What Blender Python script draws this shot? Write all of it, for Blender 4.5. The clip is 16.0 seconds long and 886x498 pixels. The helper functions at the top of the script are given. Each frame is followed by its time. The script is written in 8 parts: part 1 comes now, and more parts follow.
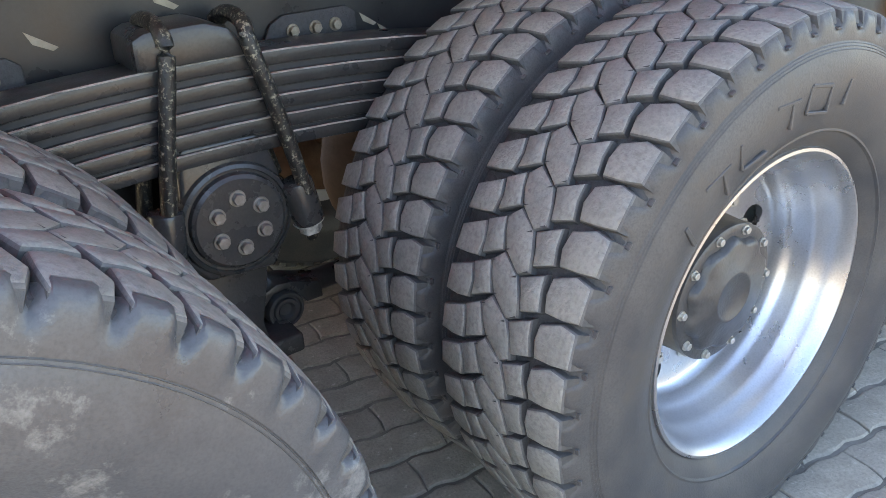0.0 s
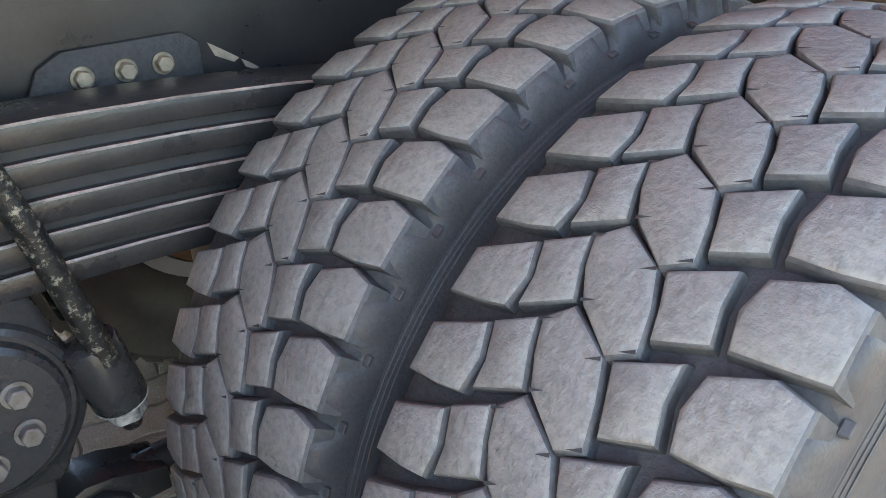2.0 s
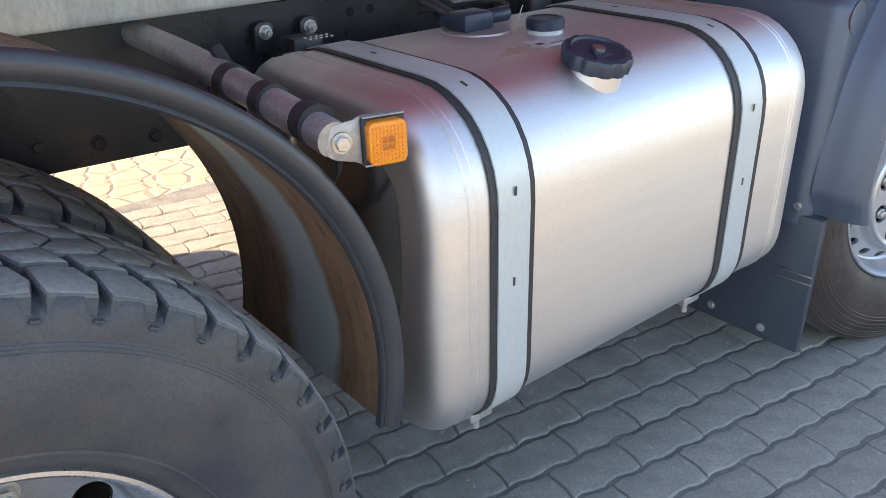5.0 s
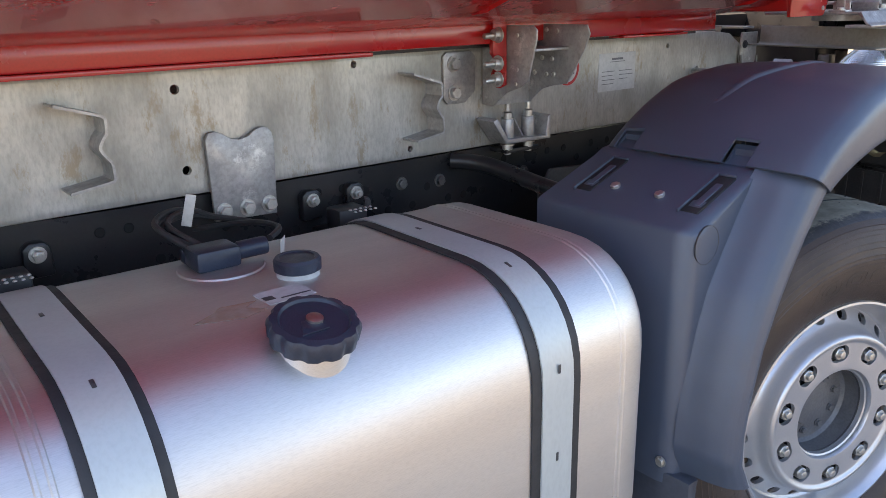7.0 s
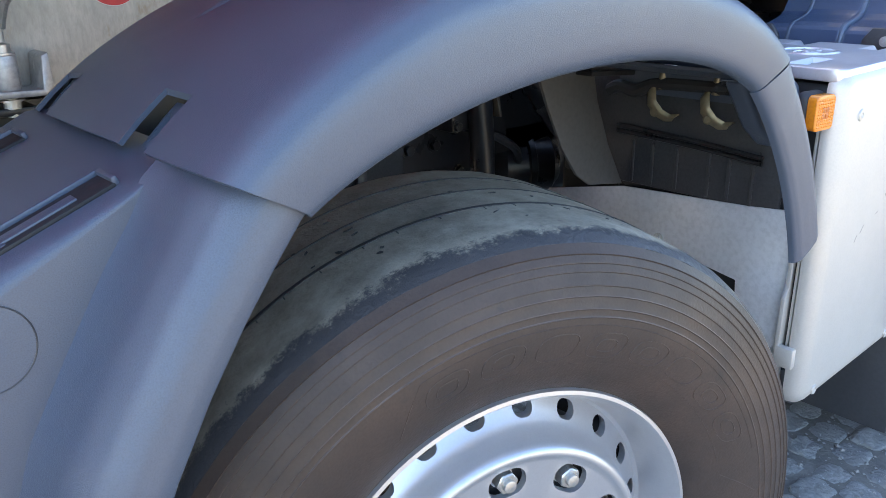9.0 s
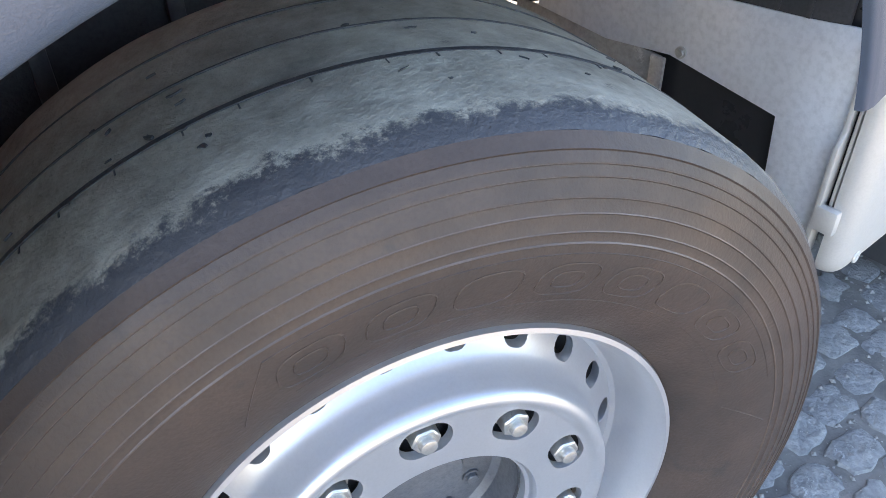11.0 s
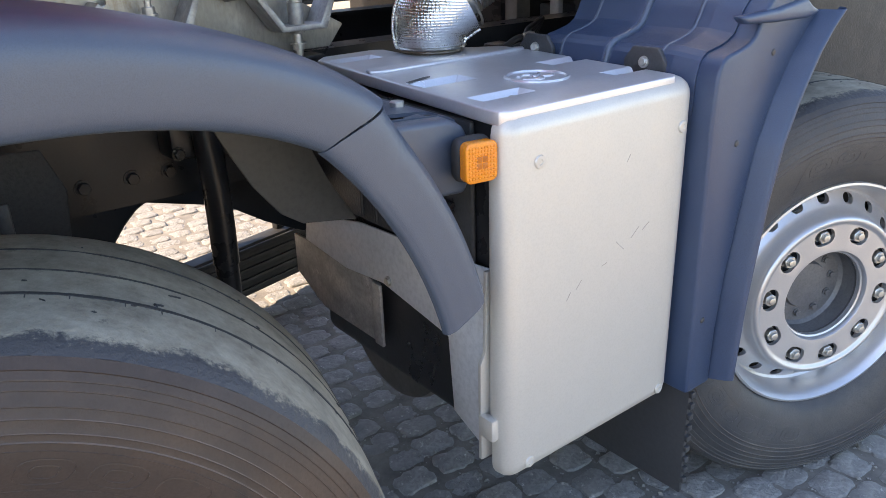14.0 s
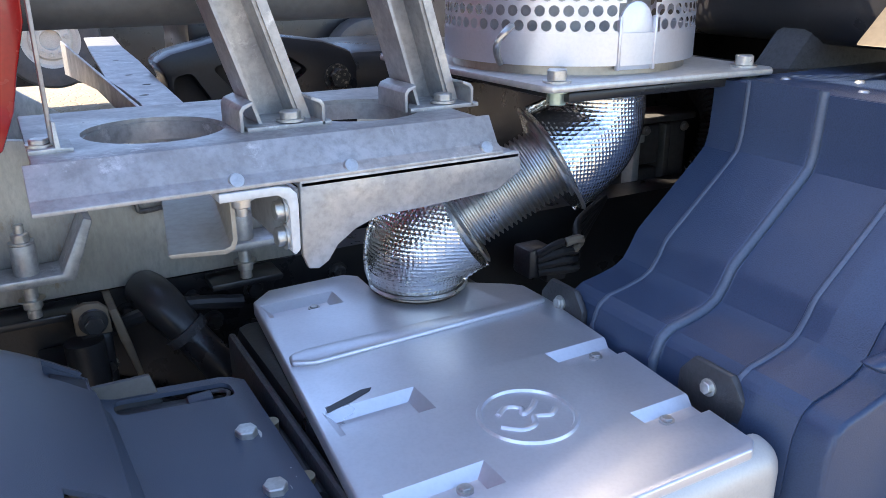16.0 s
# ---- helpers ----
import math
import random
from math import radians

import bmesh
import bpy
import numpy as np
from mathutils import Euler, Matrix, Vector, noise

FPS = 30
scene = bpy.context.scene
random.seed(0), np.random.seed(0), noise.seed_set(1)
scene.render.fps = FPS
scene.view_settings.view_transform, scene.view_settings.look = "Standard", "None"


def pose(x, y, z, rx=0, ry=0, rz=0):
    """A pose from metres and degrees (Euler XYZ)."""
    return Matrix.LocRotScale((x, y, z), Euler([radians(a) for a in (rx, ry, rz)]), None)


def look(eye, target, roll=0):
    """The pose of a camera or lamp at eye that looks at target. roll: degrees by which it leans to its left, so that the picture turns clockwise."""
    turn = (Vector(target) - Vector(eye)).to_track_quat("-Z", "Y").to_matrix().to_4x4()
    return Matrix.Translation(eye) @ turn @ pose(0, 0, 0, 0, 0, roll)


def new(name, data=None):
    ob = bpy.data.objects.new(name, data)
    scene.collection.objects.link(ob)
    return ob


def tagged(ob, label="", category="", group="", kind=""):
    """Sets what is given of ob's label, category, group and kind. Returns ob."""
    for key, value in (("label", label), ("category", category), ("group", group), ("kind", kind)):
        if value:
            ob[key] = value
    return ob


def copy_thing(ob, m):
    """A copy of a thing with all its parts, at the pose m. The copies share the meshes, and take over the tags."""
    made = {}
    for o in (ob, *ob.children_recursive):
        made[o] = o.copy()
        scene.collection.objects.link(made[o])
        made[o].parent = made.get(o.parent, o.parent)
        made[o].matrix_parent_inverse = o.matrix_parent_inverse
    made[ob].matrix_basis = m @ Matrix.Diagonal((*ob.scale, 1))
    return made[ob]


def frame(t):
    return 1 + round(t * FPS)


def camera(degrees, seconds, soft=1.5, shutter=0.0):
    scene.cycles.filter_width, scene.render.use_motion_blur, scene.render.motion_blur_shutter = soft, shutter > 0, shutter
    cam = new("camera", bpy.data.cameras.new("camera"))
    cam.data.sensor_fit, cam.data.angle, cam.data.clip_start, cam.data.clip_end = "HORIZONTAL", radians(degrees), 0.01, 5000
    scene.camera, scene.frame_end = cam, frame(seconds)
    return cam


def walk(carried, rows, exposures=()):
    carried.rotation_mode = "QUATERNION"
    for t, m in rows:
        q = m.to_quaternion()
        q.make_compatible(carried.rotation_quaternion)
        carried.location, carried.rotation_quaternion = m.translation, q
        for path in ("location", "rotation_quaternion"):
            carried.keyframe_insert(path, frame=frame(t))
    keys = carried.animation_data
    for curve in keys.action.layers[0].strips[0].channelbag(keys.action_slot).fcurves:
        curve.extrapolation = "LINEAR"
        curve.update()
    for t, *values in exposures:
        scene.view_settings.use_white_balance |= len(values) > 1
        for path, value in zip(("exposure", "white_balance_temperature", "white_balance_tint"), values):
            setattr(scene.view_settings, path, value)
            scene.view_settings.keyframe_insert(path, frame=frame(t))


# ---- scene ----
cam = camera(58.8, 16.0, 0.85)
PATH = [
    (0, (-3.656, -0.559, 1.263), (-2.613, 0.894, 0.367), -2.55),
    (0.5, (-3.538, -0.357, 1.256), (-2.460, 1.064, 0.352), -2.33),
    (1, (-3.379, -0.191, 1.219), (-2.293, 1.225, 0.317), -2.66),
    (1.5, (-3.240, -0.085, 1.181), (-2.122, 1.310, 0.284), -2.33),
    (2, (-3.212, -0.071, 1.183), (-2.093, 1.317, 0.278), -2.53),
    (2.5, (-3.274, -0.263, 1.222), (-2.150, 1.121, 0.315), -2.53),
    (3, (-3.272, -0.467, 1.255), (-2.150, 0.916, 0.344), -2.67),
    (3.5, (-3.097, -0.586, 1.256), (-1.939, 0.766, 0.345), -2.1),
    (4, (-2.849, -0.669, 1.332), (-1.683, 0.683, 0.431), -1.6),
    (4.2, (-2.736, -0.688, 1.353), (-1.576, 0.671, 0.453), -1.5),
    (6.3, (-2.138, -0.819, 1.43), (-1.033, 0.608, 0.568), -1.9),
    (6.5, (-2.055, -0.795, 1.437), (-0.945, 0.64, 0.597), -1.9),
    (7, (-1.831, -0.74, 1.503), (-0.635, 0.747, 0.905), -1.2),
    (7.5, (-1.568, -0.754, 1.442), (-0.326, 0.717, 0.899), -0.9),
    (8, (-1.286, -0.783, 1.408), (-0.032, 0.681, 0.875), -1.0),
    (8.5, (-0.976, -0.74, 1.391), (0.277, 0.723, 0.853), -1.2),
    (9, (-0.651, -0.595, 1.335), (0.593, 0.809, 0.644), -1.13),
    (9.2, (-0.532, -0.518, 1.294), (0.686, 0.858, 0.505), -1.2),
    (11.5, (-0.308, -0.392, 1.301), (0.685, 0.833, 0.070), -1.35),
    (12, (-0.493, -0.530, 1.320), (0.540, 0.725, 0.154), -0.88),
    (12.5, (-0.460, -0.641, 1.338), (0.643, 0.696, 0.339), -0.73),
    (13, (-0.198, -0.758, 1.404), (0.917, 0.647, 0.522), -2.1),
    (13.5, (-0.075, -0.862, 1.43), (1.059, 0.587, 0.647), -2.0),
    (14, (0.014, -0.877, 1.403), (1.144, 0.585, 0.637), -1.8),
    (14.5, (0.196, -0.797, 1.427), (1.313, 0.679, 0.669), -1.7),
    (15, (0.353, -0.692, 1.513), (1.428, 0.833, 0.791), -0.7),
    (15.5, (0.478, -0.572, 1.584), (1.452, 1.039, 0.908), -0.4),
    (16, (0.562, -0.492, 1.63), (1.482, 1.147, 0.948), -0.3),
]
EXPOSURES = [
    (0.0, 2.78, 8300, 12), (1.5, 3.15, 8600, 9), (2.2, 3.15, 8600, 9), (3.0, 2.8, 8300, 13), (3.5, 2.45, 7900, 14), (4.5, 2.15, 7700, 13), (6.5, 1.82, 7800, 15), (7.1, 1.85, 7700, 18), (8.0, 2.1, 7300, 15),
    (9.0, 2.5, 7000, 11), (11.5, 2.85, 7700, 14), (12.5, 2.64, 8000, 14), (13.0, 2.52, 8350, 14), (13.5, 2.22, 8050, 15), (14.0, 2.12, 8000, 15), (14.5, 2.0, 7900, 15), (15.2, 2.1, 7100, 15), (16.0, 2.05, 6850, 15),
]
walk(cam, [(t, look(eye, target, roll)) for t, eye, target, roll in PATH], EXPOSURES)

# ---- world, sun and exposure ----
SUN_UP, SUN_TURN = radians(45), radians(-67)
world = bpy.data.worlds.new("sky")
scene.world = world
world.use_nodes = True
wn = world.node_tree.nodes
sky = wn.new("ShaderNodeTexSky")
sky.sky_type = "NISHITA"
sky.sun_disc = False
sky.sun_elevation, sky.sun_rotation = SUN_UP, SUN_TURN
sky.air_density, sky.dust_density, sky.ozone_density = 1.0, 0.6, 4.0
wn["Background"].inputs[1].default_value = 0.15
world.node_tree.links.new(sky.outputs[0], wn["Background"].inputs[0])
sun = new("sun", bpy.data.lights.new("sun", "SUN"))
sun.data.energy, sun.data.angle, sun.data.color = 3.4, radians(0.5), (1.0, 0.9, 0.75)
sun.matrix_world = look((0, 0, 0), (-math.sin(SUN_TURN) * math.cos(SUN_UP), -math.cos(SUN_TURN) * math.cos(SUN_UP), -math.sin(SUN_UP)))


# ---- building helpers ----
def thing(name, label, category, at=(0, 0, 0), group="", kind=""):
    ob = new(name)
    ob.location = at
    ob.empty_display_size = 0.05
    return tagged(ob, label, category, group, kind)


def finish(bm, sharp=32):
    bmesh.ops.remove_doubles(bm, verts=bm.verts, dist=1e-5)
    bmesh.ops.recalc_face_normals(bm, faces=bm.faces)
    limit = radians(sharp)
    for f in bm.faces:
        f.smooth = True
    for e in bm.edges:
        e.smooth = len(e.link_faces) == 2 and e.calc_face_angle(0) < limit


def part(name, bm, material, parent=None, label="", sharp=32, local=False, fix=True):
    """One mesh object out of bm under parent; local: the mesh is in the parent's own space."""
    if fix:
        finish(bm, sharp)
    data = bpy.data.meshes.new(name)
    bm.to_mesh(data)
    bm.free()
    data.materials.append(material)
    ob = new(name, data)
    if parent:
        ob.parent = parent
        if not local:
            chain, p = Matrix.Identity(4), parent
            while p:
                chain = p.matrix_parent_inverse @ p.matrix_basis @ chain
                p = p.parent
            ob.matrix_parent_inverse = chain.inverted()
    if label:
        ob["label"] = label
    return ob


def solo(name, bm, material, label, category, kind="", group="", sharp=32, fix=True):
    return tagged(part(name, bm, material, sharp=sharp, fix=fix), label, category, group, kind)


def fresh():
    return bmesh.new()


def merge(bm, other):
    data = bpy.data.meshes.new("tmp")
    other.to_mesh(data)
    other.free()
    bm.from_mesh(data)
    bpy.data.meshes.remove(data)
    return bm


def bevelled(bm, size, segments=2, angle=25):
    if size > 0:
        bmesh.ops.remove_doubles(bm, verts=bm.verts, dist=1e-6)
        edges = [e for e in bm.edges if len(e.link_faces) == 2 and e.calc_face_angle(0) > radians(angle)]
        bmesh.ops.bevel(bm, geom=edges, offset=size, segments=segments, affect="EDGES", profile=0.5, clamp_overlap=True)
    return bm


def add_box(bm, x0, x1, y0, y1, z0, z1, bev=0.0, m=None, seg=2):
    t = fresh()
    bmesh.ops.create_cube(t, size=1.0)
    for v in t.verts:
        v.co = Vector(((x0 + x1) / 2 + v.co.x * (x1 - x0), (y0 + y1) / 2 + v.co.y * (y1 - y0), (z0 + z1) / 2 + v.co.z * (z1 - z0)))
    bevelled(t, bev, seg)
    if m is not None:
        t.transform(m)
    return merge(bm, t)


def add_prism(bm, pts, axis, a, b, bev=0.0, m=None, seg=2):
    """A flat outline pulled along an axis. pts are (y, z) for x, (x, z) for y, (x, y) for z."""
    t = fresh()

    def put(p, h):
        return {"x": (h, p[0], p[1]), "y": (p[0], h, p[1]), "z": (p[0], p[1], h)}[axis]

    low = [t.verts.new(put(p, a)) for p in pts]
    high = [t.verts.new(put(p, b)) for p in pts]
    t.faces.new(low)
    t.faces.new(high[::-1])
    for i in range(len(pts)):
        j = (i + 1) % len(pts)
        t.faces.new((low[i], low[j], high[j], high[i]))
    bmesh.ops.recalc_face_normals(t, faces=t.faces)
    bevelled(t, bev, seg)
    if m is not None:
        t.transform(m)
    return merge(bm, t)


def frame_to(p, q):
    d = (Vector(q) - Vector(p))
    return Matrix.Translation(p) @ d.to_track_quat("Z", "Y").to_matrix().to_4x4(), d.length


def add_rod(bm, p, q, r, segs=16, r2=None, bev=0.0):
    m, h = frame_to(p, q)
    t = fresh()
    bmesh.ops.create_cone(t, cap_ends=True, segments=segs, radius1=r, radius2=r if r2 is None else r2, depth=h)
    bmesh.ops.translate(t, verts=t.verts, vec=(0, 0, h / 2))
    bevelled(t, bev, 2, 40)
    t.transform(m)
    return merge(bm, t)


def smooth_path(pts, n=6):
    pts = [Vector(p) for p in pts]
    out = []
    for i in range(len(pts) - 1):
        p0, p1, p2, p3 = pts[max(i - 1, 0)], pts[i], pts[i + 1], pts[min(i + 2, len(pts) - 1)]
        for k in range(n):
            t = k / n
            out.append(0.5 * ((2 * p1) + (p2 - p0) * t + (2 * p0 - 5 * p1 + 4 * p2 - p3) * t * t + (3 * p1 - p0 - 3 * p2 + p3) * t ** 3))
    return out + [pts[-1]]


def add_tube(bm, pts, r, segs=10, n=6, cap=True):
    """A round tube along a smooth path; r may be a function of the path's part 0 to 1."""
    path = smooth_path(pts, n) if n > 1 else [Vector(p) for p in pts]
    up = Vector((0.13, 0.2, 1)).normalized()
    rings = []
    for i, p in enumerate(path):
        d = (path[min(i + 1, len(path) - 1)] - path[max(i - 1, 0)]).normalized()
        a = d.cross(up)
        a = a.normalized() if a.length > 1e-3 else d.orthogonal().normalized()
        b = d.cross(a).normalized()
        rr = r(i / (len(path) - 1)) if callable(r) else r
        rings.append([bm.verts.new(p + rr * (math.cos(k / segs * math.tau) * a + math.sin(k / segs * math.tau) * b)) for k in range(segs)])
    for r0, r1 in zip(rings, rings[1:]):
        for k in range(segs):
            bm.faces.new((r0[k], r0[(k + 1) % segs], r1[(k + 1) % segs], r1[k]))
    if cap:
        bm.faces.new(rings[0][::-1])
        bm.faces.new(rings[-1])
    return bm


def add_lathe(bm, prof, segs=72, m=None, a0=0.0, a1=math.tau, shut=False):
    """A profile of (radius, depth) turned round the local y axis."""
    t = fresh()
    full = abs(a1 - a0 - math.tau) < 1e-6
    cols = []
    for k in range(segs if full else segs + 1):
        a = a0 + (a1 - a0) * k / segs
        cols.append([t.verts.new((r * math.cos(a), d, r * math.sin(a))) for r, d in prof])
    n = len(prof)
    for k in range(segs):
        c0, c1 = cols[k], cols[(k + 1) % len(cols)]
        for i in range(n if shut else n - 1):
            j = (i + 1) % n
            quad = [c0[i], c0[j], c1[j], c1[i]]
            t.faces.new(quad)
    bmesh.ops.remove_doubles(t, verts=t.verts, dist=1e-6)
    if m is not None:
        t.transform(m)
    return merge(bm, t)


def add_bolt(bm, p, d, r=0.011, h=0.009, washer=True, turn=0.3):
    """A hexagonal bolt head with its washer at p, pointing along d; r: half its width."""
    m, _ = frame_to(p, Vector(p) + Vector(d))
    m = m @ Matrix.Rotation(turn, 4, "Z")
    t = fresh()
    if washer:
        bmesh.ops.create_cone(t, cap_ends=True, segments=20, radius1=r * 1.5, radius2=r * 1.5, depth=0.003)
        bmesh.ops.translate(t, verts=t.verts, vec=(0, 0, 0.0015))
    k = fresh()
    bmesh.ops.create_cone(k, cap_ends=True, segments=6, radius1=r * 1.15, radius2=r * 1.15, depth=h)
    bmesh.ops.translate(k, verts=k.verts, vec=(0, 0, h / 2 + 0.002))
    bevelled(k, r * 0.12, 1, 30)
    merge(t, k)
    t.transform(m)
    return merge(bm, t)


def add_sheet(bm, f, nu, nv, thick):
    """A curved sheet f(u, v), u and v from 0 to 1, with a thickness."""
    t = fresh()
    g = [[t.verts.new(f(i / nu, j / nv)) for j in range(nv + 1)] for i in range(nu + 1)]
    for i in range(nu):
        for j in range(nv):
            t.faces.new((g[i][j], g[i + 1][j], g[i + 1][j + 1], g[i][j + 1]))
    bmesh.ops.recalc_face_normals(t, faces=t.faces)
    bmesh.ops.solidify(t, geom=t.faces[:], thickness=thick)
    return merge(bm, t)


def cut(bm, knife):
    """bm with the solid knife taken out of it."""
    obs = []
    for b in (bm, knife):
        bmesh.ops.recalc_face_normals(b, faces=b.faces)
        data = bpy.data.meshes.new("tmp")
        b.to_mesh(data)
        b.free()
        obs.append(new("tmp", data))
    mod = obs[0].modifiers.new("cut", "BOOLEAN")
    mod.object, mod.operation, mod.solver = obs[1], "DIFFERENCE", "EXACT"
    mod.use_self = True
    bpy.context.view_layer.update()
    got = bpy.data.meshes.new_from_object(obs[0].evaluated_get(bpy.context.evaluated_depsgraph_get()))
    out = fresh()
    out.from_mesh(got)
    for o in obs:
        d = o.data
        bpy.data.objects.remove(o)
        bpy.data.meshes.remove(d)
    bpy.data.meshes.remove(got)
    return out


def interp(table, x):
    xs, ys = zip(*table)
    return float(np.interp(x, xs, ys))


# ---- materials ----
def surface(name, base, other=None, rough=0.5, metal=0.0, scale=6.0, fine=90.0, bump=0.15, mix=0.5, rough_var=0.12,
            dust=None, dust_amount=0.0, stretch=None, coat=0.0, spread=0.0, spots=None, spot_scale=30.0, spot_size=0.35, dist=0.004, grit=0.35):
    """Base colour varied at two scales, with dust from above, spots of wear and fine relief."""
    mat = bpy.data.materials.new(name)
    mat.use_nodes = True
    nt = mat.node_tree
    N, L = nt.nodes, nt.links
    bsdf = N["Principled BSDF"]
    co = N.new("ShaderNodeTexCoord").outputs["Object"]
    if stretch:
        mp = N.new("ShaderNodeMapping")
        mp.inputs["Scale"].default_value = stretch
        L.new(co, mp.inputs[0])
        co = mp.outputs[0]

    def noise_tex(s, detail=6, rgh=0.6):
        n = N.new("ShaderNodeTexNoise")
        n.inputs["Scale"].default_value, n.inputs["Detail"].default_value, n.inputs["Roughness"].default_value = s, detail, rgh
        L.new(co, n.inputs["Vector"])
        return n.outputs["Fac"]

    def ramp(src, lo, hi):
        r = N.new("ShaderNodeMapRange")
        r.inputs[1].default_value, r.inputs[2].default_value = lo, hi
        L.new(src, r.inputs[0])
        return r.outputs[0]

    def blend(a, b, f):
        m = N.new("ShaderNodeMix")
        m.data_type = "RGBA"
        for sock, v in ((m.inputs[0], f), (m.inputs[6], a), (m.inputs[7], b)):
            if hasattr(v, "links"):
                L.new(v, sock)
            else:
                sock.default_value = (*v, 1) if isinstance(v, tuple) else v
        return m.outputs[2]

    def times(a, k):
        m = N.new("ShaderNodeMath")
        m.operation = "MULTIPLY"
        L.new(a, m.inputs[0])
        m.inputs[1].default_value = k
        return m.outputs[0]

    big, small = noise_tex(scale), noise_tex(fine, 3)
    other = other or tuple(c * 0.75 for c in base)
    col = blend(base, other, times(ramp(big, 0.35, 0.68), mix))
    col = blend(col, tuple(c * 0.52 for c in base), times(ramp(small, 0.42, 0.72), grit))
    if spread:
        info = N.new("ShaderNodeObjectInfo")
        col = blend(col, tuple(c * 0.55 for c in base), times(info.outputs["Random"], spread))
    if dust:
        geo = N.new("ShaderNodeNewGeometry")
        sep = N.new("ShaderNodeSeparateXYZ")
        L.new(geo.outputs["Normal"], sep.inputs[0])
        patch = noise_tex(scale * 2.3, 8, 0.7)
        m = N.new("ShaderNodeMath")
        m.operation = "MULTIPLY"
        L.new(ramp(sep.outputs["Z"], -0.9, 0.9), m.inputs[0])
        L.new(ramp(patch, 0.25, 0.75), m.inputs[1])
        col = blend(col, dust, times(m.outputs[0], dust_amount))
    if spots:
        v = noise_tex(spot_scale, 10, 0.75)
        col = blend(col, spots, ramp(v, 1.0 - spot_size - 0.04, 1.0 - spot_size + 0.04))
    L.new(col, bsdf.inputs["Base Color"])
    bsdf.inputs["Metallic"].default_value = metal
    rr = N.new("ShaderNodeMapRange")
    rr.inputs[1].default_value, rr.inputs[2].default_value = 0.25, 0.75
    rr.inputs[3].default_value, rr.inputs[4].default_value = max(0.03, rough - rough_var), min(1.0, rough + rough_var)
    L.new(big, rr.inputs[0])
    L.new(rr.outputs[0], bsdf.inputs["Roughness"])
    bsdf.inputs["Coat Weight"].default_value = coat
    if bump:
        b = N.new("ShaderNodeBump")
        b.inputs["Strength"].default_value, b.inputs["Distance"].default_value = bump, dist
        L.new(small, b.inputs["Height"])
        L.new(b.outputs[0], bsdf.inputs["Normal"])
    return mat


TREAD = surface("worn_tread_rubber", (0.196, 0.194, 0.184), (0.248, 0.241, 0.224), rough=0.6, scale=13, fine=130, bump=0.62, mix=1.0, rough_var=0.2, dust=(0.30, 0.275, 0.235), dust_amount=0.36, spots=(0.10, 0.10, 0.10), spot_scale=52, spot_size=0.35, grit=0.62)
# Darker rubber for the upper edges of the tread blocks.
TREAD_EDGE = surface("dark_tread_edge", (0.085, 0.086, 0.090), (0.14, 0.138, 0.134), rough=0.62, scale=30, fine=190, bump=0.3, mix=1.0, grit=0.4)
for rubber in (TREAD, TREAD_EDGE):
    rubber.node_tree.nodes["Principled BSDF"].inputs["Specular IOR Level"].default_value = 0.32
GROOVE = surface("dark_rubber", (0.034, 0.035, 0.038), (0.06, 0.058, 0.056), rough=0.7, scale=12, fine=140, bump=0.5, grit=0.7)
SIDEWALL = surface("dusty_sidewall_rubber", (0.046, 0.048, 0.054), (0.09, 0.085, 0.082), rough=0.45, scale=8, fine=300, bump=0.16, mix=1.0, rough_var=0.16, dust=(0.13, 0.12, 0.11), dust_amount=0.22, spots=(0.072, 0.066, 0.062), spot_scale=7, spot_size=0.42, grit=0.5)
BROWN = surface("brown_dusty_sidewall", (0.072, 0.050, 0.040), (0.036, 0.030, 0.028), rough=0.43, scale=6, fine=260, bump=0.16, mix=1.0, rough_var=0.15, dust=(0.14, 0.1, 0.076), dust_amount=0.24, spots=(0.045, 0.036, 0.032), spot_scale=18, spot_size=0.37, grit=0.55)
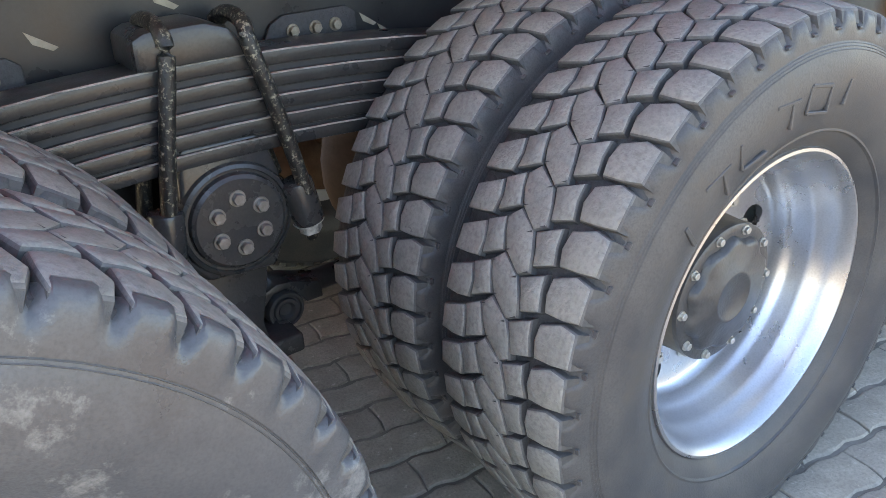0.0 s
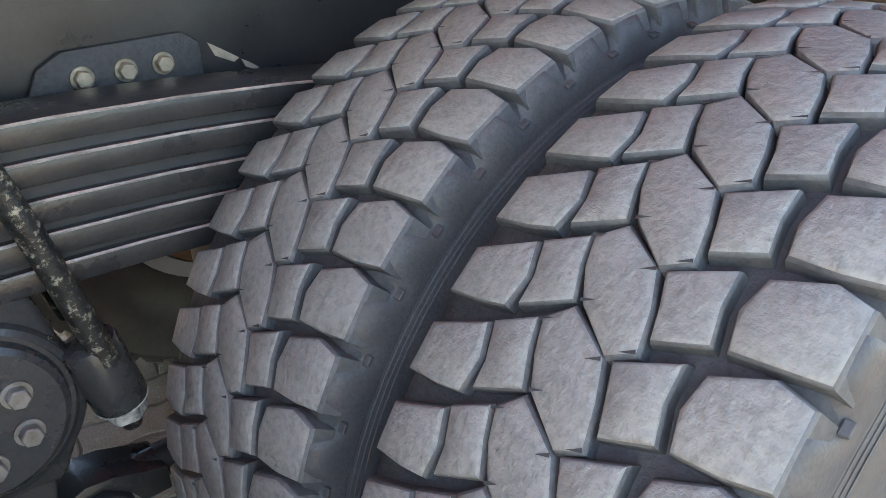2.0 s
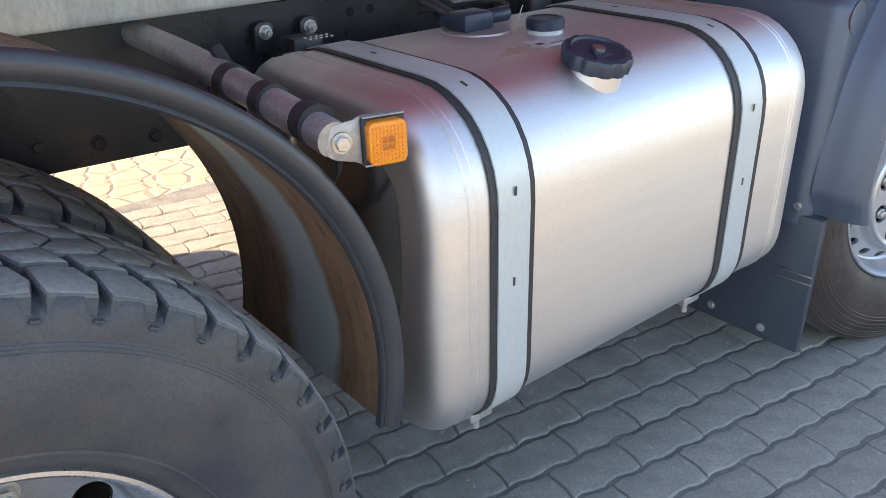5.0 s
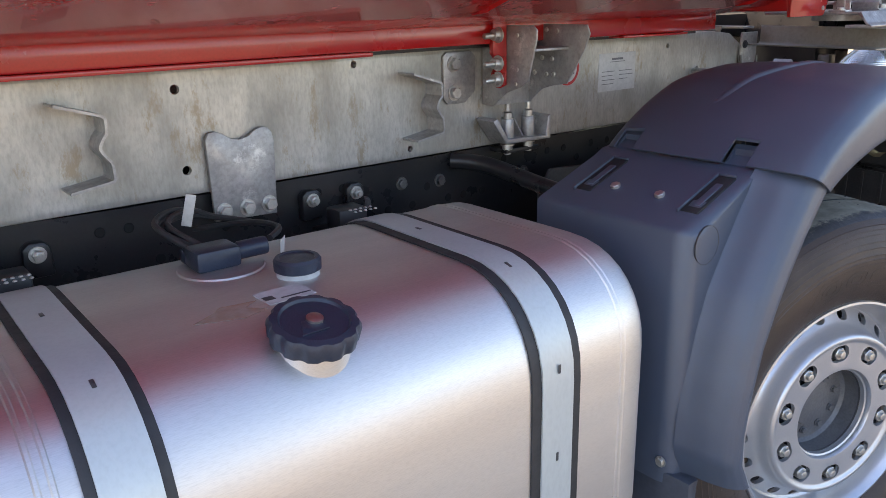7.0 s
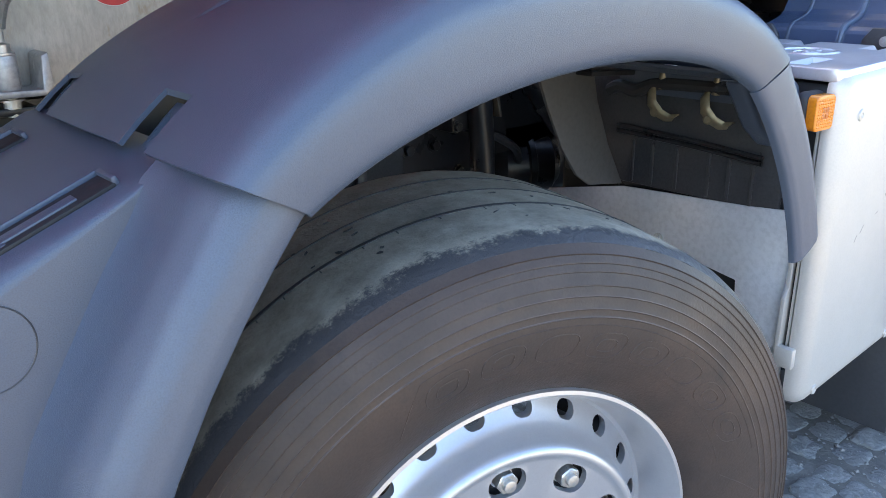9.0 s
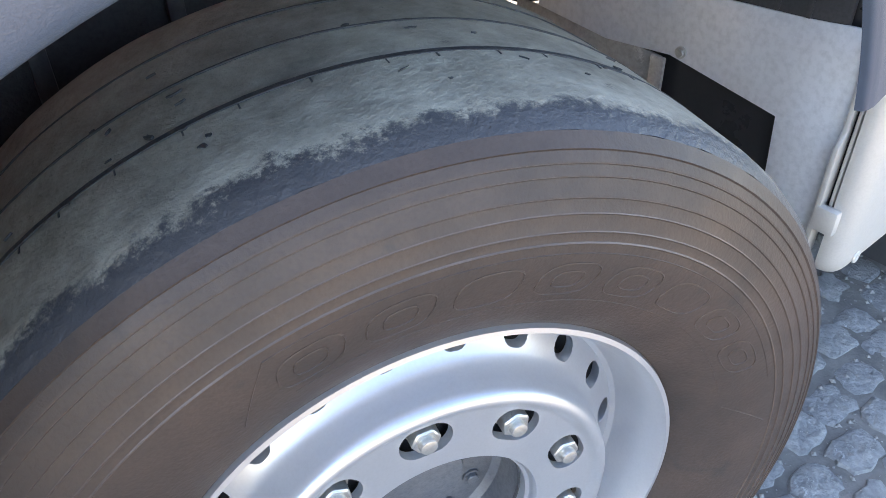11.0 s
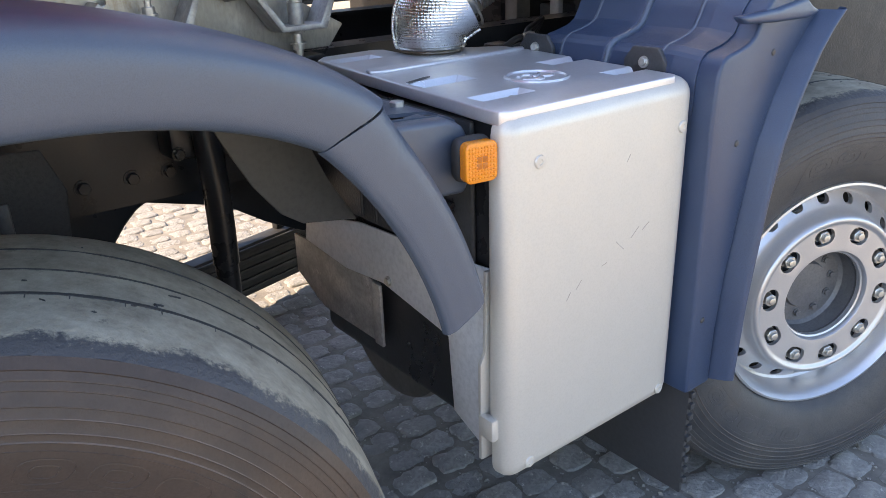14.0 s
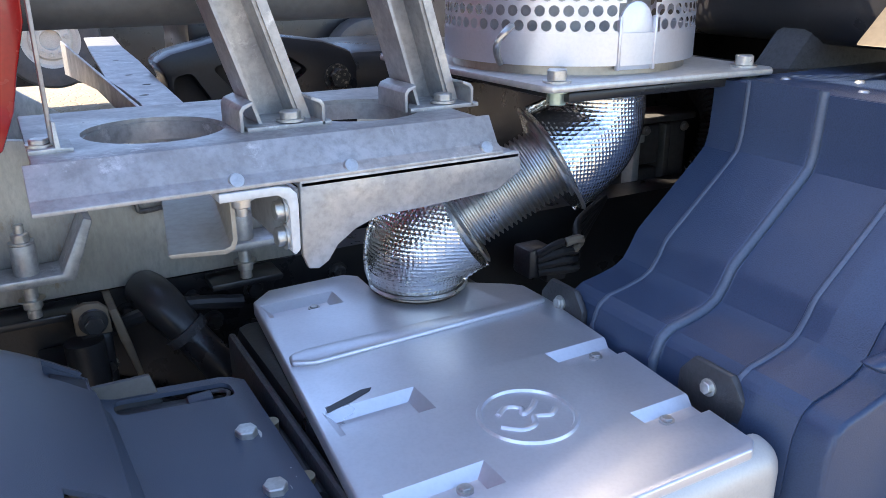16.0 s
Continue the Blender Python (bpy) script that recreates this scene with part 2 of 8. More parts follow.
def worn_tread_material():
    """Dusty khaki tread that ends in a torn edge at the smooth dark shoulder."""
    mat = surface("smooth_worn_tread", (0.225, 0.198, 0.155), (0.115, 0.103, 0.086), rough=0.68, scale=8, fine=110, bump=0.6, mix=0.9, dust=(0.6, 0.545, 0.44), dust_amount=0.6, spots=(0.07, 0.068, 0.062), spot_scale=34, spot_size=0.34, grit=0.7)
    nt = mat.node_tree
    N, L = nt.nodes, nt.links
    bsdf = N["Principled BSDF"]
    co = N.new("ShaderNodeTexCoord")
    sep = N.new("ShaderNodeSeparateXYZ")
    L.new(co.outputs["Object"], sep.inputs[0])
    nz = N.new("ShaderNodeTexNoise")
    nz.inputs["Scale"].default_value, nz.inputs["Detail"].default_value, nz.inputs["Roughness"].default_value = 15, 14, 0.85
    L.new(co.outputs["Object"], nz.inputs["Vector"])
    add = N.new("ShaderNodeMath")
    add.operation = "MULTIPLY_ADD"
    L.new(nz.outputs["Fac"], add.inputs[0])
    add.inputs[1].default_value = 0.13
    L.new(sep.outputs["Y"], add.inputs[2])
    edge = N.new("ShaderNodeMapRange")
    edge.inputs[1].default_value, edge.inputs[2].default_value = 0.070, 0.081
    L.new(add.outputs[0], edge.inputs[0])
    mix = N.new("ShaderNodeMix")
    mix.data_type = "RGBA"
    old = bsdf.inputs["Base Color"].links[0].from_socket
    L.new(edge.outputs[0], mix.inputs[0])
    mix.inputs[6].default_value = (0.062, 0.062, 0.066, 1)
    L.new(old, mix.inputs[7])
    L.new(mix.outputs[2], bsdf.inputs["Base Color"])
    rough = N.new("ShaderNodeMapRange")
    rough.inputs[3].default_value, rough.inputs[4].default_value = 0.42, 0.72
    L.new(edge.outputs[0], rough.inputs[0])
    L.new(rough.outputs[0], bsdf.inputs["Roughness"])
    return mat


RUBBED = surface("rubbed_brown_rubber", (0.135, 0.098, 0.078), (0.075, 0.055, 0.045), rough=0.5, scale=14, fine=200, bump=0.1, mix=1.0)
# Darker still, for the sides of the tread blocks.
GROOVE_WALL = surface("dark_groove_wall", (0.044, 0.045, 0.048), (0.078, 0.076, 0.073), rough=0.65, scale=22, fine=150, bump=0.35, mix=1.0, grit=0.5)
WORN = worn_tread_material()
for rubber in (SIDEWALL, BROWN, WORN):
    rubber.node_tree.nodes["Principled BSDF"].inputs["Specular IOR Level"].default_value = 0.3
WHEEL_SILVER = surface("silver_wheel_paint", (0.58, 0.59, 0.612), (0.49, 0.50, 0.525), rough=0.37, metal=0.75, scale=5, fine=300, bump=0.01, mix=0.7, spots=(0.50, 0.49, 0.48), spot_scale=90, spot_size=0.22, grit=0.1)
RIM_BRIGHT = surface("polished_rim", (0.51, 0.52, 0.545), (0.43, 0.44, 0.465), rough=0.31, metal=0.85, scale=7, fine=260, bump=0.05, mix=0.7, spots=(0.36, 0.35, 0.34), spot_scale=30, spot_size=0.3)
HUB_BLACK = surface("dusty_black_hub_paint", (0.036, 0.038, 0.044), (0.066, 0.065, 0.066), rough=0.38, scale=12, fine=160, bump=0.25, dust=(0.14, 0.13, 0.12), dust_amount=0.34, grit=0.6)
HUB_DUSTY = surface("dusty_grey_hub_paint", (0.10, 0.105, 0.115), (0.16, 0.16, 0.165), rough=0.42, metal=0.2, scale=10, fine=160, bump=0.2, mix=1.0, dust=(0.22, 0.21, 0.2), dust_amount=0.3, grit=0.5)
ALU = surface("brushed_aluminium", (0.74, 0.725, 0.71), (0.64, 0.625, 0.61), rough=0.52, metal=1.0, scale=3, fine=260, bump=0.03, mix=0.7, rough_var=0.08, stretch=(0.35, 3, 3), spots=(0.60, 0.59, 0.58), spot_scale=40, spot_size=0.27, grit=0.25)
STRAP = surface("zinc_strap", (0.53, 0.57, 0.56), (0.47, 0.505, 0.5), rough=0.42, metal=0.3, scale=7, fine=160, bump=0.03, rough_var=0.1, stretch=(1, 1, 0.4), grit=0.15)
RUBBER = surface("black_rubber_strip", (0.03, 0.03, 0.032), rough=0.6, scale=20, bump=0.2)
GALV = surface("galvanised_steel", (0.5, 0.487, 0.47), (0.35, 0.34, 0.33), rough=0.45, metal=0.55, scale=18, fine=110, bump=0.1, mix=1.0, rough_var=0.18, spots=(0.64, 0.625, 0.6), spot_scale=16, spot_size=0.37, grit=0.6)
GALV_OLD = surface("stained_galvanised_beam", (0.55, 0.538, 0.495), (0.36, 0.342, 0.298), rough=0.46, metal=0.5, scale=7, fine=90, bump=0.12, mix=1.0, rough_var=0.16, stretch=(1.5, 1.5, 0.6), spots=(0.34, 0.29, 0.22), spot_scale=10, spot_size=0.40, grit=0.55)
RED = surface("glossy_red_paint", (0.45, 0.0105, 0.0095), (0.36, 0.009, 0.009), rough=0.24, scale=5, fine=200, bump=0.02, coat=0.35, dust=(0.3, 0.12, 0.1), dust_amount=0.06)
CHASSIS = surface("black_chassis_paint", (0.0155, 0.016, 0.0185), (0.031, 0.03, 0.03), rough=0.33, scale=9, fine=160, bump=0.07, dust=(0.1, 0.088, 0.075), dust_amount=0.18, spots=(0.09, 0.078, 0.066), spot_scale=80, spot_size=0.285)
CHASSIS.node_tree.nodes["Principled BSDF"].inputs["Specular IOR Level"].default_value = 0.42
SPRING = surface("sooty_spring_steel", (0.022, 0.0225, 0.0245), (0.046, 0.042, 0.037), rough=0.31, scale=11, fine=180, bump=0.14, mix=0.7, dust=(0.12, 0.106, 0.09), dust_amount=0.18, spots=(0.24, 0.215, 0.18), spot_scale=120, spot_size=0.25, grit=0.6)
TRUNNION = surface("glossy_black_casting", (0.030, 0.031, 0.034), (0.052, 0.048, 0.044), rough=0.26, scale=11, fine=180, bump=0.14, mix=0.7, dust=(0.17, 0.155, 0.135), dust_amount=0.2, spots=(0.28, 0.25, 0.21), spot_scale=120, spot_size=0.26, grit=0.5)
GRIMY = surface("peeling_black_bolt", (0.016, 0.0155, 0.015), (0.03, 0.028, 0.024), rough=0.4, metal=0.2, scale=50, fine=200, bump=0.4, mix=1.0, spots=(0.3, 0.27, 0.2), spot_scale=100, spot_size=0.42)
HOUSING = surface("blue_black_housing_plastic", (0.029, 0.052, 0.106), (0.042, 0.068, 0.124), rough=0.36, scale=5, fine=500, bump=0.2, mix=0.7, rough_var=0.08, dust=(0.13, 0.15, 0.18), dust_amount=0.08, spots=(0.40, 0.41, 0.43), spot_scale=160, spot_size=0.25, grit=0.5)
PLASTIC = surface("dark_grey_plastic", (0.053, 0.073, 0.110), (0.070, 0.086, 0.116), rough=0.37, scale=4, fine=700, bump=0.2, mix=0.6, rough_var=0.07, dust=(0.2, 0.19, 0.18), dust_amount=0.10, spots=(0.25, 0.25, 0.24), spot_scale=150, spot_size=0.225, grit=0.4)
PLASTIC.node_tree.nodes["Principled BSDF"].inputs["Specular IOR Level"].default_value = 0.7
SILVER = surface("silver_box_paint", (0.575, 0.545, 0.5), (0.525, 0.498, 0.458), rough=0.42, metal=0.3, scale=4, fine=300, bump=0.02, mix=0.6, spots=(0.46, 0.436, 0.4), spot_scale=60, spot_size=0.24, grit=0.15)
LID_ALU = surface("pressed_aluminium_lid", (0.74, 0.735, 0.76), (0.64, 0.635, 0.66), rough=0.36, metal=0.7, scale=6, fine=200, bump=0.02, mix=0.8, rough_var=0.1, spots=(0.55, 0.53, 0.52), spot_scale=90, spot_size=0.22, grit=0.12)
STEEL = surface("bare_steel", (0.55, 0.53, 0.5), (0.4, 0.38, 0.35), rough=0.35, metal=0.95, scale=25, fine=150, bump=0.06, mix=0.8)
BOLT = surface("zinc_bolt", (0.62, 0.61, 0.58), (0.45, 0.43, 0.39), rough=0.38, metal=0.8, scale=60, fine=200, bump=0.05, mix=0.8)
RUST = surface("rusty_mudguard", (0.2, 0.125, 0.075), (0.13, 0.085, 0.058), rough=0.7, metal=0.1, scale=9, fine=90, bump=0.25, mix=0.9, spots=(0.3, 0.31, 0.3), spot_scale=5, spot_size=0.44)
ORANGE = surface("amber_lens", (0.85, 0.27, 0.012), (0.75, 0.2, 0.008), rough=0.22, scale=30, fine=300, bump=0.3, coat=0.5)
WHITE = surface("white_label", (0.58, 0.575, 0.55), (0.48, 0.475, 0.455), rough=0.5, scale=20, bump=0.05)
INK = surface("dark_print", (0.05, 0.05, 0.055), rough=0.5, bump=0.0)
RED_INK = surface("red_print", (0.55, 0.03, 0.03), rough=0.45, bump=0.0)
DUST_CAP = surface("black_cap_plastic", (0.02, 0.029, 0.05), (0.034, 0.042, 0.062), rough=0.4, scale=20, fine=250, bump=0.12)
STEEL_DARK = surface("dusty_dark_bolt", (0.2, 0.19, 0.18), (0.1, 0.095, 0.09), rough=0.4, metal=0.5, scale=60, fine=200, bump=0.2, mix=0.9)
SCUFFED = surface("scuffed_blue_grey_rubber", (0.05, 0.053, 0.06), (0.088, 0.09, 0.096), rough=0.36, scale=9, fine=260, bump=0.14, mix=1.0, rough_var=0.16, dust=(0.17, 0.163, 0.155), dust_amount=0.2, spots=(0.17, 0.17, 0.168), spot_scale=8, spot_size=0.40, grit=0.4)
DRUM = surface("rusty_brake_drum", (0.2, 0.12, 0.07), (0.11, 0.07, 0.045), rough=0.75, scale=14, fine=120, bump=0.4, mix=1.0)
GREEN_ZINC = surface("greenish_zinc_nut", (0.45, 0.55, 0.47), rough=0.35, metal=0.7, scale=40, bump=0.05)
PAVER = surface("grey_concrete_paver", (0.37, 0.33, 0.275), (0.22, 0.197, 0.168), rough=0.8, scale=11, fine=130, bump=0.55, mix=0.9, spread=0.3, spots=(0.50, 0.455, 0.39), spot_scale=34, spot_size=0.37, grit=0.7)
SETT = surface("worn_granite_sett", (0.33, 0.318, 0.3), (0.17, 0.165, 0.16), rough=0.7, scale=22, fine=75, bump=1.0, mix=0.9, spread=0.5, dist=0.008, spots=(0.45, 0.435, 0.405), spot_scale=40, spot_size=0.38, grit=0.8)
SAND = surface("sandy_joint", (0.22, 0.20, 0.175), (0.10, 0.092, 0.084), rough=0.95, scale=9, fine=60, bump=0.9, mix=0.9, spots=(0.36, 0.335, 0.29), spot_scale=60, spot_size=0.36)


def foil_material():
    """Embossed heat-shield foil: a grid of small dimples."""
    mat = surface("embossed_foil", (0.86, 0.85, 0.82), (0.7, 0.68, 0.64), rough=0.2, metal=1.0, scale=18, bump=0.0)
    nt = mat.node_tree
    N, L = nt.nodes, nt.links
    co = N.new("ShaderNodeTexCoord")
    v = N.new("ShaderNodeTexVoronoi")
    v.inputs["Scale"].default_value, v.inputs["Randomness"].default_value = 170, 0.05
    L.new(co.outputs["Object"], v.inputs["Vector"])
    b = N.new("ShaderNodeBump")
    b.inputs["Strength"].default_value, b.inputs["Distance"].default_value = 0.55, 0.003
    L.new(v.outputs["Distance"], b.inputs["Height"])
    L.new(b.outputs[0], N["Principled BSDF"].inputs["Normal"])
    return mat


FOIL = foil_material()

# ---- ground ----
def far_ground_material():
    """Ground of grey setts with sandy joints, for the sheet that reaches the horizon."""
    mat = surface("sandy_sett_ground", (0.38, 0.31, 0.22), (0.3, 0.245, 0.175), rough=0.9, scale=1.2, fine=40, bump=0.0, mix=0.8)
    nt = mat.node_tree
    N, L = nt.nodes, nt.links
    co = N.new("ShaderNodeTexCoord")
    v = N.new("ShaderNodeTexVoronoi")
    v.feature = "DISTANCE_TO_EDGE"
    v.inputs["Scale"].default_value = 7.5
    L.new(co.outputs["Object"], v.inputs["Vector"])
    r = N.new("ShaderNodeMapRange")
    r.inputs[1].default_value, r.inputs[2].default_value = 0.0, 0.12
    L.new(v.outputs["Distance"], r.inputs[0])
    b = N.new("ShaderNodeBump")
    b.inputs["Strength"].default_value, b.inputs["Distance"].default_value = 0.8, 0.012
    L.new(r.outputs[0], b.inputs["Height"])
    L.new(b.outputs[0], N["Principled BSDF"].inputs["Normal"])
    return mat


bm = fresh()
bm.faces.new([bm.verts.new(p) for p in ((-900, -900, -0.007), (900, -900, -0.007), (900, 900, -0.007), (-900, 900, -0.007))])
ground = solo("ground", bm, far_ground_material(), "sandy paved yard of worn setts stretching away", "ground", kind="structure")

# ---- wheels ----
TYRE_R, HALF = 0.535, 0.147


def drive_profile():
    return [(0.292, 0.012), (0.303, 0.000), (0.318, -0.012), (0.345, -0.028), (0.385, -0.042), (0.425, -0.045), (0.455, -0.040),
            (0.476, -0.032), (0.484, -0.029), (0.492, -0.026), (0.500, -0.022), (0.512, -0.014), (0.517, 0.0), (0.520, 0.06), (0.521, 0.125), (0.520, 0.19), (0.517, 0.25),
            (0.512, 0.264), (0.500, 0.274), (0.476, 0.283), (0.425, 0.295), (0.385, 0.292), (0.345, 0.278), (0.303, 0.25), (0.292, 0.24)]


def add_block(bm, outline, base, height=0.0, lug=None):
    """One tread block. outline: (s, angle) round it; s is the way across from the outer edge."""
    mid = 0.147

    def put(s, a, r):
        return (r * math.cos(a), -0.022 + s, r * math.sin(a))

    def crown(s):
        return 0.5355 - 0.0095 * (abs(s - mid) / mid) ** 4

    cs = sum(p[0] for p in outline) / len(outline)
    ca = sum(p[1] for p in outline) / len(outline)
    outline = [(s if lug is not None and abs(s - lug) < 0.012 else cs + (s - cs) * 1.035, ca + (a - ca) * 1.035) for s, a in outline]
    low, top, soft, cap = [], [], [], []
    for s, a in outline:
        gs, ga = s + (s - cs) * 0.05, a + (a - ca) * 0.05
        if lug is not None and abs(s - lug) < 0.012:
            side = -1 if lug < mid else 1
            low.append(bm.verts.new(put(s + side * 0.006, a, 0.503)))
        else:
            low.append(bm.verts.new(put(gs, ga, base)))
        top.append(bm.verts.new(put(s, a, crown(s) - 0.0058)))
        soft.append(bm.verts.new(put(s + (cs - s) * 0.065, a + (ca - a) * 0.055, crown(s) - 0.0018)))
        cap.append(bm.verts.new(put(s + (cs - s) * 0.19, a + (ca - a) * 0.16, crown(s) + height)))
    n = len(outline)
    for i in range(n):
        j = (i + 1) % n
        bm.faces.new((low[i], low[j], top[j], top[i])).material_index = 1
        bm.faces.new((top[i], top[j], soft[j], soft[i])).material_index = 2
        bm.faces.new((soft[i], soft[j], cap[j], cap[i]))
    bm.faces.new(cap)


TREAD_PITCHES, FIRST_PITCH = 48, radians(4.8)
TREAD_BLOCKS = [  # one pitch: outlines of (way across, turn in units of eight degrees)
    ("outer", [(0.281, 0.86), (0.226, 0.57), (0.217, 0.93), (0.22, 1.30), (0.245, 1.37), (0.283, 1.42)]),
    ("mid", [(0.2225, 0.52), (0.189, 0.29), (0.183, 0.60), (0.172, 0.95), (0.212, 1.21), (0.213, 0.90)]),
    ("centre", [(0.187, 0.28), (0.168, 0.05), (0.1285, 0.37), (0.117, 0.72), (0.110, 1.13), (0.129, 1.27), (0.1655, 0.93), (0.179, 0.60)]),
    ("mid", [(0.1235, 0.35), (0.08, 0.09), (0.0785, 0.45), (0.071, 0.80), (0.107, 0.98), (0.114, 0.66)]),
    ("outer", [(0.064, 0.07), (0.029, -0.13), (0.003, -0.06), (0.002, 0.66), (0.03, 0.73), (0.062, 0.76), (0.0685, 0.42)]),
]


def drive_tread(rng):
    bm = fresh()
    unit, pitch = radians(8), math.tau / TREAD_PITCHES
    for k in range(TREAD_PITCHES):
        for kind, pts in TREAD_BLOCKS:
            j = rng.uniform(-0.0007, 0.0007)
            out = [(s + rng.uniform(-0.0008, 0.0008), FIRST_PITCH + k * pitch + v * unit + rng.uniform(-0.0018, 0.0018)) for s, v in pts]
            add_block(bm, out, 0.5185, j, (0.002 if pts[0][0] < 0.147 else 0.283) if kind == "outer" else None)
    return bm


def tread_sipes():
    """Short knife cuts at the corners of the middle blocks."""
    bm = fresh()
    unit, pitch = radians(8), math.tau / TREAD_PITCHES
    for k in range(TREAD_PITCHES):
        for s0, v0, s1, v1 in ((0.187, 0.30, 0.176, 0.24), (0.110, 1.12, 0.121, 1.19), (0.129, 0.37, 0.140, 0.44), (0.1655, 0.92, 0.155, 0.86)):
            a0, a1 = FIRST_PITCH + k * pitch + v0 * unit, FIRST_PITCH + k * pitch + v1 * unit
            r = 0.5362
            p, q = Vector((r * math.cos(a0), s0 - 0.022, r * math.sin(a0))), Vector((r * math.cos(a1), s1 - 0.022, r * math.sin(a1)))
            side = (q - p).cross(Vector((math.cos(a0), 0, math.sin(a0)))).normalized() * 0.0016
            bm.faces.new([bm.verts.new(c) for c in (p - side, p + side, q)])
    return bm


def wheel_frame(name, label, x, y, turn, group="truck wheels"):
    ob = new(name)
    ob.matrix_basis = pose(x, y, 0.51, 0, 0, turn)
    return tagged(ob, label, "wheel", group)


def ring_points(n, r, first=0.0):
    return [(r * math.cos(first + k * math.tau / n), r * math.sin(first + k * math.tau / n)) for k in range(n)]


def moulded_word(bm, r, d, start, step, shapes, tall=0.018, thick=0.0028):
    """A moulded row of plain block shapes along a sidewall."""
    for k, shape in enumerate(shapes):
        a = radians(start + k * step)
        m = Matrix(((math.sin(a), 0, math.cos(a), r * math.cos(a)), (0, 1, 0, d), (-math.cos(a), 0, math.sin(a), r * math.sin(a)), (0, 0, 0, 1)))
        w = abs(radians(step)) * r * 0.36
        bars = {"o": ((-w, 0, 0.0028, tall), (w, 0, 0.0028, tall), (0, tall, w, 0.0028), (0, -tall, w, 0.0028)),
                "i": ((0, 0, 0.004, tall),), "l": ((-w, 0, 0.0028, tall), (0, -tall, w, 0.0028)),
                "e": ((-w, 0, 0.0028, tall), (0, tall, w, 0.0028), (0, -tall, w, 0.0028), (0, 0, w, 0.0028)),
                "v": ((w * 0.4, 0, 0.0035, tall), (0, tall, w, 0.0028))}[shape]
        for cx, cz, hx, hz in bars:
            add_box(bm, cx - hx, cx + hx, -thick, 0.004, cz - hz, cz + hz, 0.001, m @ pose(0, 0, 0, 0, 12, 0), 1)


def drive_tyre(parent, shift, name, marks=True, flush=False):
    m = Matrix.Translation((0, shift, 0))
    bm = fresh()
    prof = drive_profile()
    add_lathe(bm, prof[:11], 112, m)
    add_lathe(bm, prof[18:], 112, m)
    tyre = part(name, bm, SCUFFED if flush else SIDEWALL, parent, "dusty black rubber tyre with a dull sidewall", 40, local=True)
    bm = fresh()
    add_lathe(bm, prof[10:19], 112, m)
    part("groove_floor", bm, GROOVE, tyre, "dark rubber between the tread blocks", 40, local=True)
    bm = drive_tread(random.Random(5))
    bm.transform(m)
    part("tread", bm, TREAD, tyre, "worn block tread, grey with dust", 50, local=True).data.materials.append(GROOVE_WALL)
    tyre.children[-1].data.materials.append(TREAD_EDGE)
    bm = fresh()
    if flush:
        edge = [(0.472, -0.0350), (0.484, -0.0335), (0.496, -0.0315), (0.508, -0.0290), (0.518, -0.0255), (0.5265, -0.0185), (0.5300, -0.0090), (0.5290, 0.0), (0.520, 0.008)]
    else:
        edge = [(0.478, -0.0318), (0.488, -0.0308), (0.497, -0.0295), (0.506, -0.0275), (0.514, -0.0245), (0.5205, -0.0200), (0.5235, -0.0150), (0.5215, -0.0085), (0.517, -0.002)]
    add_lathe(bm, edge, TREAD_PITCHES * 10)
    half_gap, deepest = (radians(1.5), 0.03) if flush else (radians(1.9), 0.034)
    for v in bm.verts:
        r0 = math.hypot(v.co.x, v.co.z)
        ph = (math.atan2(v.co.z, v.co.x) - FIRST_PITCH - radians(6.6)) % (math.tau / TREAD_PITCHES)
        ph = min(ph, math.tau / TREAD_PITCHES - ph)
        deep = max(0.0, 1 - ph / half_gap) ** 0.7 * interp(((0.490, 0.0), (0.512, 0.6), (0.524, 1.0)), r0)
        v.co = Vector((v.co.x * (1 - deepest * deep), v.co.y + 0.012 * deep, v.co.z * (1 - deepest * deep)))
    bm.transform(m)
    part("shoulder", bm, SCUFFED if flush else SIDEWALL, tyre, "smooth worn shoulder with shallow notches", 50, local=True)
    bm = tread_sipes()
    bm.transform(m)
    tagged(part("tread_sipe", bm, GROOVE, tyre, "short knife cuts in the tread", local=True, fix=False), kind="stuff")
    bm = fresh()
    for k in range(0 if flush else TREAD_PITCHES):
        a = FIRST_PITCH + radians(6.6) + k * math.tau / TREAD_PITCHES
        add_box(bm, -0.0022, 0.0022, -0.0015, 0.006, -0.0055, 0.0055, 0.001, m @ Matrix.Rotation(-a, 4, "Y") @ pose(0.4965, -0.0296, 0, 0, 0, -12), 1)
    tagged(part("lug_mark", bm, SIDEWALL, tyre, "small marks on the shoulder lugs", local=True), kind="stuff") if not flush else bm.free()
    bm = fresh()
    for rr, dd in ((0.4655, -0.0365), (0.4700, -0.0347), (0.4745, -0.0328)):
        add_lathe(bm, [(rr - 0.001, dd + 0.0004), (rr, dd - 0.0006), (rr + 0.001, dd + 0.0002)], 90, m)
    add_lathe(bm, [(0.330, -0.019), (0.333, -0.024), (0.337, -0.0235)], 90, m)
    if marks:
        moulded_word(bm, 0.400, -0.0443, 139.5, -11.7, "ivlvoi", 0.021, 0.0022)
    tagged(part("moulding", bm, SIDEWALL, tyre, "moulded rings and marks", local=True), kind="stuff")
    return tyre


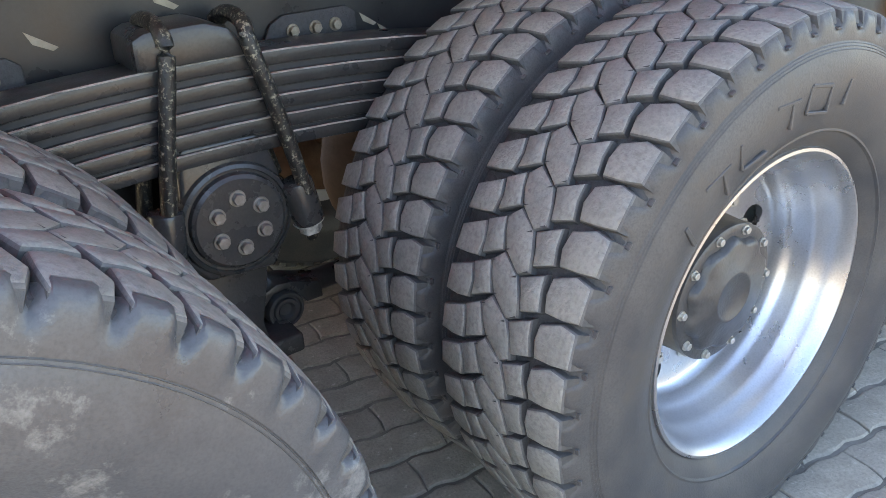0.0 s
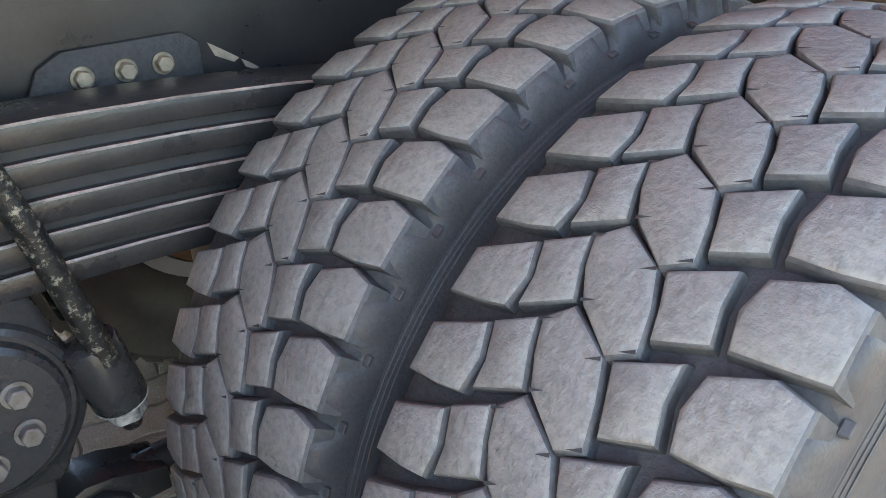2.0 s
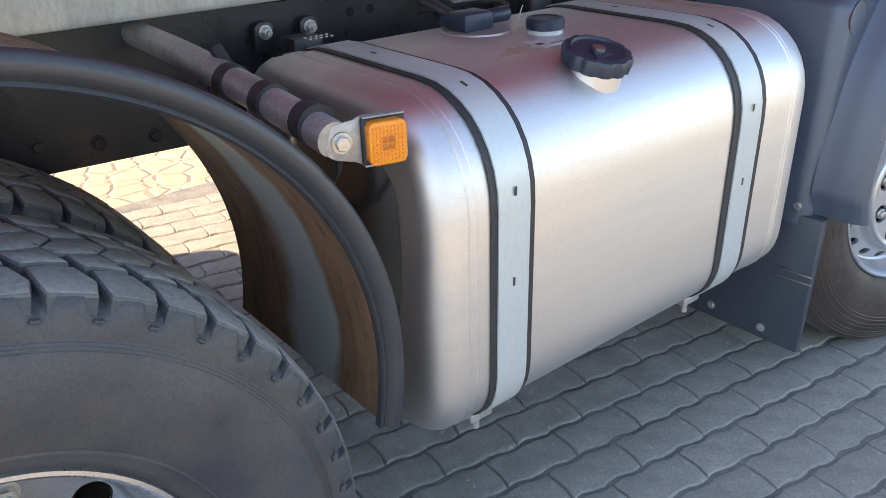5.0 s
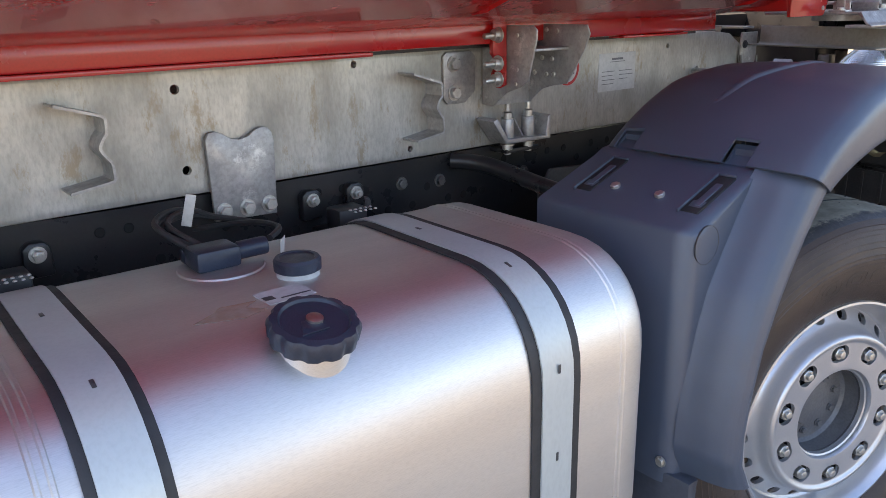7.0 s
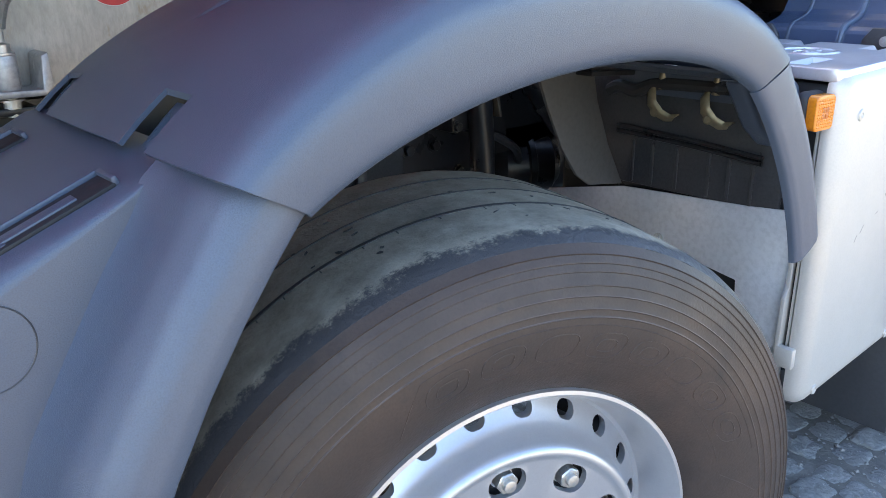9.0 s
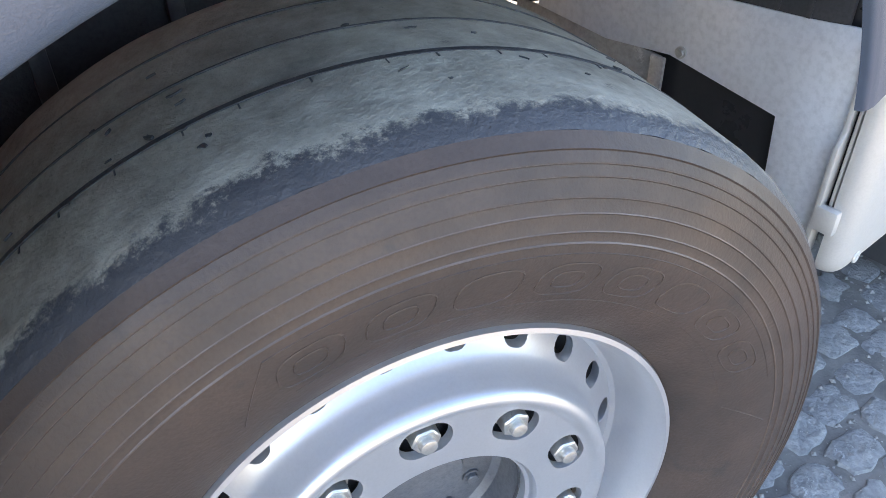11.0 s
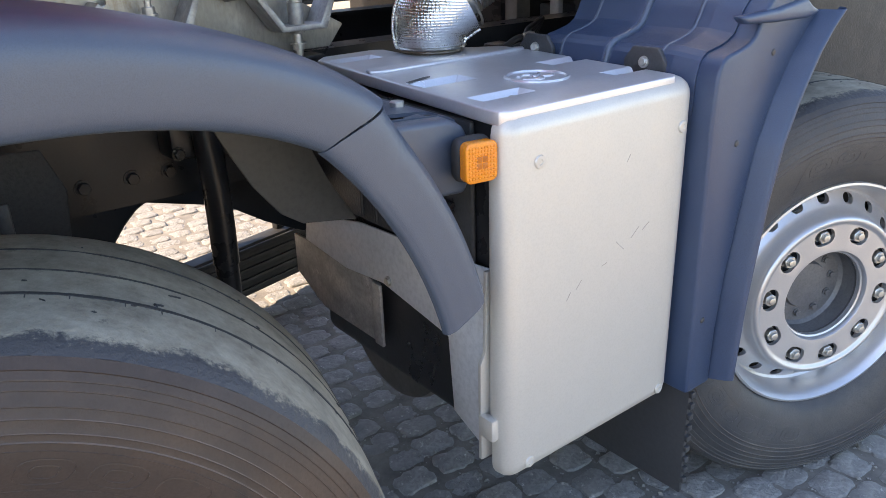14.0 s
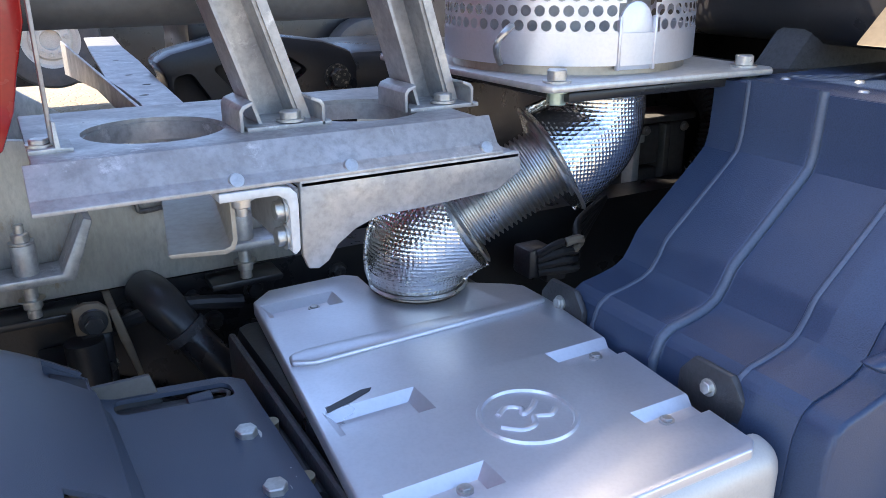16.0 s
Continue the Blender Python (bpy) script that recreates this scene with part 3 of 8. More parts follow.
def rear_wheel(x, y, label, flush=False):
    w = wheel_frame("dual_wheel", label, x, y, 0)
    drive_tyre(w, 0.0, "outer_tyre", not flush, flush)
    drive_tyre(w, 0.362, "inner_tyre", False)
    # deep silver dish with round hand holes
    bm = fresh()
    dish = [(0.3005, 0.004), (0.2985, -0.003), (0.293, -0.004), (0.287, 0.002), (0.281, 0.014), (0.276, 0.030), (0.2735, 0.046), (0.267, 0.058), (0.262, 0.072), (0.2605, 0.100),
            (0.254, 0.112), (0.2475, 0.122), (0.246, 0.140), (0.240, 0.152), (0.228, 0.160), (0.205, 0.163), (0.150, 0.165), (0.120, 0.165)]
    back = [(0.120, 0.177), (0.205, 0.175), (0.234, 0.171), (0.258, 0.150), (0.262, 0.125), (0.272, 0.100), (0.275, 0.072), (0.283, 0.055), (0.289, 0.030), (0.296, 0.012)]
    add_lathe(bm, dish + back, 96, shut=True)
    knife = fresh()
    for px, pz in ring_points(8, 0.203, 0.35):
        add_rod(knife, (px, 0.13, pz), (px, 0.2, pz), 0.029, 28)
    bm = cut(bm, knife)
    rim = part("rim", bm, RIM_BRIGHT, w, "bright silver deep-dished steel rim with round holes", 38, local=True)
    bm = fresh()
    add_lathe(bm, [(0.262, 0.19), (0.262, 0.60), (0.29, 0.605), (0.29, 0.62), (0.25, 0.62), (0.25, 0.19)], 48, shut=True)
    part("inner_rim", bm, WHEEL_SILVER, w, local=True)
    bm = fresh()
    add_lathe(bm, [(0.0, 0.66), (0.2, 0.66), (0.24, 0.645), (0.244, 0.62), (0.238, 0.60), (0.238, 0.42), (0.0, 0.42)], 56)
    part("brake_drum", bm, DRUM, w, "rusty brown brake drum", local=True)
    for px, pz in ring_points(10, 0.1675, radians(57)):
        bm = fresh()
        add_bolt(bm, (px, 0.163, pz), (0, -1, 0), 0.0130, 0.017)
        add_rod(bm, (px, 0.145, pz), (px, 0.139, pz), 0.008, 12)
        part("wheel_nut", bm, BOLT, w, local=True)
    bm = fresh()
    add_lathe(bm, [(0.0, 0.2), (0.139, 0.2), (0.141, 0.150), (0.138, 0.110), (0.137, 0.092), (0.1, 0.09), (0.0, 0.09)], 64)
    hub = part("hub", bm, surface("oily_hub_iron", (0.12, 0.105, 0.085), (0.08, 0.07, 0.06), rough=0.42, metal=0.3, scale=12, bump=0.15), w, "grimy brown wheel hub", local=True)
    bm = fresh()
    seg = 120

    def scallop(k):
        return 0.5 + 0.5 * math.cos(k / seg * math.tau * 10)
    rings = []
    for r0, dr, d in ((0.137, 0.0, 0.092), (0.137, 0.0, 0.083), (0.134, 0.0, 0.081), (0.118, -0.010, 0.081), (0.113, -0.010, 0.070), (0.104, -0.007, 0.066), (0.056, 0, 0.064), (0.052, 0, 0.060), (0.046, 0, 0.060), (0.042, 0, 0.064), (0.001, 0, 0.064)):
        rings.append([bm.verts.new(((r0 + dr * scallop(k)) * math.cos(k / seg * math.tau), d, (r0 + dr * scallop(k)) * math.sin(k / seg * math.tau))) for k in range(seg)])
    for r0, r1 in zip(rings, rings[1:]):
        for k in range(seg):
            bm.faces.new((r0[k], r0[(k + 1) % seg], r1[(k + 1) % seg], r1[k]))
    cap = part("hub_cap", bm, HUB_BLACK, w, "dusty black scalloped hub cap", 50, local=True)
    for px, pz in ring_points(10, 0.1255, 0.0):
        bm = fresh()
        add_bolt(bm, (px, 0.082, pz), (0, -1, 0), 0.0065, 0.008)
        part("cap_bolt", bm, BOLT, cap, local=True)
    return w


def worn_profile():
    prof = [(0.292, 0.012), (0.303, 0.0), (0.315, -0.012), (0.335, -0.022), (0.365, -0.033), (0.395, -0.0385), (0.410, -0.0398)]
    for k in range(6):
        r = 0.416 + (0.0, 0.011, 0.027, 0.040, 0.056, 0.066)[k]
        d = interp(((0.395, -0.0385), (0.425, -0.040), (0.45, -0.0365), (0.486, -0.0245)), r)
        prof += [(r, d), (r + 0.0008, d - 0.0008), (r + 0.0016, d - 0.0008), (r + 0.003, d)]
    prof += [(0.492, -0.0215), (0.494, -0.0225), (0.496, -0.0205), (0.505, -0.013), (0.5125, -0.002), (0.5175, 0.012), (0.5195, 0.03)]
    for g in (0.112, 0.186, 0.262):
        rr = 0.5225 - 0.22 * (g - 0.17) ** 2
        w = 0.0032 if g < 0.15 else 0.0018
        prof += [(rr, g - w), (rr - 0.006, g - w * 0.5), (rr - 0.006, g + w * 0.5), (rr, g + w)]
    prof += [(0.5195, 0.315), (0.5165, 0.335), (0.508, 0.350), (0.495, 0.362), (0.45, 0.378), (0.40, 0.378), (0.34, 0.355), (0.303, 0.325), (0.292, 0.31)]
    return prof


def on_sidewall(deg, r):
    y = interp(((0.315, -0.012), (0.335, -0.022), (0.365, -0.033), (0.395, -0.0385), (0.41, -0.0398)), r)
    return (r * math.cos(radians(deg)), y + 0.0002, r * math.sin(radians(deg)))


def emblem_lines(bm, first, count):
    """Thin moulded outlines on the sidewall: a row of slanted plain blocks between two arcs."""
    end = first - 11.5 * count - 8
    for r0 in (0.350, 0.407):
        add_tube(bm, [on_sidewall(first - 6 + (end - first + 6) * k / 40, r0) for k in range(41)], 0.0008, 5, 1)
    for f in (first + 2, end - 4):
        add_tube(bm, [on_sidewall(f - 8 * k / 6, 0.350 + 0.057 * k / 6) for k in range(7)], 0.0008, 5, 1)
    for n in range(count):
        a = first - 10 - 11.5 * n
        for grow in (1.0, 0.5) if n % 3 != 2 else (1.0,):
            w, h = 4.4 * grow, 0.0185 * grow
            pts = []
            for q in range(28):
                c, d = math.cos(q * math.tau / 28), math.sin(q * math.tau / 28)
                v = math.copysign(abs(d) ** 0.7, d)
                pts.append(on_sidewall(a - w * math.copysign(abs(c) ** 0.7, c) - 0.8 * v * grow, 0.378 + h * v))
            add_tube(bm, pts + pts[:1], 0.0010, 5, 1)


def steer_wheel(x, y, turn, label, first, nuts, sidewall):
    w = wheel_frame("steer_wheel", label, x, y, turn)
    bm = fresh()
    prof = worn_profile()
    split = next(i for i, p in enumerate(prof) if p[0] > 0.5)
    add_lathe(bm, prof[:split + 1], 128)
    tyre = part("tyre", bm, sidewall, w, "dusty brown-grey tyre sidewall with fine rings", 35, local=True)
    bm = fresh()
    rng = random.Random(3)
    add_lathe(bm, prof[split:], 160)
    for v in bm.verts:
        rr = math.hypot(v.co.x, v.co.z)
        if rr > 0.505:
            k = 1 + 0.0022 * noise.noise(v.co * 22) + (0.0028 * noise.noise(v.co * 60) if v.co.y < 0.035 else 0)
            v.co.x *= k
            v.co.z *= k
    part("tread", bm, WORN, tyre, "tread worn almost smooth, dusty, with narrow grooves and torn edges", 45, local=True)
    bm = fresh()
    for r in (0.4175, 0.4285, 0.4445, 0.4575, 0.4735, 0.4835):
        d = interp(((0.395, -0.0385), (0.425, -0.040), (0.45, -0.0365), (0.486, -0.0245)), r) - 0.0006
        add_lathe(bm, [(r - 0.0012, d + 0.0004), (r, d - 0.0008), (r + 0.0012, d + 0.0004)], 128)
    tagged(part("ring_line", bm, RUBBED, tyre, "thin raised rings rubbed pale", local=True), kind="stuff")
    bm = fresh()
    emblem_lines(bm, 118, 8)
    emblem_lines(bm, 268, 8)
    tagged(part("moulding", bm, sidewall, tyre, "shallow moulded marks", local=True), kind="stuff")
    for g, wide in ((0.112, 0.0042), (0.186, 0.0016), (0.262, 0.0016)):
        bm = fresh()
        rr = 0.5225 - 0.22 * (g - 0.17) ** 2 + 0.0011
        add_lathe(bm, [(rr - 0.006, g - wide), (rr, g - wide * 0.8), (rr, g + wide * 0.8), (rr - 0.006, g + wide)], 120)
        part("tread_groove", bm, GROOVE, tyre, "narrow dark groove", 60, local=True)
    bm = fresh()
    for k in range(60):
        a = k * math.tau / 60 + rng.uniform(-0.02, 0.02)
        add_box(bm, 0.5165, 0.5222, 0.1, 0.1085, -0.0007, 0.0007, 0, Matrix.Rotation(-a, 4, "Y"))
    tagged(part("tread_sipe", bm, GROOVE, tyre, "short cuts beside the groove", local=True), kind="stuff")
    bm = fresh()
    for k in range(110):
        g = rng.choice((0.112, 0.112, 0.186, 0.06, 0.262)) + rng.gauss(0, 0.022)
        if not 0.045 < g < 0.30:
            continue
        long, wide = rng.uniform(0.002, 0.009), rng.uniform(0.0007, 0.0026)
        outline = []
        for q in range(9):
            b, w2 = q * math.tau / 9, rng.uniform(0.3, 1.3)
            outline.append((long * w2 * math.cos(b), wide * w2 * math.sin(b)))
        rr = 0.5225 - 0.22 * (g - 0.17) ** 2
        turn = Matrix.Rotation(rng.uniform(0, math.tau), 4, "Y") @ Matrix.Translation((rr, g, 0)) @ Matrix.Rotation(radians(90), 4, "Y") @ Matrix.Rotation(rng.gauss(0, 0.35), 4, "Z")
        add_prism(bm, outline, "z", -0.002, 0.0013, 0, turn)
    tagged(part("tread_gouge", bm, GROOVE, tyre, "small dark gouges in the tread", local=True), kind="stuff")
    bm = fresh()
    face = [(0.3005, 0.004), (0.2985, -0.003), (0.293, -0.004), (0.287, 0.003), (0.281, 0.016), (0.277, 0.034), (0.272, 0.052), (0.268, 0.066), (0.262, 0.070), (0.256, 0.066), (0.238, 0.054), (0.229, 0.047), (0.2235, 0.041), (0.2195, 0.033),
            (0.217, 0.022), (0.2155, 0.010), (0.213, 0.003), (0.2085, -0.002), (0.203, -0.003), (0.1985, -0.001), (0.195, 0.003), (0.190, 0.004), (0.130, 0.003), (0.122, 0.004), (0.1185, 0.010), (0.1175, 0.03)]
    back = [(0.114, 0.03), (0.114, 0.018), (0.122, 0.014), (0.196, 0.014), (0.206, 0.020), (0.211, 0.045), (0.232, 0.064), (0.262, 0.084), (0.275, 0.080), (0.284, 0.050), (0.294, 0.02)]
    add_lathe(bm, face + back, 120, shut=True)
    knife = fresh()
    for k in range(20):
        a = first + k * math.tau / 20
        m = Matrix.Rotation(-a, 4, "Y") @ pose(0.2445, 0.05, 0)
        add_box(knife, -0.0125, 0.0125, -0.05, 0.06, -0.0165, 0.0165, 0.0124, m, 4)
    for k in range(10):
        a = nuts + k * math.tau / 10
        m = Matrix.Rotation(-a, 4, "Y") @ pose(0.1675, 0.0, 0)
        add_box(knife, -0.021, 0.021, -0.02, 0.03, -0.029, 0.029, 0.0205, m, 5)
    bm = cut(bm, knife)
    part("rim", bm, WHEEL_SILVER, w, "silver painted steel rim with slots", 38, local=True)
    bm = fresh()
    add_lathe(bm, [(0.20, 0.03), (0.20, 0.034), (0.112, 0.034), (0.112, 0.03)], 64, shut=True)
    part("inner_disc", bm, HUB_BLACK, w, "dark wheel carrier behind the rim", local=True)
    for k in range(10):
        a = nuts + k * math.tau / 10
        px, pz = 0.1675 * math.cos(a), 0.1675 * math.sin(a)
        bm = fresh()
        add_lathe(bm, [(0.0, 0.031), (0.0175, 0.031), (0.0175, 0.022), (0.0, 0.022)], 20, Matrix.Translation((px, 0, pz)))
        add_bolt(bm, (px, 0.022, pz), (0, -1, 0), 0.0145, 0.018, False, a)
        add_rod(bm, (px, 0.004, pz), (px, -0.006, pz), 0.0095, 14, bev=0.002)
        part("wheel_nut", bm, BOLT, w, local=True)
    bm = fresh()
    add_lathe(bm, [(0.113, 0.03), (0.112, 0.075), (0.104, 0.083), (0.092, 0.085), (0.064, 0.085), (0.060, 0.076), (0.0, 0.076)], 64)
    hub = part("hub", bm, HUB_DUSTY, w, "dusty grey hub cover sunk in the rim", local=True)
    for px, pz in ring_points(10, 0.082, 0.2):
        bm = fresh()
        add_bolt(bm, (px, 0.085, pz), (0, -1, 0), 0.0075, 0.007)
        part("hub_bolt", bm, HUB_DUSTY, hub, local=True)
    bm = fresh()
    add_lathe(bm, [(0.285, 0.09), (0.262, 0.12), (0.262, 0.2), (0.29, 0.315), (0.24, 0.315), (0.23, 0.1)], 48, shut=True)
    part("brake_drum", bm, CHASSIS, w, local=True)
    return w


axle_three = rear_wheel(-2.493, 0.085, "dual drive wheel with block tyres and a deep silver rim")
axle_four = rear_wheel(-3.84, 0.085, "dual drive wheel with scuffed block tyres and smooth shoulders", True)
axle_four.matrix_basis = pose(-3.84, 0.085, 0.51, 0, 31, 0)
axle_two = steer_wheel(0.0, 0.0, -16.4, "steered truck wheel with a worn smooth tyre and silver slotted rim", radians(8.2), radians(22.2), BROWN)
steer_wheel(1.848, -0.07, -21.6, "steered front truck wheel with a dusty tyre and silver slotted rim", radians(1.9), radians(30), SIDEWALL)

# ---- fuel tank ----
def rounded(y0, y1, z0, z1, r, n=9, power=2.2, low=None):
    """Outline (y, z) of a rounded rectangle, from the lower front corner upwards."""
    pts = []
    b = r if low is None else low
    for cy, cz, r, a0 in ((y0 + b, z0 + b, b, 180), (y0 + r, z1 - r, r, 90), (y1 - r, z1 - r, r, 0), (y1 - b, z0 + b, b, -90)):
        rows = []
        for k in range(n + 1):
            a = radians(a0 + 90 * k / n)
            c, s = math.cos(a), math.sin(a)
            rows.append((cy + r * math.copysign(abs(c) ** (2 / power), c), cz + r * math.copysign(abs(s) ** (2 / power), s)))
        pts.append(rows)
    low_front, up_front, up_back, low_back = pts
    return low_front[::-1] + up_front[::-1] + up_back[::-1] + low_back[::-1]


TY0, TY1, TZ0, TZ1, TRAD = 0.055, 0.715, 0.456, 1.079, 0.185


def tank_top(y):
    """Height of the tank's skin at the depth y, over the round upper edge and the flat top."""
    c = max(0.0, (TY0 + TRAD - y) / TRAD)
    return TZ1 - TRAD + TRAD * (1 - c ** 2.2) ** (1 / 2.2)


def loft(bm, rows, caps=True):
    rings = [[bm.verts.new((x, y, z)) for y, z in outline] for x, outline in rows]
    for r0, r1 in zip(rings, rings[1:]):
        for k in range(len(r0)):
            bm.faces.new((r0[k], r0[(k + 1) % len(r0)], r1[(k + 1) % len(r0)], r1[k]))
    if caps:
        bm.faces.new(rings[0])
        bm.faces.new(rings[-1][::-1])
    return bm


def tank_section(g):
    return rounded(TY0 - g, TY1 + g, TZ0 - g, TZ1 + g, TRAD + g, low=max(0.012, TRAD - 0.055 + g))


tank = thing("fuel_tank", "brushed aluminium fuel tank with rounded edges under the red body", "fuel tank", (-1.27, 0.36, 0.475))
bm = fresh()
rows = []
for x, g in ((-1.756, -0.16), (-1.766, -0.12), (-1.778, -0.075), (-1.781, -0.05), (-1.780, -0.032), (-1.774, -0.018), (-1.763, -0.007), (-1.748, 0.0), (-1.722, 0.0), (-1.720, 0.0028), (-1.716, 0.0030), (-1.714, 0.0008), (-1.706, 0.0008), (-1.704, 0.0030), (-1.700, 0.0028), (-1.698, 0.0),
             (-0.792, 0.0), (-0.790, 0.0026), (-0.787, 0.0026), (-0.785, 0.0008), (-0.781, 0.0008), (-0.779, 0.0026), (-0.776, 0.0026), (-0.774, 0.0), (-0.738, 0.0), (-0.724, -0.007), (-0.714, -0.018), (-0.709, -0.032), (-0.708, -0.05), (-0.712, -0.09), (-0.718, -0.15)):
    rows.append((x, tank_section(g) if TRAD + g > 0.012 else rounded(TY0 - g, TY1 + g, TZ0 - g, TZ1 + g, 0.012)))
loft(bm, rows)
part("shell", bm, ALU, tank, "", 40)
bm = fresh()
for cy, cz in ((0.36, 0.83),):
    add_lathe(bm, [(0.0, 0.012), (0.12, 0.012), (0.15, 0.006), (0.165, 0.0)], 48, pose(-1.7595, cy, cz, 0, 0, 90) @ Matrix.Diagonal((1.25, 1, 1.4, 1)))
part("end_dish", bm, surface("smooth_pressed_aluminium", (0.76, 0.74, 0.71), (0.68, 0.66, 0.63), rough=0.24, metal=1.0, scale=4, fine=200, bump=0.03, mix=0.7, rough_var=0.06, grit=0.1), tank, "pressed oval dish in the end plate")


def band(x0, x1, g, thick, y_end):
    """A band round the tank from its back edge over the top, down the front and under it."""
    line = [p for p in tank_section(g)]
    outer = [p for p in tank_section(g + thick)]
    n = len(line)
    keep = [k for k in range(n) if line[k][0] < y_end]
    start = next(k for k in range(n) if k in keep and (k - 1) % n not in keep)
    order = [(start + i) % n for i in range(len(keep))]
    bm = fresh()

    def row(x, some):
        return [bm.verts.new((x, *some[k])) for k in order]
    a, b, c, d = row(x0, line), row(x0, outer), row(x1, outer), row(x1, line)
    for i in range(len(order) - 1):
        for p, q in ((a, b), (b, c), (c, d), (d, a)):
            bm.faces.new((p[i], p[i + 1], q[i + 1], q[i]))
    bm.faces.new((a[0], b[0], c[0], d[0]))
    bm.faces.new((a[-1], d[-1], c[-1], b[-1]))
    return bm


STRAPS = ((-1.676, -1.663, -1.594, -1.580), (-1.011, -0.991, -0.919, -0.899))
straps = []
for s0, s1, s2, s3 in STRAPS:
    strap = thing("tank_strap", "zinc-grey steel strap with black rubber edging round the tank", "strap", (s1, TY0 - 0.01, TZ0), group="tank straps")
    part("rubber_edging", band(s0, s3, 0.0004, 0.0035, 0.65), RUBBER, strap, "black rubber strip")
    part("steel_band", band(s1, s2, 0.0042, 0.003, 0.66), STRAP, strap)
    straps.append(strap)
    mid = (s1 + s2) / 2
    # Raised dark bars stand for the shaded slots in the strap.
    for y, z, along in ((0.428, tank_top(0.428) + 0.0072, "top"), (0.172, tank_top(0.172) + 0.0072, "top"), (TY0 - 0.0075, 0.928, "side"), (TY0 - 0.0075, 0.765, "side")):
        bm = fresh()
        if along == "top":
            slope = math.degrees(math.atan2(tank_top(y + 0.01) - tank_top(y - 0.01), 0.02))
            add_box(bm, -0.003, 0.003, -0.008, 0.008, -0.001, 0.0012, 0.001, pose(mid, y, z, slope))
        else:
            add_box(bm, mid - 0.0025, mid + 0.0025, y - 0.0012, y + 0.001, z - 0.008, z + 0.008, 0.001)
        part("slot", bm, HUB_BLACK, strap)
    bm = fresh()
    for row in (0, 1):
        for k in range(5):
            add_lathe(bm, [(0.0, -0.0025), (0.0028, -0.0022), (0.004, 0.0)], 10, pose(s1 + 0.010 + k * 0.0125, 0.635 - row * 0.02, TZ1 + 0.0075, -90))
    part("spot_welds", bm, BOLT, strap)
    bm = fresh()
    add_box(bm, s1 + 0.006, s2 - 0.006, 0.13, 0.17, TZ0 - 0.03, TZ0 - 0.008, 0.004)
    add_rod(bm, (mid, 0.15, TZ0 - 0.03), (mid, 0.15, TZ0 - 0.06), 0.008)
    part("clamp", bm, GALV, strap)
    bm = fresh()
    add_box(bm, s1, s2, 0.664, 0.724, TZ1 - 0.30, TZ1 + 0.002, 0.006)
    add_box(bm, s1, s2, 0.724, 0.80, 0.90, 1.02, 0.006)
    part("bracket", bm, CHASSIS, strap)

# filler cap
cap_pose = pose(-1.346, 0.147, 1.056, 15, 0, 0)
cap = tank
bm = fresh()
up = pose(0, 0, 0, -90)
add_lathe(bm, [(0.056, 0.03), (0.053, 0.0), (0.050, -0.014), (0.0, -0.014)], 40, cap_pose @ up)
part("filler_neck", bm, ALU, cap, "aluminium filler neck")
bm = fresh()
seg = 120
rings = []
for r0, wave, h in ((0.050, 0.0, 0.010), (0.061, 1.0, 0.012), (0.0635, 1.0, 0.032), (0.0595, 0.8, 0.039), (0.050, 0.0, 0.041), (0.047, 0.0, 0.037), (0.030, 0.0, 0.037), (0.001, 0.0, 0.037)):
    ring = []
    for k in range(seg):
        a = k / seg * math.tau
        f = 0.5 + 0.5 * math.cos(a * 12)
        r = r0 + wave * 0.004 * (min(f * 1.7, 1.0) - 0.5)
        ring.append(bm.verts.new(cap_pose @ Vector((r * math.cos(a), r * math.sin(a), h))))
    rings.append(ring)
for r0, r1 in zip(rings, rings[1:]):
    for k in range(seg):
        bm.faces.new((r0[k], r0[(k + 1) % seg], r1[(k + 1) % seg], r1[k]))
lid = part("filler_cap", bm, DUST_CAP, cap, "black ribbed plastic filler cap", 40)
bm = fresh()
add_lathe(bm, [(0.012, 0.0), (0.012, -0.006), (0.009, -0.007), (0.0, -0.007)], 24, cap_pose @ pose(0, 0, 0.037) @ up)
part("lock", bm, STEEL, lid, "small round metal lock")
bm = fresh()
add_prism(bm, [(-0.020, -0.018), (0.022, -0.016), (0.012, 0.010), (-0.006, 0.012)], "z", 0.037, 0.0395, 0.001, cap_pose @ pose(-0.012, -0.008, 0))
part("lock_flap", bm, DUST_CAP, lid)

# breather and sender on top of the tank
bre = thing("breather_cap", "black round breather cap on the tank top", "cap", (-1.252, 0.361, TZ1))
bm = fresh()
add_lathe(bm, [(0.036, 0.0), (0.036, -0.008), (0.0, -0.008)], 32, pose(-1.252, 0.361, TZ1, -90))
part("base", bm, WHITE, bre, "pale plastic ring")
bm = fresh()
add_lathe(bm, [(0.036, -0.008), (0.039, -0.010), (0.0395, -0.026), (0.036, -0.031), (0.030, -0.031), (0.028, -0.029), (0.0, -0.029)], 40, pose(-1.252, 0.361, TZ1, -90))
part("cover", bm, DUST_CAP, bre)
snd = thing("level_sender", "black plastic fuel level sender with cables on the tank top", "sensor", (-1.31, 0.50, TZ1))
bm = fresh()
add_lathe(bm, [(0.074, 0.0), (0.072, -0.003), (0.0, -0.003)], 40, pose(-1.335, 0.480, TZ1, -90))
part("flange", bm, ALU, snd)
bm = fresh()
add_box(bm, -1.385, -1.305, 0.455, 0.520, TZ1 + 0.002, TZ1 + 0.040, 0.009)
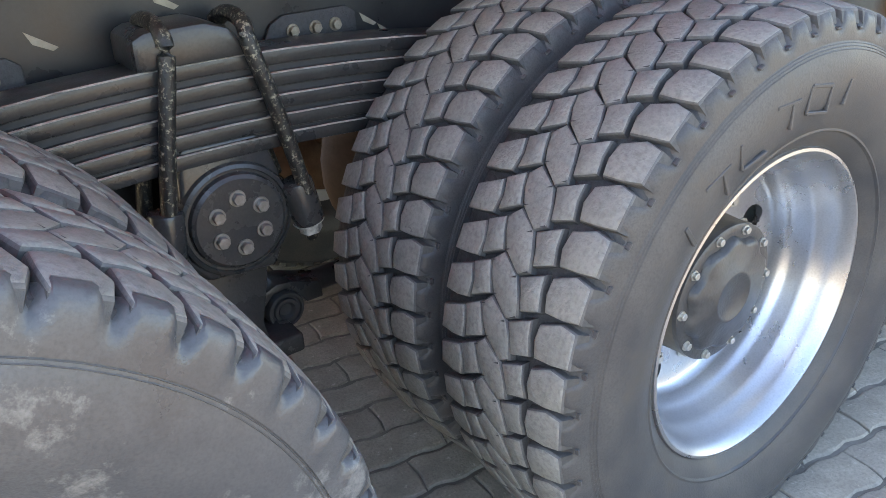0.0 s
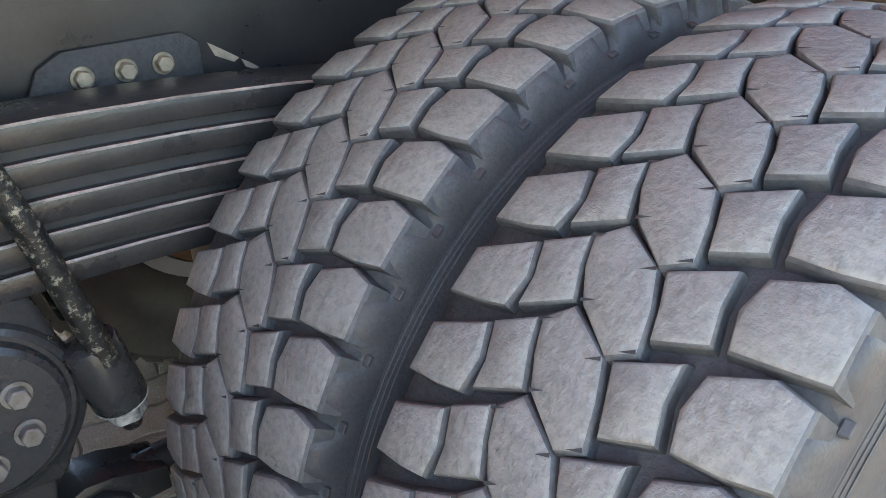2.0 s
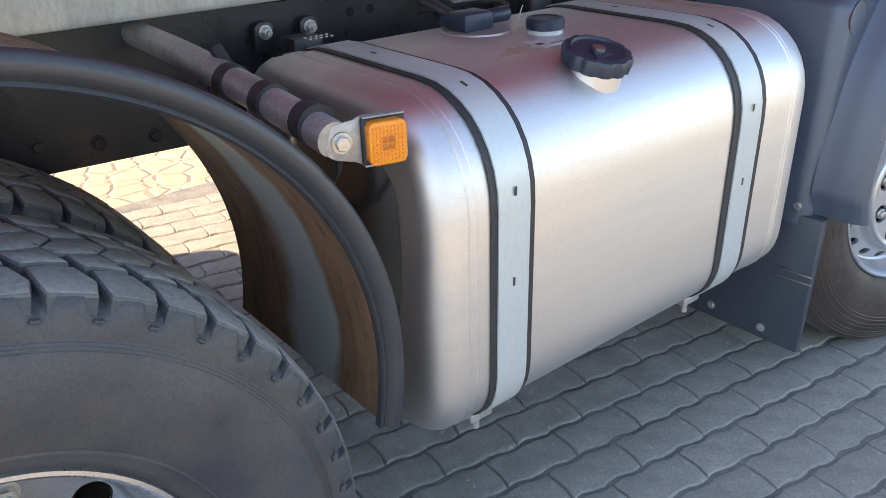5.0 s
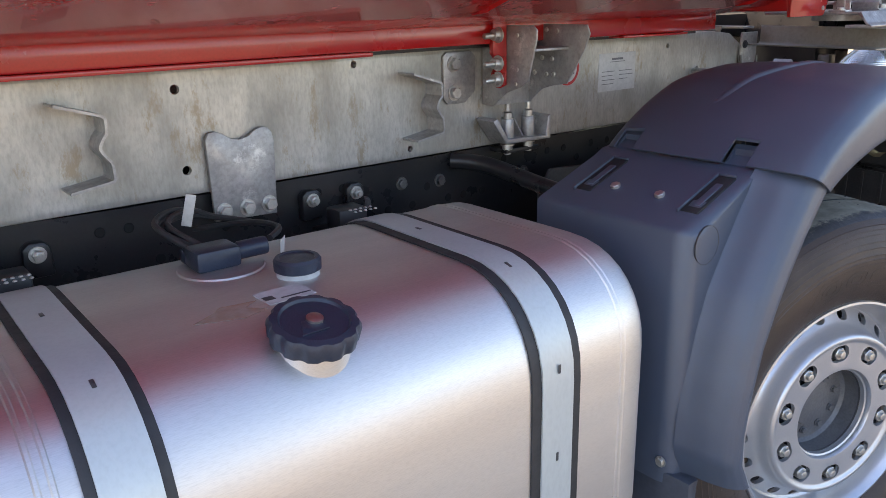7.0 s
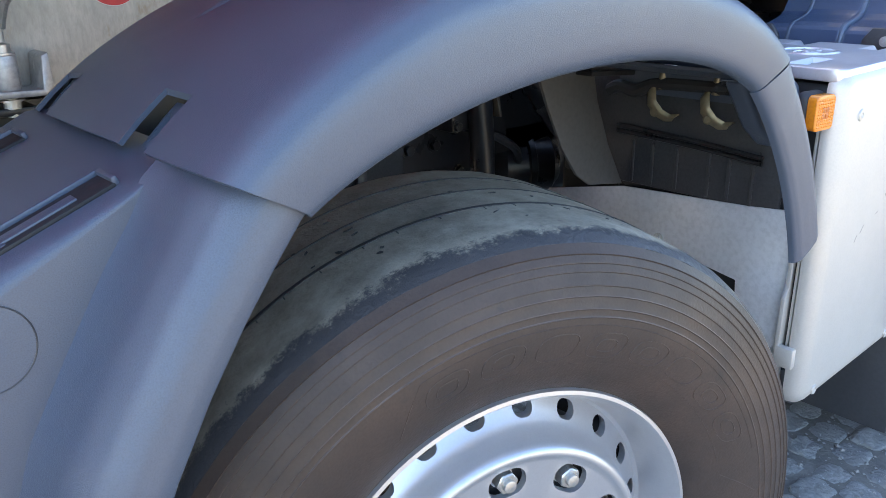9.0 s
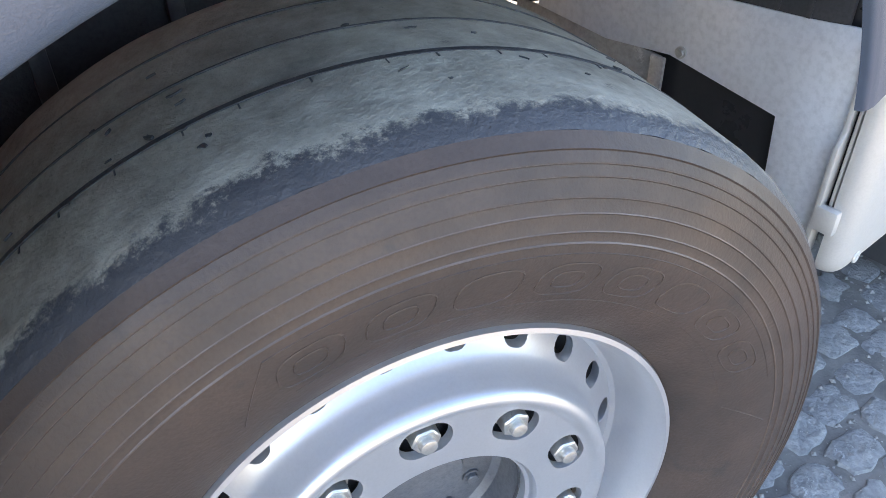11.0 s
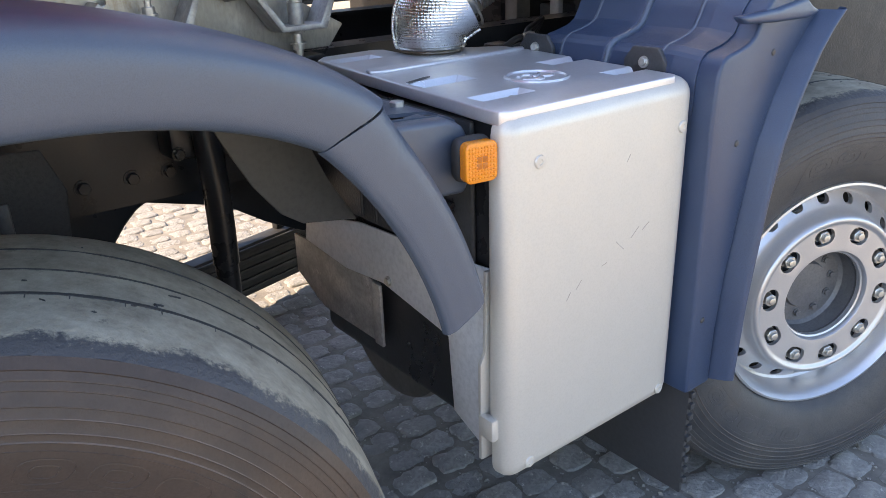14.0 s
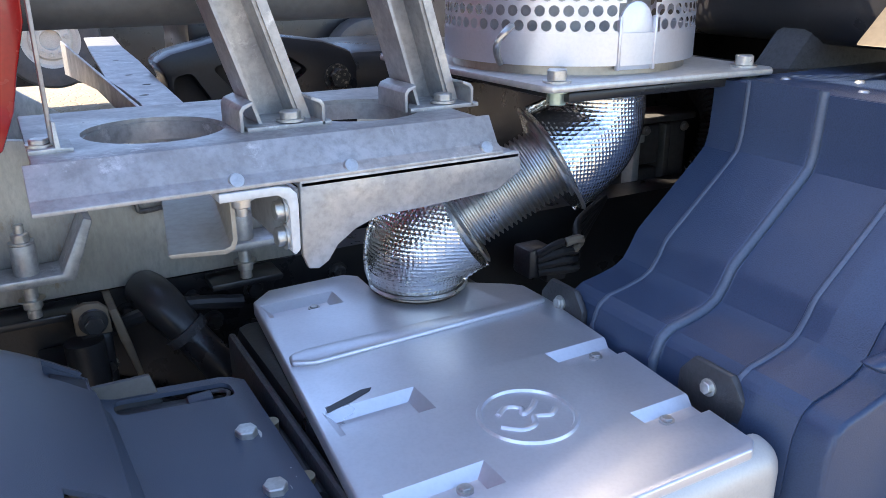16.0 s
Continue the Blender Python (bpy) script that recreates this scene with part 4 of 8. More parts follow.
add_rod(bm, (-1.305, 0.478, TZ1 + 0.024), (-1.252, 0.474, TZ1 + 0.026), 0.016, 14, bev=0.003)
add_box(bm, -1.385, -1.345, 0.505, 0.545, TZ1 + 0.004, TZ1 + 0.030, 0.008)
part("housing", bm, DUST_CAP, snd)
bm = fresh()
for k, (dx, dz) in enumerate(((0, 0), (0.012, 0.008), (-0.01, 0.012))):
    add_tube(bm, [(-1.36 + dx, 0.53, TZ1 + 0.03), (-1.39 + dx, 0.60, TZ1 + 0.05 + dz), (-1.33 + dx, 0.66, TZ1 + 0.055 + dz), (-1.25, 0.70, TZ1 + 0.03), (-1.15, 0.76, TZ1 - 0.01)], 0.006, 8)
add_tube(bm, [(-1.23, 0.505, TZ1 + 0.026), (-1.19, 0.55, TZ1 + 0.03), (-1.20, 0.65, TZ1 + 0.02), (-1.28, 0.75, TZ1)], 0.006, 8)
part("cable", bm, RUBBER, snd)
bm = fresh()
add_box(bm, -0.009, 0.009, -0.0006, 0.0006, 0.0, 0.062, 0.0004, pose(-1.345, 0.60, TZ1 + 0.05, 10, 14, -20))
part("paper_tag", bm, WHITE, snd, "white paper tag tied to the cable")
bm = fresh()
add_box(bm, -0.008, 0.008, -0.0006, 0.0006, 0.0, 0.040, 0.0004, pose(-1.225, 0.47, TZ1 + 0.004, 20, -24, 30))
part("paper_tag", bm, WHITE, snd)
stk = thing("tank_sticker", "white warning sticker beside a torn brown label on the tank", "sticker", (-1.33, 0.29, TZ1))
bm = fresh()
add_box(bm, -0.040, 0.040, -0.029, 0.029, TZ1 + 0.0004, TZ1 + 0.0012, 0, pose(-1.314, 0.290, 0, 0, 0, 2))
paper = part("paper", bm, WHITE, stk)
bm = fresh()
add_box(bm, -0.035, -0.018, -0.012, 0.004, TZ1 + 0.0012, TZ1 + 0.0016, 0, pose(-1.316, 0.290, 0))
add_box(bm, -0.010, 0.040, -0.016, -0.012, TZ1 + 0.0012, TZ1 + 0.0016, 0, pose(-1.316, 0.290, 0))
part("printed_bars", bm, INK, paper)
bm = fresh()
add_prism(bm, [(-1.47, 0.262), (-1.40, 0.238), (-1.36, 0.252), (-1.385, 0.275), (-1.36, 0.292), (-1.415, 0.30), (-1.43, 0.285)], "z", TZ1 + 0.0004, TZ1 + 0.0010)
part("torn_label", bm, surface("torn_label", (0.36, 0.22, 0.15), (0.5, 0.42, 0.36), rough=0.7, scale=60, bump=0.1), stk, "torn brown label remains")

# the tank stands a degree askew to the frame
ASKEW = pose(-0.72, 0.055, 0, 0, 0, -1.0) @ pose(0.72, -0.055, 0)
for ob in (tank, bre, snd, stk, *straps):
    ob.matrix_basis = ASKEW @ ob.matrix_basis

# ---- chassis rail, subframe and tipper body ----
def rail_y(x):
    return interp(((-6.0, 0.885), (-2.3, 0.885), (-1.4, 0.80), (4.0, 0.80)), x)


RX = [-6.0, -4.4, -3.2, -2.3, -1.85, -1.4, -0.6, 0.4, 1.4, 2.9]
SUB0, SUB1 = 1.142, 1.395


def channel(y_sign, z0, z1, flange, t, y_of, xs):
    """A C-shaped beam along the truck with its web outwards."""
    bm = fresh()
    out = [(0, z0), (0, z1), (flange, z1), (flange, z1 - t), (t, z1 - t), (t, z0 + t), (flange, z0 + t), (flange, z0)]
    rings = [[bm.verts.new((x, y_of(x) + y_sign * a, z)) for a, z in out] for x in xs]
    for r0, r1 in zip(rings, rings[1:]):
        for k in range(len(out)):
            bm.faces.new((r0[k], r0[(k + 1) % len(out)], r1[(k + 1) % len(out)], r1[k]))
    bm.faces.new(rings[0])
    bm.faces.new(rings[-1][::-1])
    return bm


chassis = thing("chassis_frame", "black painted steel ladder frame of the truck, dusty", "chassis", (0, 1.2, 0.86))
part("side_rail", channel(1, 0.862, 1.135, 0.085, 0.009, rail_y, RX), CHASSIS, chassis)
part("side_rail", channel(-1, 0.862, 1.135, 0.085, 0.009, lambda x: 2.40 - rail_y(x), RX), CHASSIS, chassis)
for x in (-5.6, -3.17, -1.95, -0.75, 0.65, 2.3):
    bm = fresh()
    y0 = rail_y(x) + 0.01
    add_box(bm, x - 0.06, x + 0.06, y0, 2.40 - y0, 0.93, 1.08, 0.012)
    part("crossmember", bm, CHASSIS, chassis)
# Near-black discs take the place of shade inside the rail's punched holes.
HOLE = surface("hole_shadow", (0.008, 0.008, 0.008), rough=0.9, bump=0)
rng = random.Random(11)
for k in range(30):
    x = -1.75 + k * 0.062 + rng.uniform(-0.012, 0.012)
    z = rng.choice((1.095, 1.06, 1.02))
    bm = fresh()
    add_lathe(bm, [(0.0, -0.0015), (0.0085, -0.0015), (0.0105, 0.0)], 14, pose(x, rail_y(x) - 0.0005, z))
    part("rail_hole", bm, HOLE, chassis, "dark disc painted for the shade in a hole")
for x, z in ((-1.653, 1.080), (-1.549, 1.079), (-0.983, 1.087), (-0.868, 1.086), (-0.83, 1.05), (-0.72, 1.08), (-0.60, 1.07), (-2.05, 1.08), (-1.95, 1.02), (-1.87, 1.09), (-1.907, 0.897), (-2.02, 0.905), (-2.13, 0.92), (-0.44, 0.93), (-0.36, 0.91), (-0.30, 1.05), (-0.22, 0.98), (-0.62, 0.93)):
    bm = fresh()
    if x in (-1.653, -1.549, -0.983, -0.868):
        add_prism(bm, [(x - 0.026, z - 0.045), (x + 0.026, z - 0.045), (x + 0.024, z + 0.012), (x + 0.012, z + 0.022), (x - 0.012, z + 0.022), (x - 0.024, z + 0.012)], "y", rail_y(x) - 0.024, rail_y(x), 0.005)
        lug = part("lug", bm, CHASSIS, chassis)
        bm = fresh()
        add_bolt(bm, (x, rail_y(x) - 0.024, z), (0, -1, 0), 0.0105, 0.013)
        add_rod(bm, (x, rail_y(x) - 0.036, z), (x, rail_y(x) - 0.046, z), 0.006, 12)
        part("bolt", bm, BOLT, lug)
    else:
        add_bolt(bm, (x, rail_y(x), z), (0, -1, 0), 0.011, 0.01)
        part("bolt", bm, STEEL_DARK if x > -1 else CHASSIS, chassis)
# cross tube from the frame to the fender and brackets under the mudguard
bm = fresh()
add_tube(bm, [(-0.56, 0.80, 1.115), (-0.50, 0.72, 1.105), (-0.45, 0.50, 1.06), (-0.44, 0.10, 1.05)], 0.021, 14)
part("fender_tube", bm, CHASSIS, chassis, "black tube carrying the fender")
for x in (0.38, 0.48, 0.56):
    bm = fresh()
    add_bolt(bm, (x, 0.80, 0.92), (0, -1, 0), 0.012, 0.012)
    part("bolt", bm, CHASSIS, chassis)

sub = thing("tipper_subframe", "stained galvanised steel subframe beam on the black chassis", "subframe", (-1.0, 0.8, SUB0))
bm = fresh()
SY = 0.785
add_prism(bm, [(-6.0, SUB0), (0.98, SUB0), (1.02, 1.19), (0.66, 1.385), (0.56, SUB1), (-6.0, SUB1)], "y", SY, SY + 0.012, 0.003)
knife = fresh()
for x, z, r in ((-1.262, 1.353, 0.0095), (-1.256, 1.193, 0.0095), (0.315, 1.36, 0.008), (0.48, 1.28, 0.009), (-0.85, 1.375, 0.008), (-0.70, 1.165, 0.008), (-2.1, 1.36, 0.01)):
    add_rod(knife, (x, SY - 0.02, z), (x, SY + 0.04, z), r, 20)
part("web", cut(bm, knife), GALV_OLD, sub)
bm = fresh()
add_box(bm, -6.0, 0.55, SY + 0.012, SY + 0.09, SUB1 - 0.010, SUB1, 0.003)
add_box(bm, -6.0, 0.95, SY + 0.012, SY + 0.09, SUB0, SUB0 + 0.010, 0.003)
part("flanges", bm, GALV_OLD, sub)
bm = fresh()
add_prism(bm, [(-6.0, SUB0), (0.9, SUB0), (0.55, SUB1), (-6.0, SUB1)], "y", 2.40 - SY - 0.012, 2.40 - SY, 0.003)
part("far_web", bm, GALV_OLD, sub)
# gusset plate with a waved top, bolted to the rail
bm = fresh()
top = [(-1.168, 1.255), (-1.171, 1.272), (-1.180, 1.284), (-1.192, 1.287), (-1.206, 1.282), (-1.222, 1.270), (-1.240, 1.266), (-1.258, 1.271), (-1.272, 1.281), (-1.287, 1.288), (-1.299, 1.286), (-1.307, 1.272)]
base = [(-1.214, 1.081), (-1.074, 1.076)]
top = [((x + 1.2375) * 1.08 - 1.143, z - 0.022) for x, z in top]
add_prism(bm, base + top, "y", 0.770, 0.780, 0.002)
gus = part("gusset_plate", bm, GALV, sub, "grey zinc gusset plate with a waved top edge")
for x in (-1.194, -1.142, -1.092):
    bm = fresh()
    add_bolt(bm, (x, 0.770, 1.100), (0, -1, 0), 0.012, 0.014)
    part("bolt", bm, BOLT, gus)
# folded clips on the web
for cx, cz, flip in ((-1.425, 1.27, 1), (-0.655, 1.27, 1)):
    bm = fresh()
    t = 0.006
    line = [(-0.072, 0.080), (0.006, 0.056), (0.012, 0.050), (0.012, 0.022), (0.004, 0.012), (-0.003, 0.0), (-0.003, -0.006), (0.006, -0.020), (0.014, -0.030), (0.016, -0.062), (0.010, -0.068), (-0.066, -0.080)]

    def clip(u, v, line=line, cx=cx, cz=cz):
        k = u * (len(line) - 1)
        i = min(int(k), len(line) - 2)
        f = k - i
        px = line[i][0] * (1 - f) + line[i + 1][0] * f
        pz = line[i][1] * (1 - f) + line[i + 1][1] * f
        return (cx + px, SY - 0.062 * v, cz + pz)
    add_sheet(bm, clip, 32, 1, 0.005)
    part("folded_clip", bm, GALV, sub, "bent galvanised clip")
bm = fresh()
add_prism(bm, [(-0.598, 1.275), (-0.585, 1.262), (-0.53, 1.262), (-0.495, 1.29), (-0.495, 1.375), (-0.51, 1.388), (-0.588, 1.388), (-0.598, 1.378)], "y", 0.776, 0.784, 0.002)
plate = part("bolt_plate", bm, GALV, sub)
for z in (1.359, 1.289):
    bm = fresh()
    add_bolt(bm, (-0.567, 0.776, z), (0, -1, 0), 0.013, 0.013)
    part("bolt", bm, BOLT, plate)


def spring_mount(x, one=False):
    """A galvanised bracket with spring-loaded bolts between subframe and chassis."""
    s = thing("spring_mount", "galvanised bracket with upright spring bolts on the chassis", "bracket", (x, 0.74, 1.15), group="spring mounts")
    bm = fresh()
    if one:
        add_prism(bm, [(x - 0.11, 1.275), (x - 0.10, 1.285), (x - 0.04, 1.205), (x + 0.045, 1.205), (x + 0.085, 1.285), (x + 0.097, 1.28), (x + 0.062, 1.192), (x - 0.05, 1.192)], "y", 0.715, 0.783, 0.003)
        bolts = (x,)
        lower = 0.0
    else:
        add_prism(bm, [(x - 0.125, 1.215), (x - 0.110, 1.222), (x - 0.072, 1.165), (x + 0.068, 1.160), (x + 0.072, 1.21), (x + 0.083, 1.215), (x + 0.085, 1.150), (x - 0.078, 1.152)], "y", 0.715, 0.783, 0.003)
        add_prism(bm, [(0.720, 1.16), (0.781, 1.16), (0.781, 1.235)], "x", x - 0.013, x - 0.008)
        bolts = (x - 0.048, x + 0.027)
        lower = 0.03
    part("cradle", bm, GALV, s)
    for bx in bolts:
        bm = fresh()
        add_rod(bm, (bx, 0.745, 1.185 - lower), (bx, 0.745, 1.252 - lower * 1.3), 0.0175, 20, bev=0.003)
        sl = part("sleeve", bm, GALV, s)
        bm = fresh()
        add_bolt(bm, (bx, 0.745, 1.252 - lower * 1.3), (0, 0, 1), 0.0115, 0.014)
        add_rod(bm, (bx, 0.745, 1.262 - lower), (bx, 0.745, 1.280 - lower), 0.007)
        part("bolt", bm, BOLT, sl)
        bm = fresh()
        add_rod(bm, (bx, 0.745, 1.195 - lower), (bx, 0.745, 1.135 - lower * 0.5), 0.010)
        add_bolt(bm, (bx, 0.745, 1.165 - lower * 0.6), (0, 0, -1), 0.0125, 0.014)
        part("nut", bm, BOLT, sl)
    bm = fresh()
    add_box(bm, x - 0.06, x + 0.06, 0.735, 0.80, 1.122, 1.134, 0.003)
    part("ledge", bm, CHASSIS, s)
    return s


spring_mount(-0.365)
spring_mount(0.555, True)
spring_mount(0.876, True)

# decals on the web
sign = thing("warning_sign", "round white sign with a red ring and a black tipper symbol", "sign", (-0.145, SY, 1.32))
bm = fresh()
add_lathe(bm, [(0.0, 0.0), (0.0475, 0.0), (0.0475, -0.0012), (0.0, -0.0012)], 48, pose(-0.145, SY, 1.32))
part("plate", bm, WHITE, sign)
bm = fresh()
add_lathe(bm, [(0.038, -0.0012), (0.038, -0.0018), (0.0465, -0.0018), (0.0465, -0.0012)], 48, pose(-0.145, SY, 1.32), shut=True)
part("ring", bm, RED_INK, sign)
bm = fresh()
for pts in ([(-0.016, 0.022), (-0.006, 0.029), (0.027, -0.004), (0.026, -0.016), (0.018, -0.012)], [(-0.026, -0.014), (0.022, -0.0135), (0.022, -0.0165), (-0.026, -0.017)], [(-0.028, -0.016), (-0.0255, -0.016), (-0.0125, 0.020), (-0.015, 0.022)], [(-0.020, -0.012), (-0.012, -0.012), (-0.013, 0.0), (-0.018, 0.003)]):
    add_prism(bm, [(-0.145 + a, 1.32 + b) for a, b in pts], "y", SY - 0.0018, SY - 0.0012)
part("symbol", bm, INK, sign)
plate = thing("type_plate", "white maker's plate with small dark print", "plate", (0.08, SY, 1.25))
bm = fresh()
add_box(bm, -0.012, 0.155, SY - 0.0014, SY, 1.243, 1.352, 0.0004)
paper = part("sheet", bm, WHITE, plate)
bm = fresh()
for x0, x1, z in ((0.045, 0.095, 1.335), (0.035, 0.105, 1.327), (0.002, 0.06, 1.30), (0.08, 0.14, 1.30), (0.002, 0.05, 1.288), (0.08, 0.145, 1.288), (0.002, 0.06, 1.276), (0.08, 0.12, 1.276), (0.002, 0.055, 1.264)):
    add_box(bm, x0, x1, SY - 0.0019, SY - 0.0014, z - (0.003 if z > 1.33 else 0.0009), z + (0.003 if z > 1.33 else 0.0009))
part("printed_bars", bm, surface("grey_print", (0.16, 0.16, 0.165), rough=0.5, bump=0.0), paper)

# red tipper body
body = thing("red_tipper", "glossy red steel tipper body above the truck frame", "tipper", (-2.0, 1.2, 1.40))
BX0, BX1 = -5.6, 0.44
bm = fresh()
add_box(bm, BX0, BX1, 0.700, 0.80, 1.405, 1.455, 0.006)
part("long_beam", bm, RED, body)
bm = fresh()
add_box(bm, BX0, -0.86, 0.690, 0.78, 1.396, 1.405, 0.002)
add_box(bm, -0.02, 0.28, 0.692, 0.78, 1.398, 1.405, 0.002)
part("wear_strip", bm, RED, body)
# Dark strip added for the shadow in the gap under the beam.
bm = fresh()
add_box(bm, BX0, 0.40, 0.745, 0.86, 1.3955, 1.4065, 0)
part("rubber_pad", bm, RUBBER, body, "black strip for the shadowed gap under the beam")
bm = fresh()
add_prism(bm, [(0.715, 1.455), (0.715, 1.470), (0.50, 1.500), (0.20, 1.60), (0.06, 1.66), (0.05, 1.64), (0.20, 1.575), (0.50, 1.475), (0.70, 1.450)], "x", BX0, 0.40, 0.003)
part("sloped_underside", bm, RED, body)
bm = fresh()
add_prism(bm, [(0.05, 1.64), (0.03, 2.85), (2.37, 2.85), (2.35, 1.64), (1.65, 1.46), (0.75, 1.46)], "x", BX0, 0.36, 0.02)
part("tub", bm, RED, body)
for x in (-4.6, -3.6, -2.6, -1.65, -0.75, 0.2):
    bm = fresh()
    add_prism(bm, [(0.70, 1.455), (0.45, 1.482), (0.18, 1.58), (0.04, 1.65), (0.02, 2.8), (0.06, 2.8), (0.09, 1.68), (0.5, 1.52)], "x", x - 0.004, x + 0.004)
    part("weld_rib", bm, RED, body)
# red hanger with three clamp studs
bm = fresh()
add_prism(bm, [(-0.515, 1.455), (-0.515, 1.384), (-0.504, 1.372), (-0.504, 1.345), (-0.510, 1.336), (-0.509, 1.318), (-0.492, 1.299), (-0.469, 1.306), (-0.470, 1.455)], "y", 0.688, 0.704, 0.003)
hanger = part("hanger_plate", bm, RED, body)
bm = fresh()
for z0, z1 in ((1.356, 1.376), (1.314, 1.336)):
    add_box(bm, -0.508, -0.478, 0.680, 0.690, z0, z1, 0.002)
part("lug", bm, RED, hanger)
for z in (1.427, 1.361, 1.323):
    bm = fresh()
    add_rod(bm, (-0.552, 0.680, z - 0.002), (-0.500, 0.680, z), 0.0070, 16, bev=0.002)
    add_bolt(bm, (-0.506, 0.680, z), (-1, 0, 0), 0.0125, 0.016)
    part("clamp_stud", bm, BOLT, body)
bracket = thing("guide_bracket", "galvanised folded guide bracket below the red hanger", "bracket", (-0.40, 0.74, 1.25))
bm = fresh()
add_prism(bm, [(0.782, 1.252), (0.745, 1.249), (0.722, 1.266), (0.690, 1.288), (0.645, 1.302), (0.618, 1.320), (0.612, 1.345), (0.592, 1.420), (0.592, 1.438), (0.604, 1.448), (0.782, 1.448)], "x", -0.467, -0.461, 0.0015)
ear = part("side_ear", bm, GALV, bracket)
for y, z in ((0.655, 1.425), (0.655, 1.345), (0.660, 1.31)):
    bm = fresh()
    add_lathe(bm, [(0.0, -0.0035), (0.004, -0.003), (0.0055, 0.0)], 12, pose(-0.467, y, z, 0, 0, -90))
    part("rivet", bm, BOLT, ear)
bm = fresh()
add_prism(bm, [(-0.462, 1.250), (-0.332, 1.250), (-0.332, 1.389), (-0.462, 1.389)], "y", 0.745, 0.752, 0.001)
knife = fresh()
add_rod(knife, (-0.410, 0.70, 1.343), (-0.410, 0.80, 1.343), 0.0165, 28)
part("back_plate", cut(bm, knife), GALV, bracket)
bm = fresh()
add_lathe(bm, [(0.0165, -0.003), (0.0195, -0.002), (0.0195, 0.001), (0.0165, 0.030), (0.0, 0.030), (0.0, 0.028), (0.0145, 0.028), (0.0145, -0.002)], 28, pose(-0.410, 0.745, 1.343))
part("bush", bm, GROOVE, bracket, "black rubber bush in the hole")
bm = fresh()
add_prism(bm, [(0.782, 1.252), (0.745, 1.249), (0.728, 1.266), (0.700, 1.286), (0.660, 1.297), (0.618, 1.303), (0.600, 1.33), (0.562, 1.390), (0.548, 1.425), (0.558, 1.446), (0.782, 1.448)], "x", -0.332, -0.326, 0.0015)
ear = part("side_ear", bm, GALV, bracket)
for y, z in ((0.735, 1.364), (0.702, 1.364), (0.668, 1.362), (0.728, 1.326), (0.686, 1.323), (0.662, 1.324), (0.730, 1.433), (0.688, 1.433), (0.652, 1.430)):
    bm = fresh()
    add_lathe(bm, [(0.0, -0.0045), (0.005, -0.004), (0.0065, 0.0)], 14, pose(-0.332, y, z, 0, 0, -90))
    part("rivet", bm, BOLT, ear)
bm = fresh()
add_box(bm, -0.461, -0.332, 0.612, 0.782, 1.387, 1.393, 0.001)
part("shelf", bm, GALV, bracket)
# red front plate; pale bolt heads imitate a sunlit see-through hole and a recess
bm = fresh()
add_prism(bm, [(0.36, 1.70), (0.36, 1.444), (0.545, 1.444), (0.557, 1.450), (0.574, 1.490), (0.583, 1.528), (0.597, 1.578), (0.603, 1.70)], "y", 0.420, 0.432, 0.003)
add_box(bm, 0.36, 0.50, 0.432, 0.80, 1.46, 1.70, 0.005)
fp = part("front_ear", bm, RED, body)
for x, z in ((0.557, 1.512), (0.540, 1.466)):
    bm = fresh()
    add_bolt(bm, (x, 0.420, z), (0, -1, 0), 0.0042, 0.002)
    part("bolt", bm, BOLT, fp)

# ---- fender over the second axle ----
FLAP_BOLTS = ((0.078, 0.60), (0.272, 0.229), (0.117, 0.224))
fender = thing("wheel_fender", "dark grey textured plastic fender arching over the wheel", "fender", (0.0, 0.2, 0.55))
FX, FZ = 0.06, 0.50
SECTION = [(-0.044, 0.0), (-0.053, 0.003), (-0.057, 0.014), (-0.059, 0.046), (-0.059, 0.076), (-0.055, 0.091), (-0.045, 0.103), (-0.028, 0.111), (0.0, 0.116), (0.04, 0.1185), (0.12, 0.120), (0.22, 0.120), (0.33, 0.117), (0.42, 0.108), (0.435, 0.092)]


def along_section(v):
    k = v * (len(SECTION) - 1)
    i = min(int(k), len(SECTION) - 2)
    f = k - i
    return tuple(SECTION[i][n] * (1 - f) + SECTION[i + 1][n] * f for n in (0, 1))


def arch_point(a, y, dr, base):
    return (FX + (base + dr) * math.cos(a), y, FZ + (base + dr) * math.sin(a))


RIM_FIT = np.polyfit([54, 62, 71, 81, 91, 100, 110, 121], [0.775, 0.764, 0.745, 0.730, 0.7195, 0.722, 0.734, 0.741], 4)


def rim(deg):
    return float(np.polyval(RIM_FIT, deg))


def tall(deg):
    return interp(((56, 0.83), (72, 0.88), (90, 1.03), (104, 1.0), (120, 0.67), (124.5, 0.57)), deg)


def drawn_in(deg, y):
    return y + interp(((54, 0.030), (75, 0.025), (100, 0.005), (110, 0.0)), deg) * interp(((-0.06, 1.0), (0.1, 1.0), (0.35, 0.0)), y)


def arch(u, v):
    y, dr = along_section(v)
    deg = 120.7 - 64.2 * u
    dr *= tall(deg)
    deg += (1 - u) ** 6 * 3.4 * dr / 0.082 - u ** 6 * 4.6 * dr / 0.098
    return arch_point(radians(deg), drawn_in(deg, y), dr, rim(deg))


bm = fresh()
add_sheet(bm, arch, 40, 36, -0.005)
POCKET = [(-0.42, 1.160), (-0.349, 1.1905), (-0.349, 1.26), (-0.42, 1.26)]
FRONT_POCKET = [(0.618, 1.166), (0.553, 1.199), (0.553, 1.27), (0.618, 1.27)]
knife = fresh()
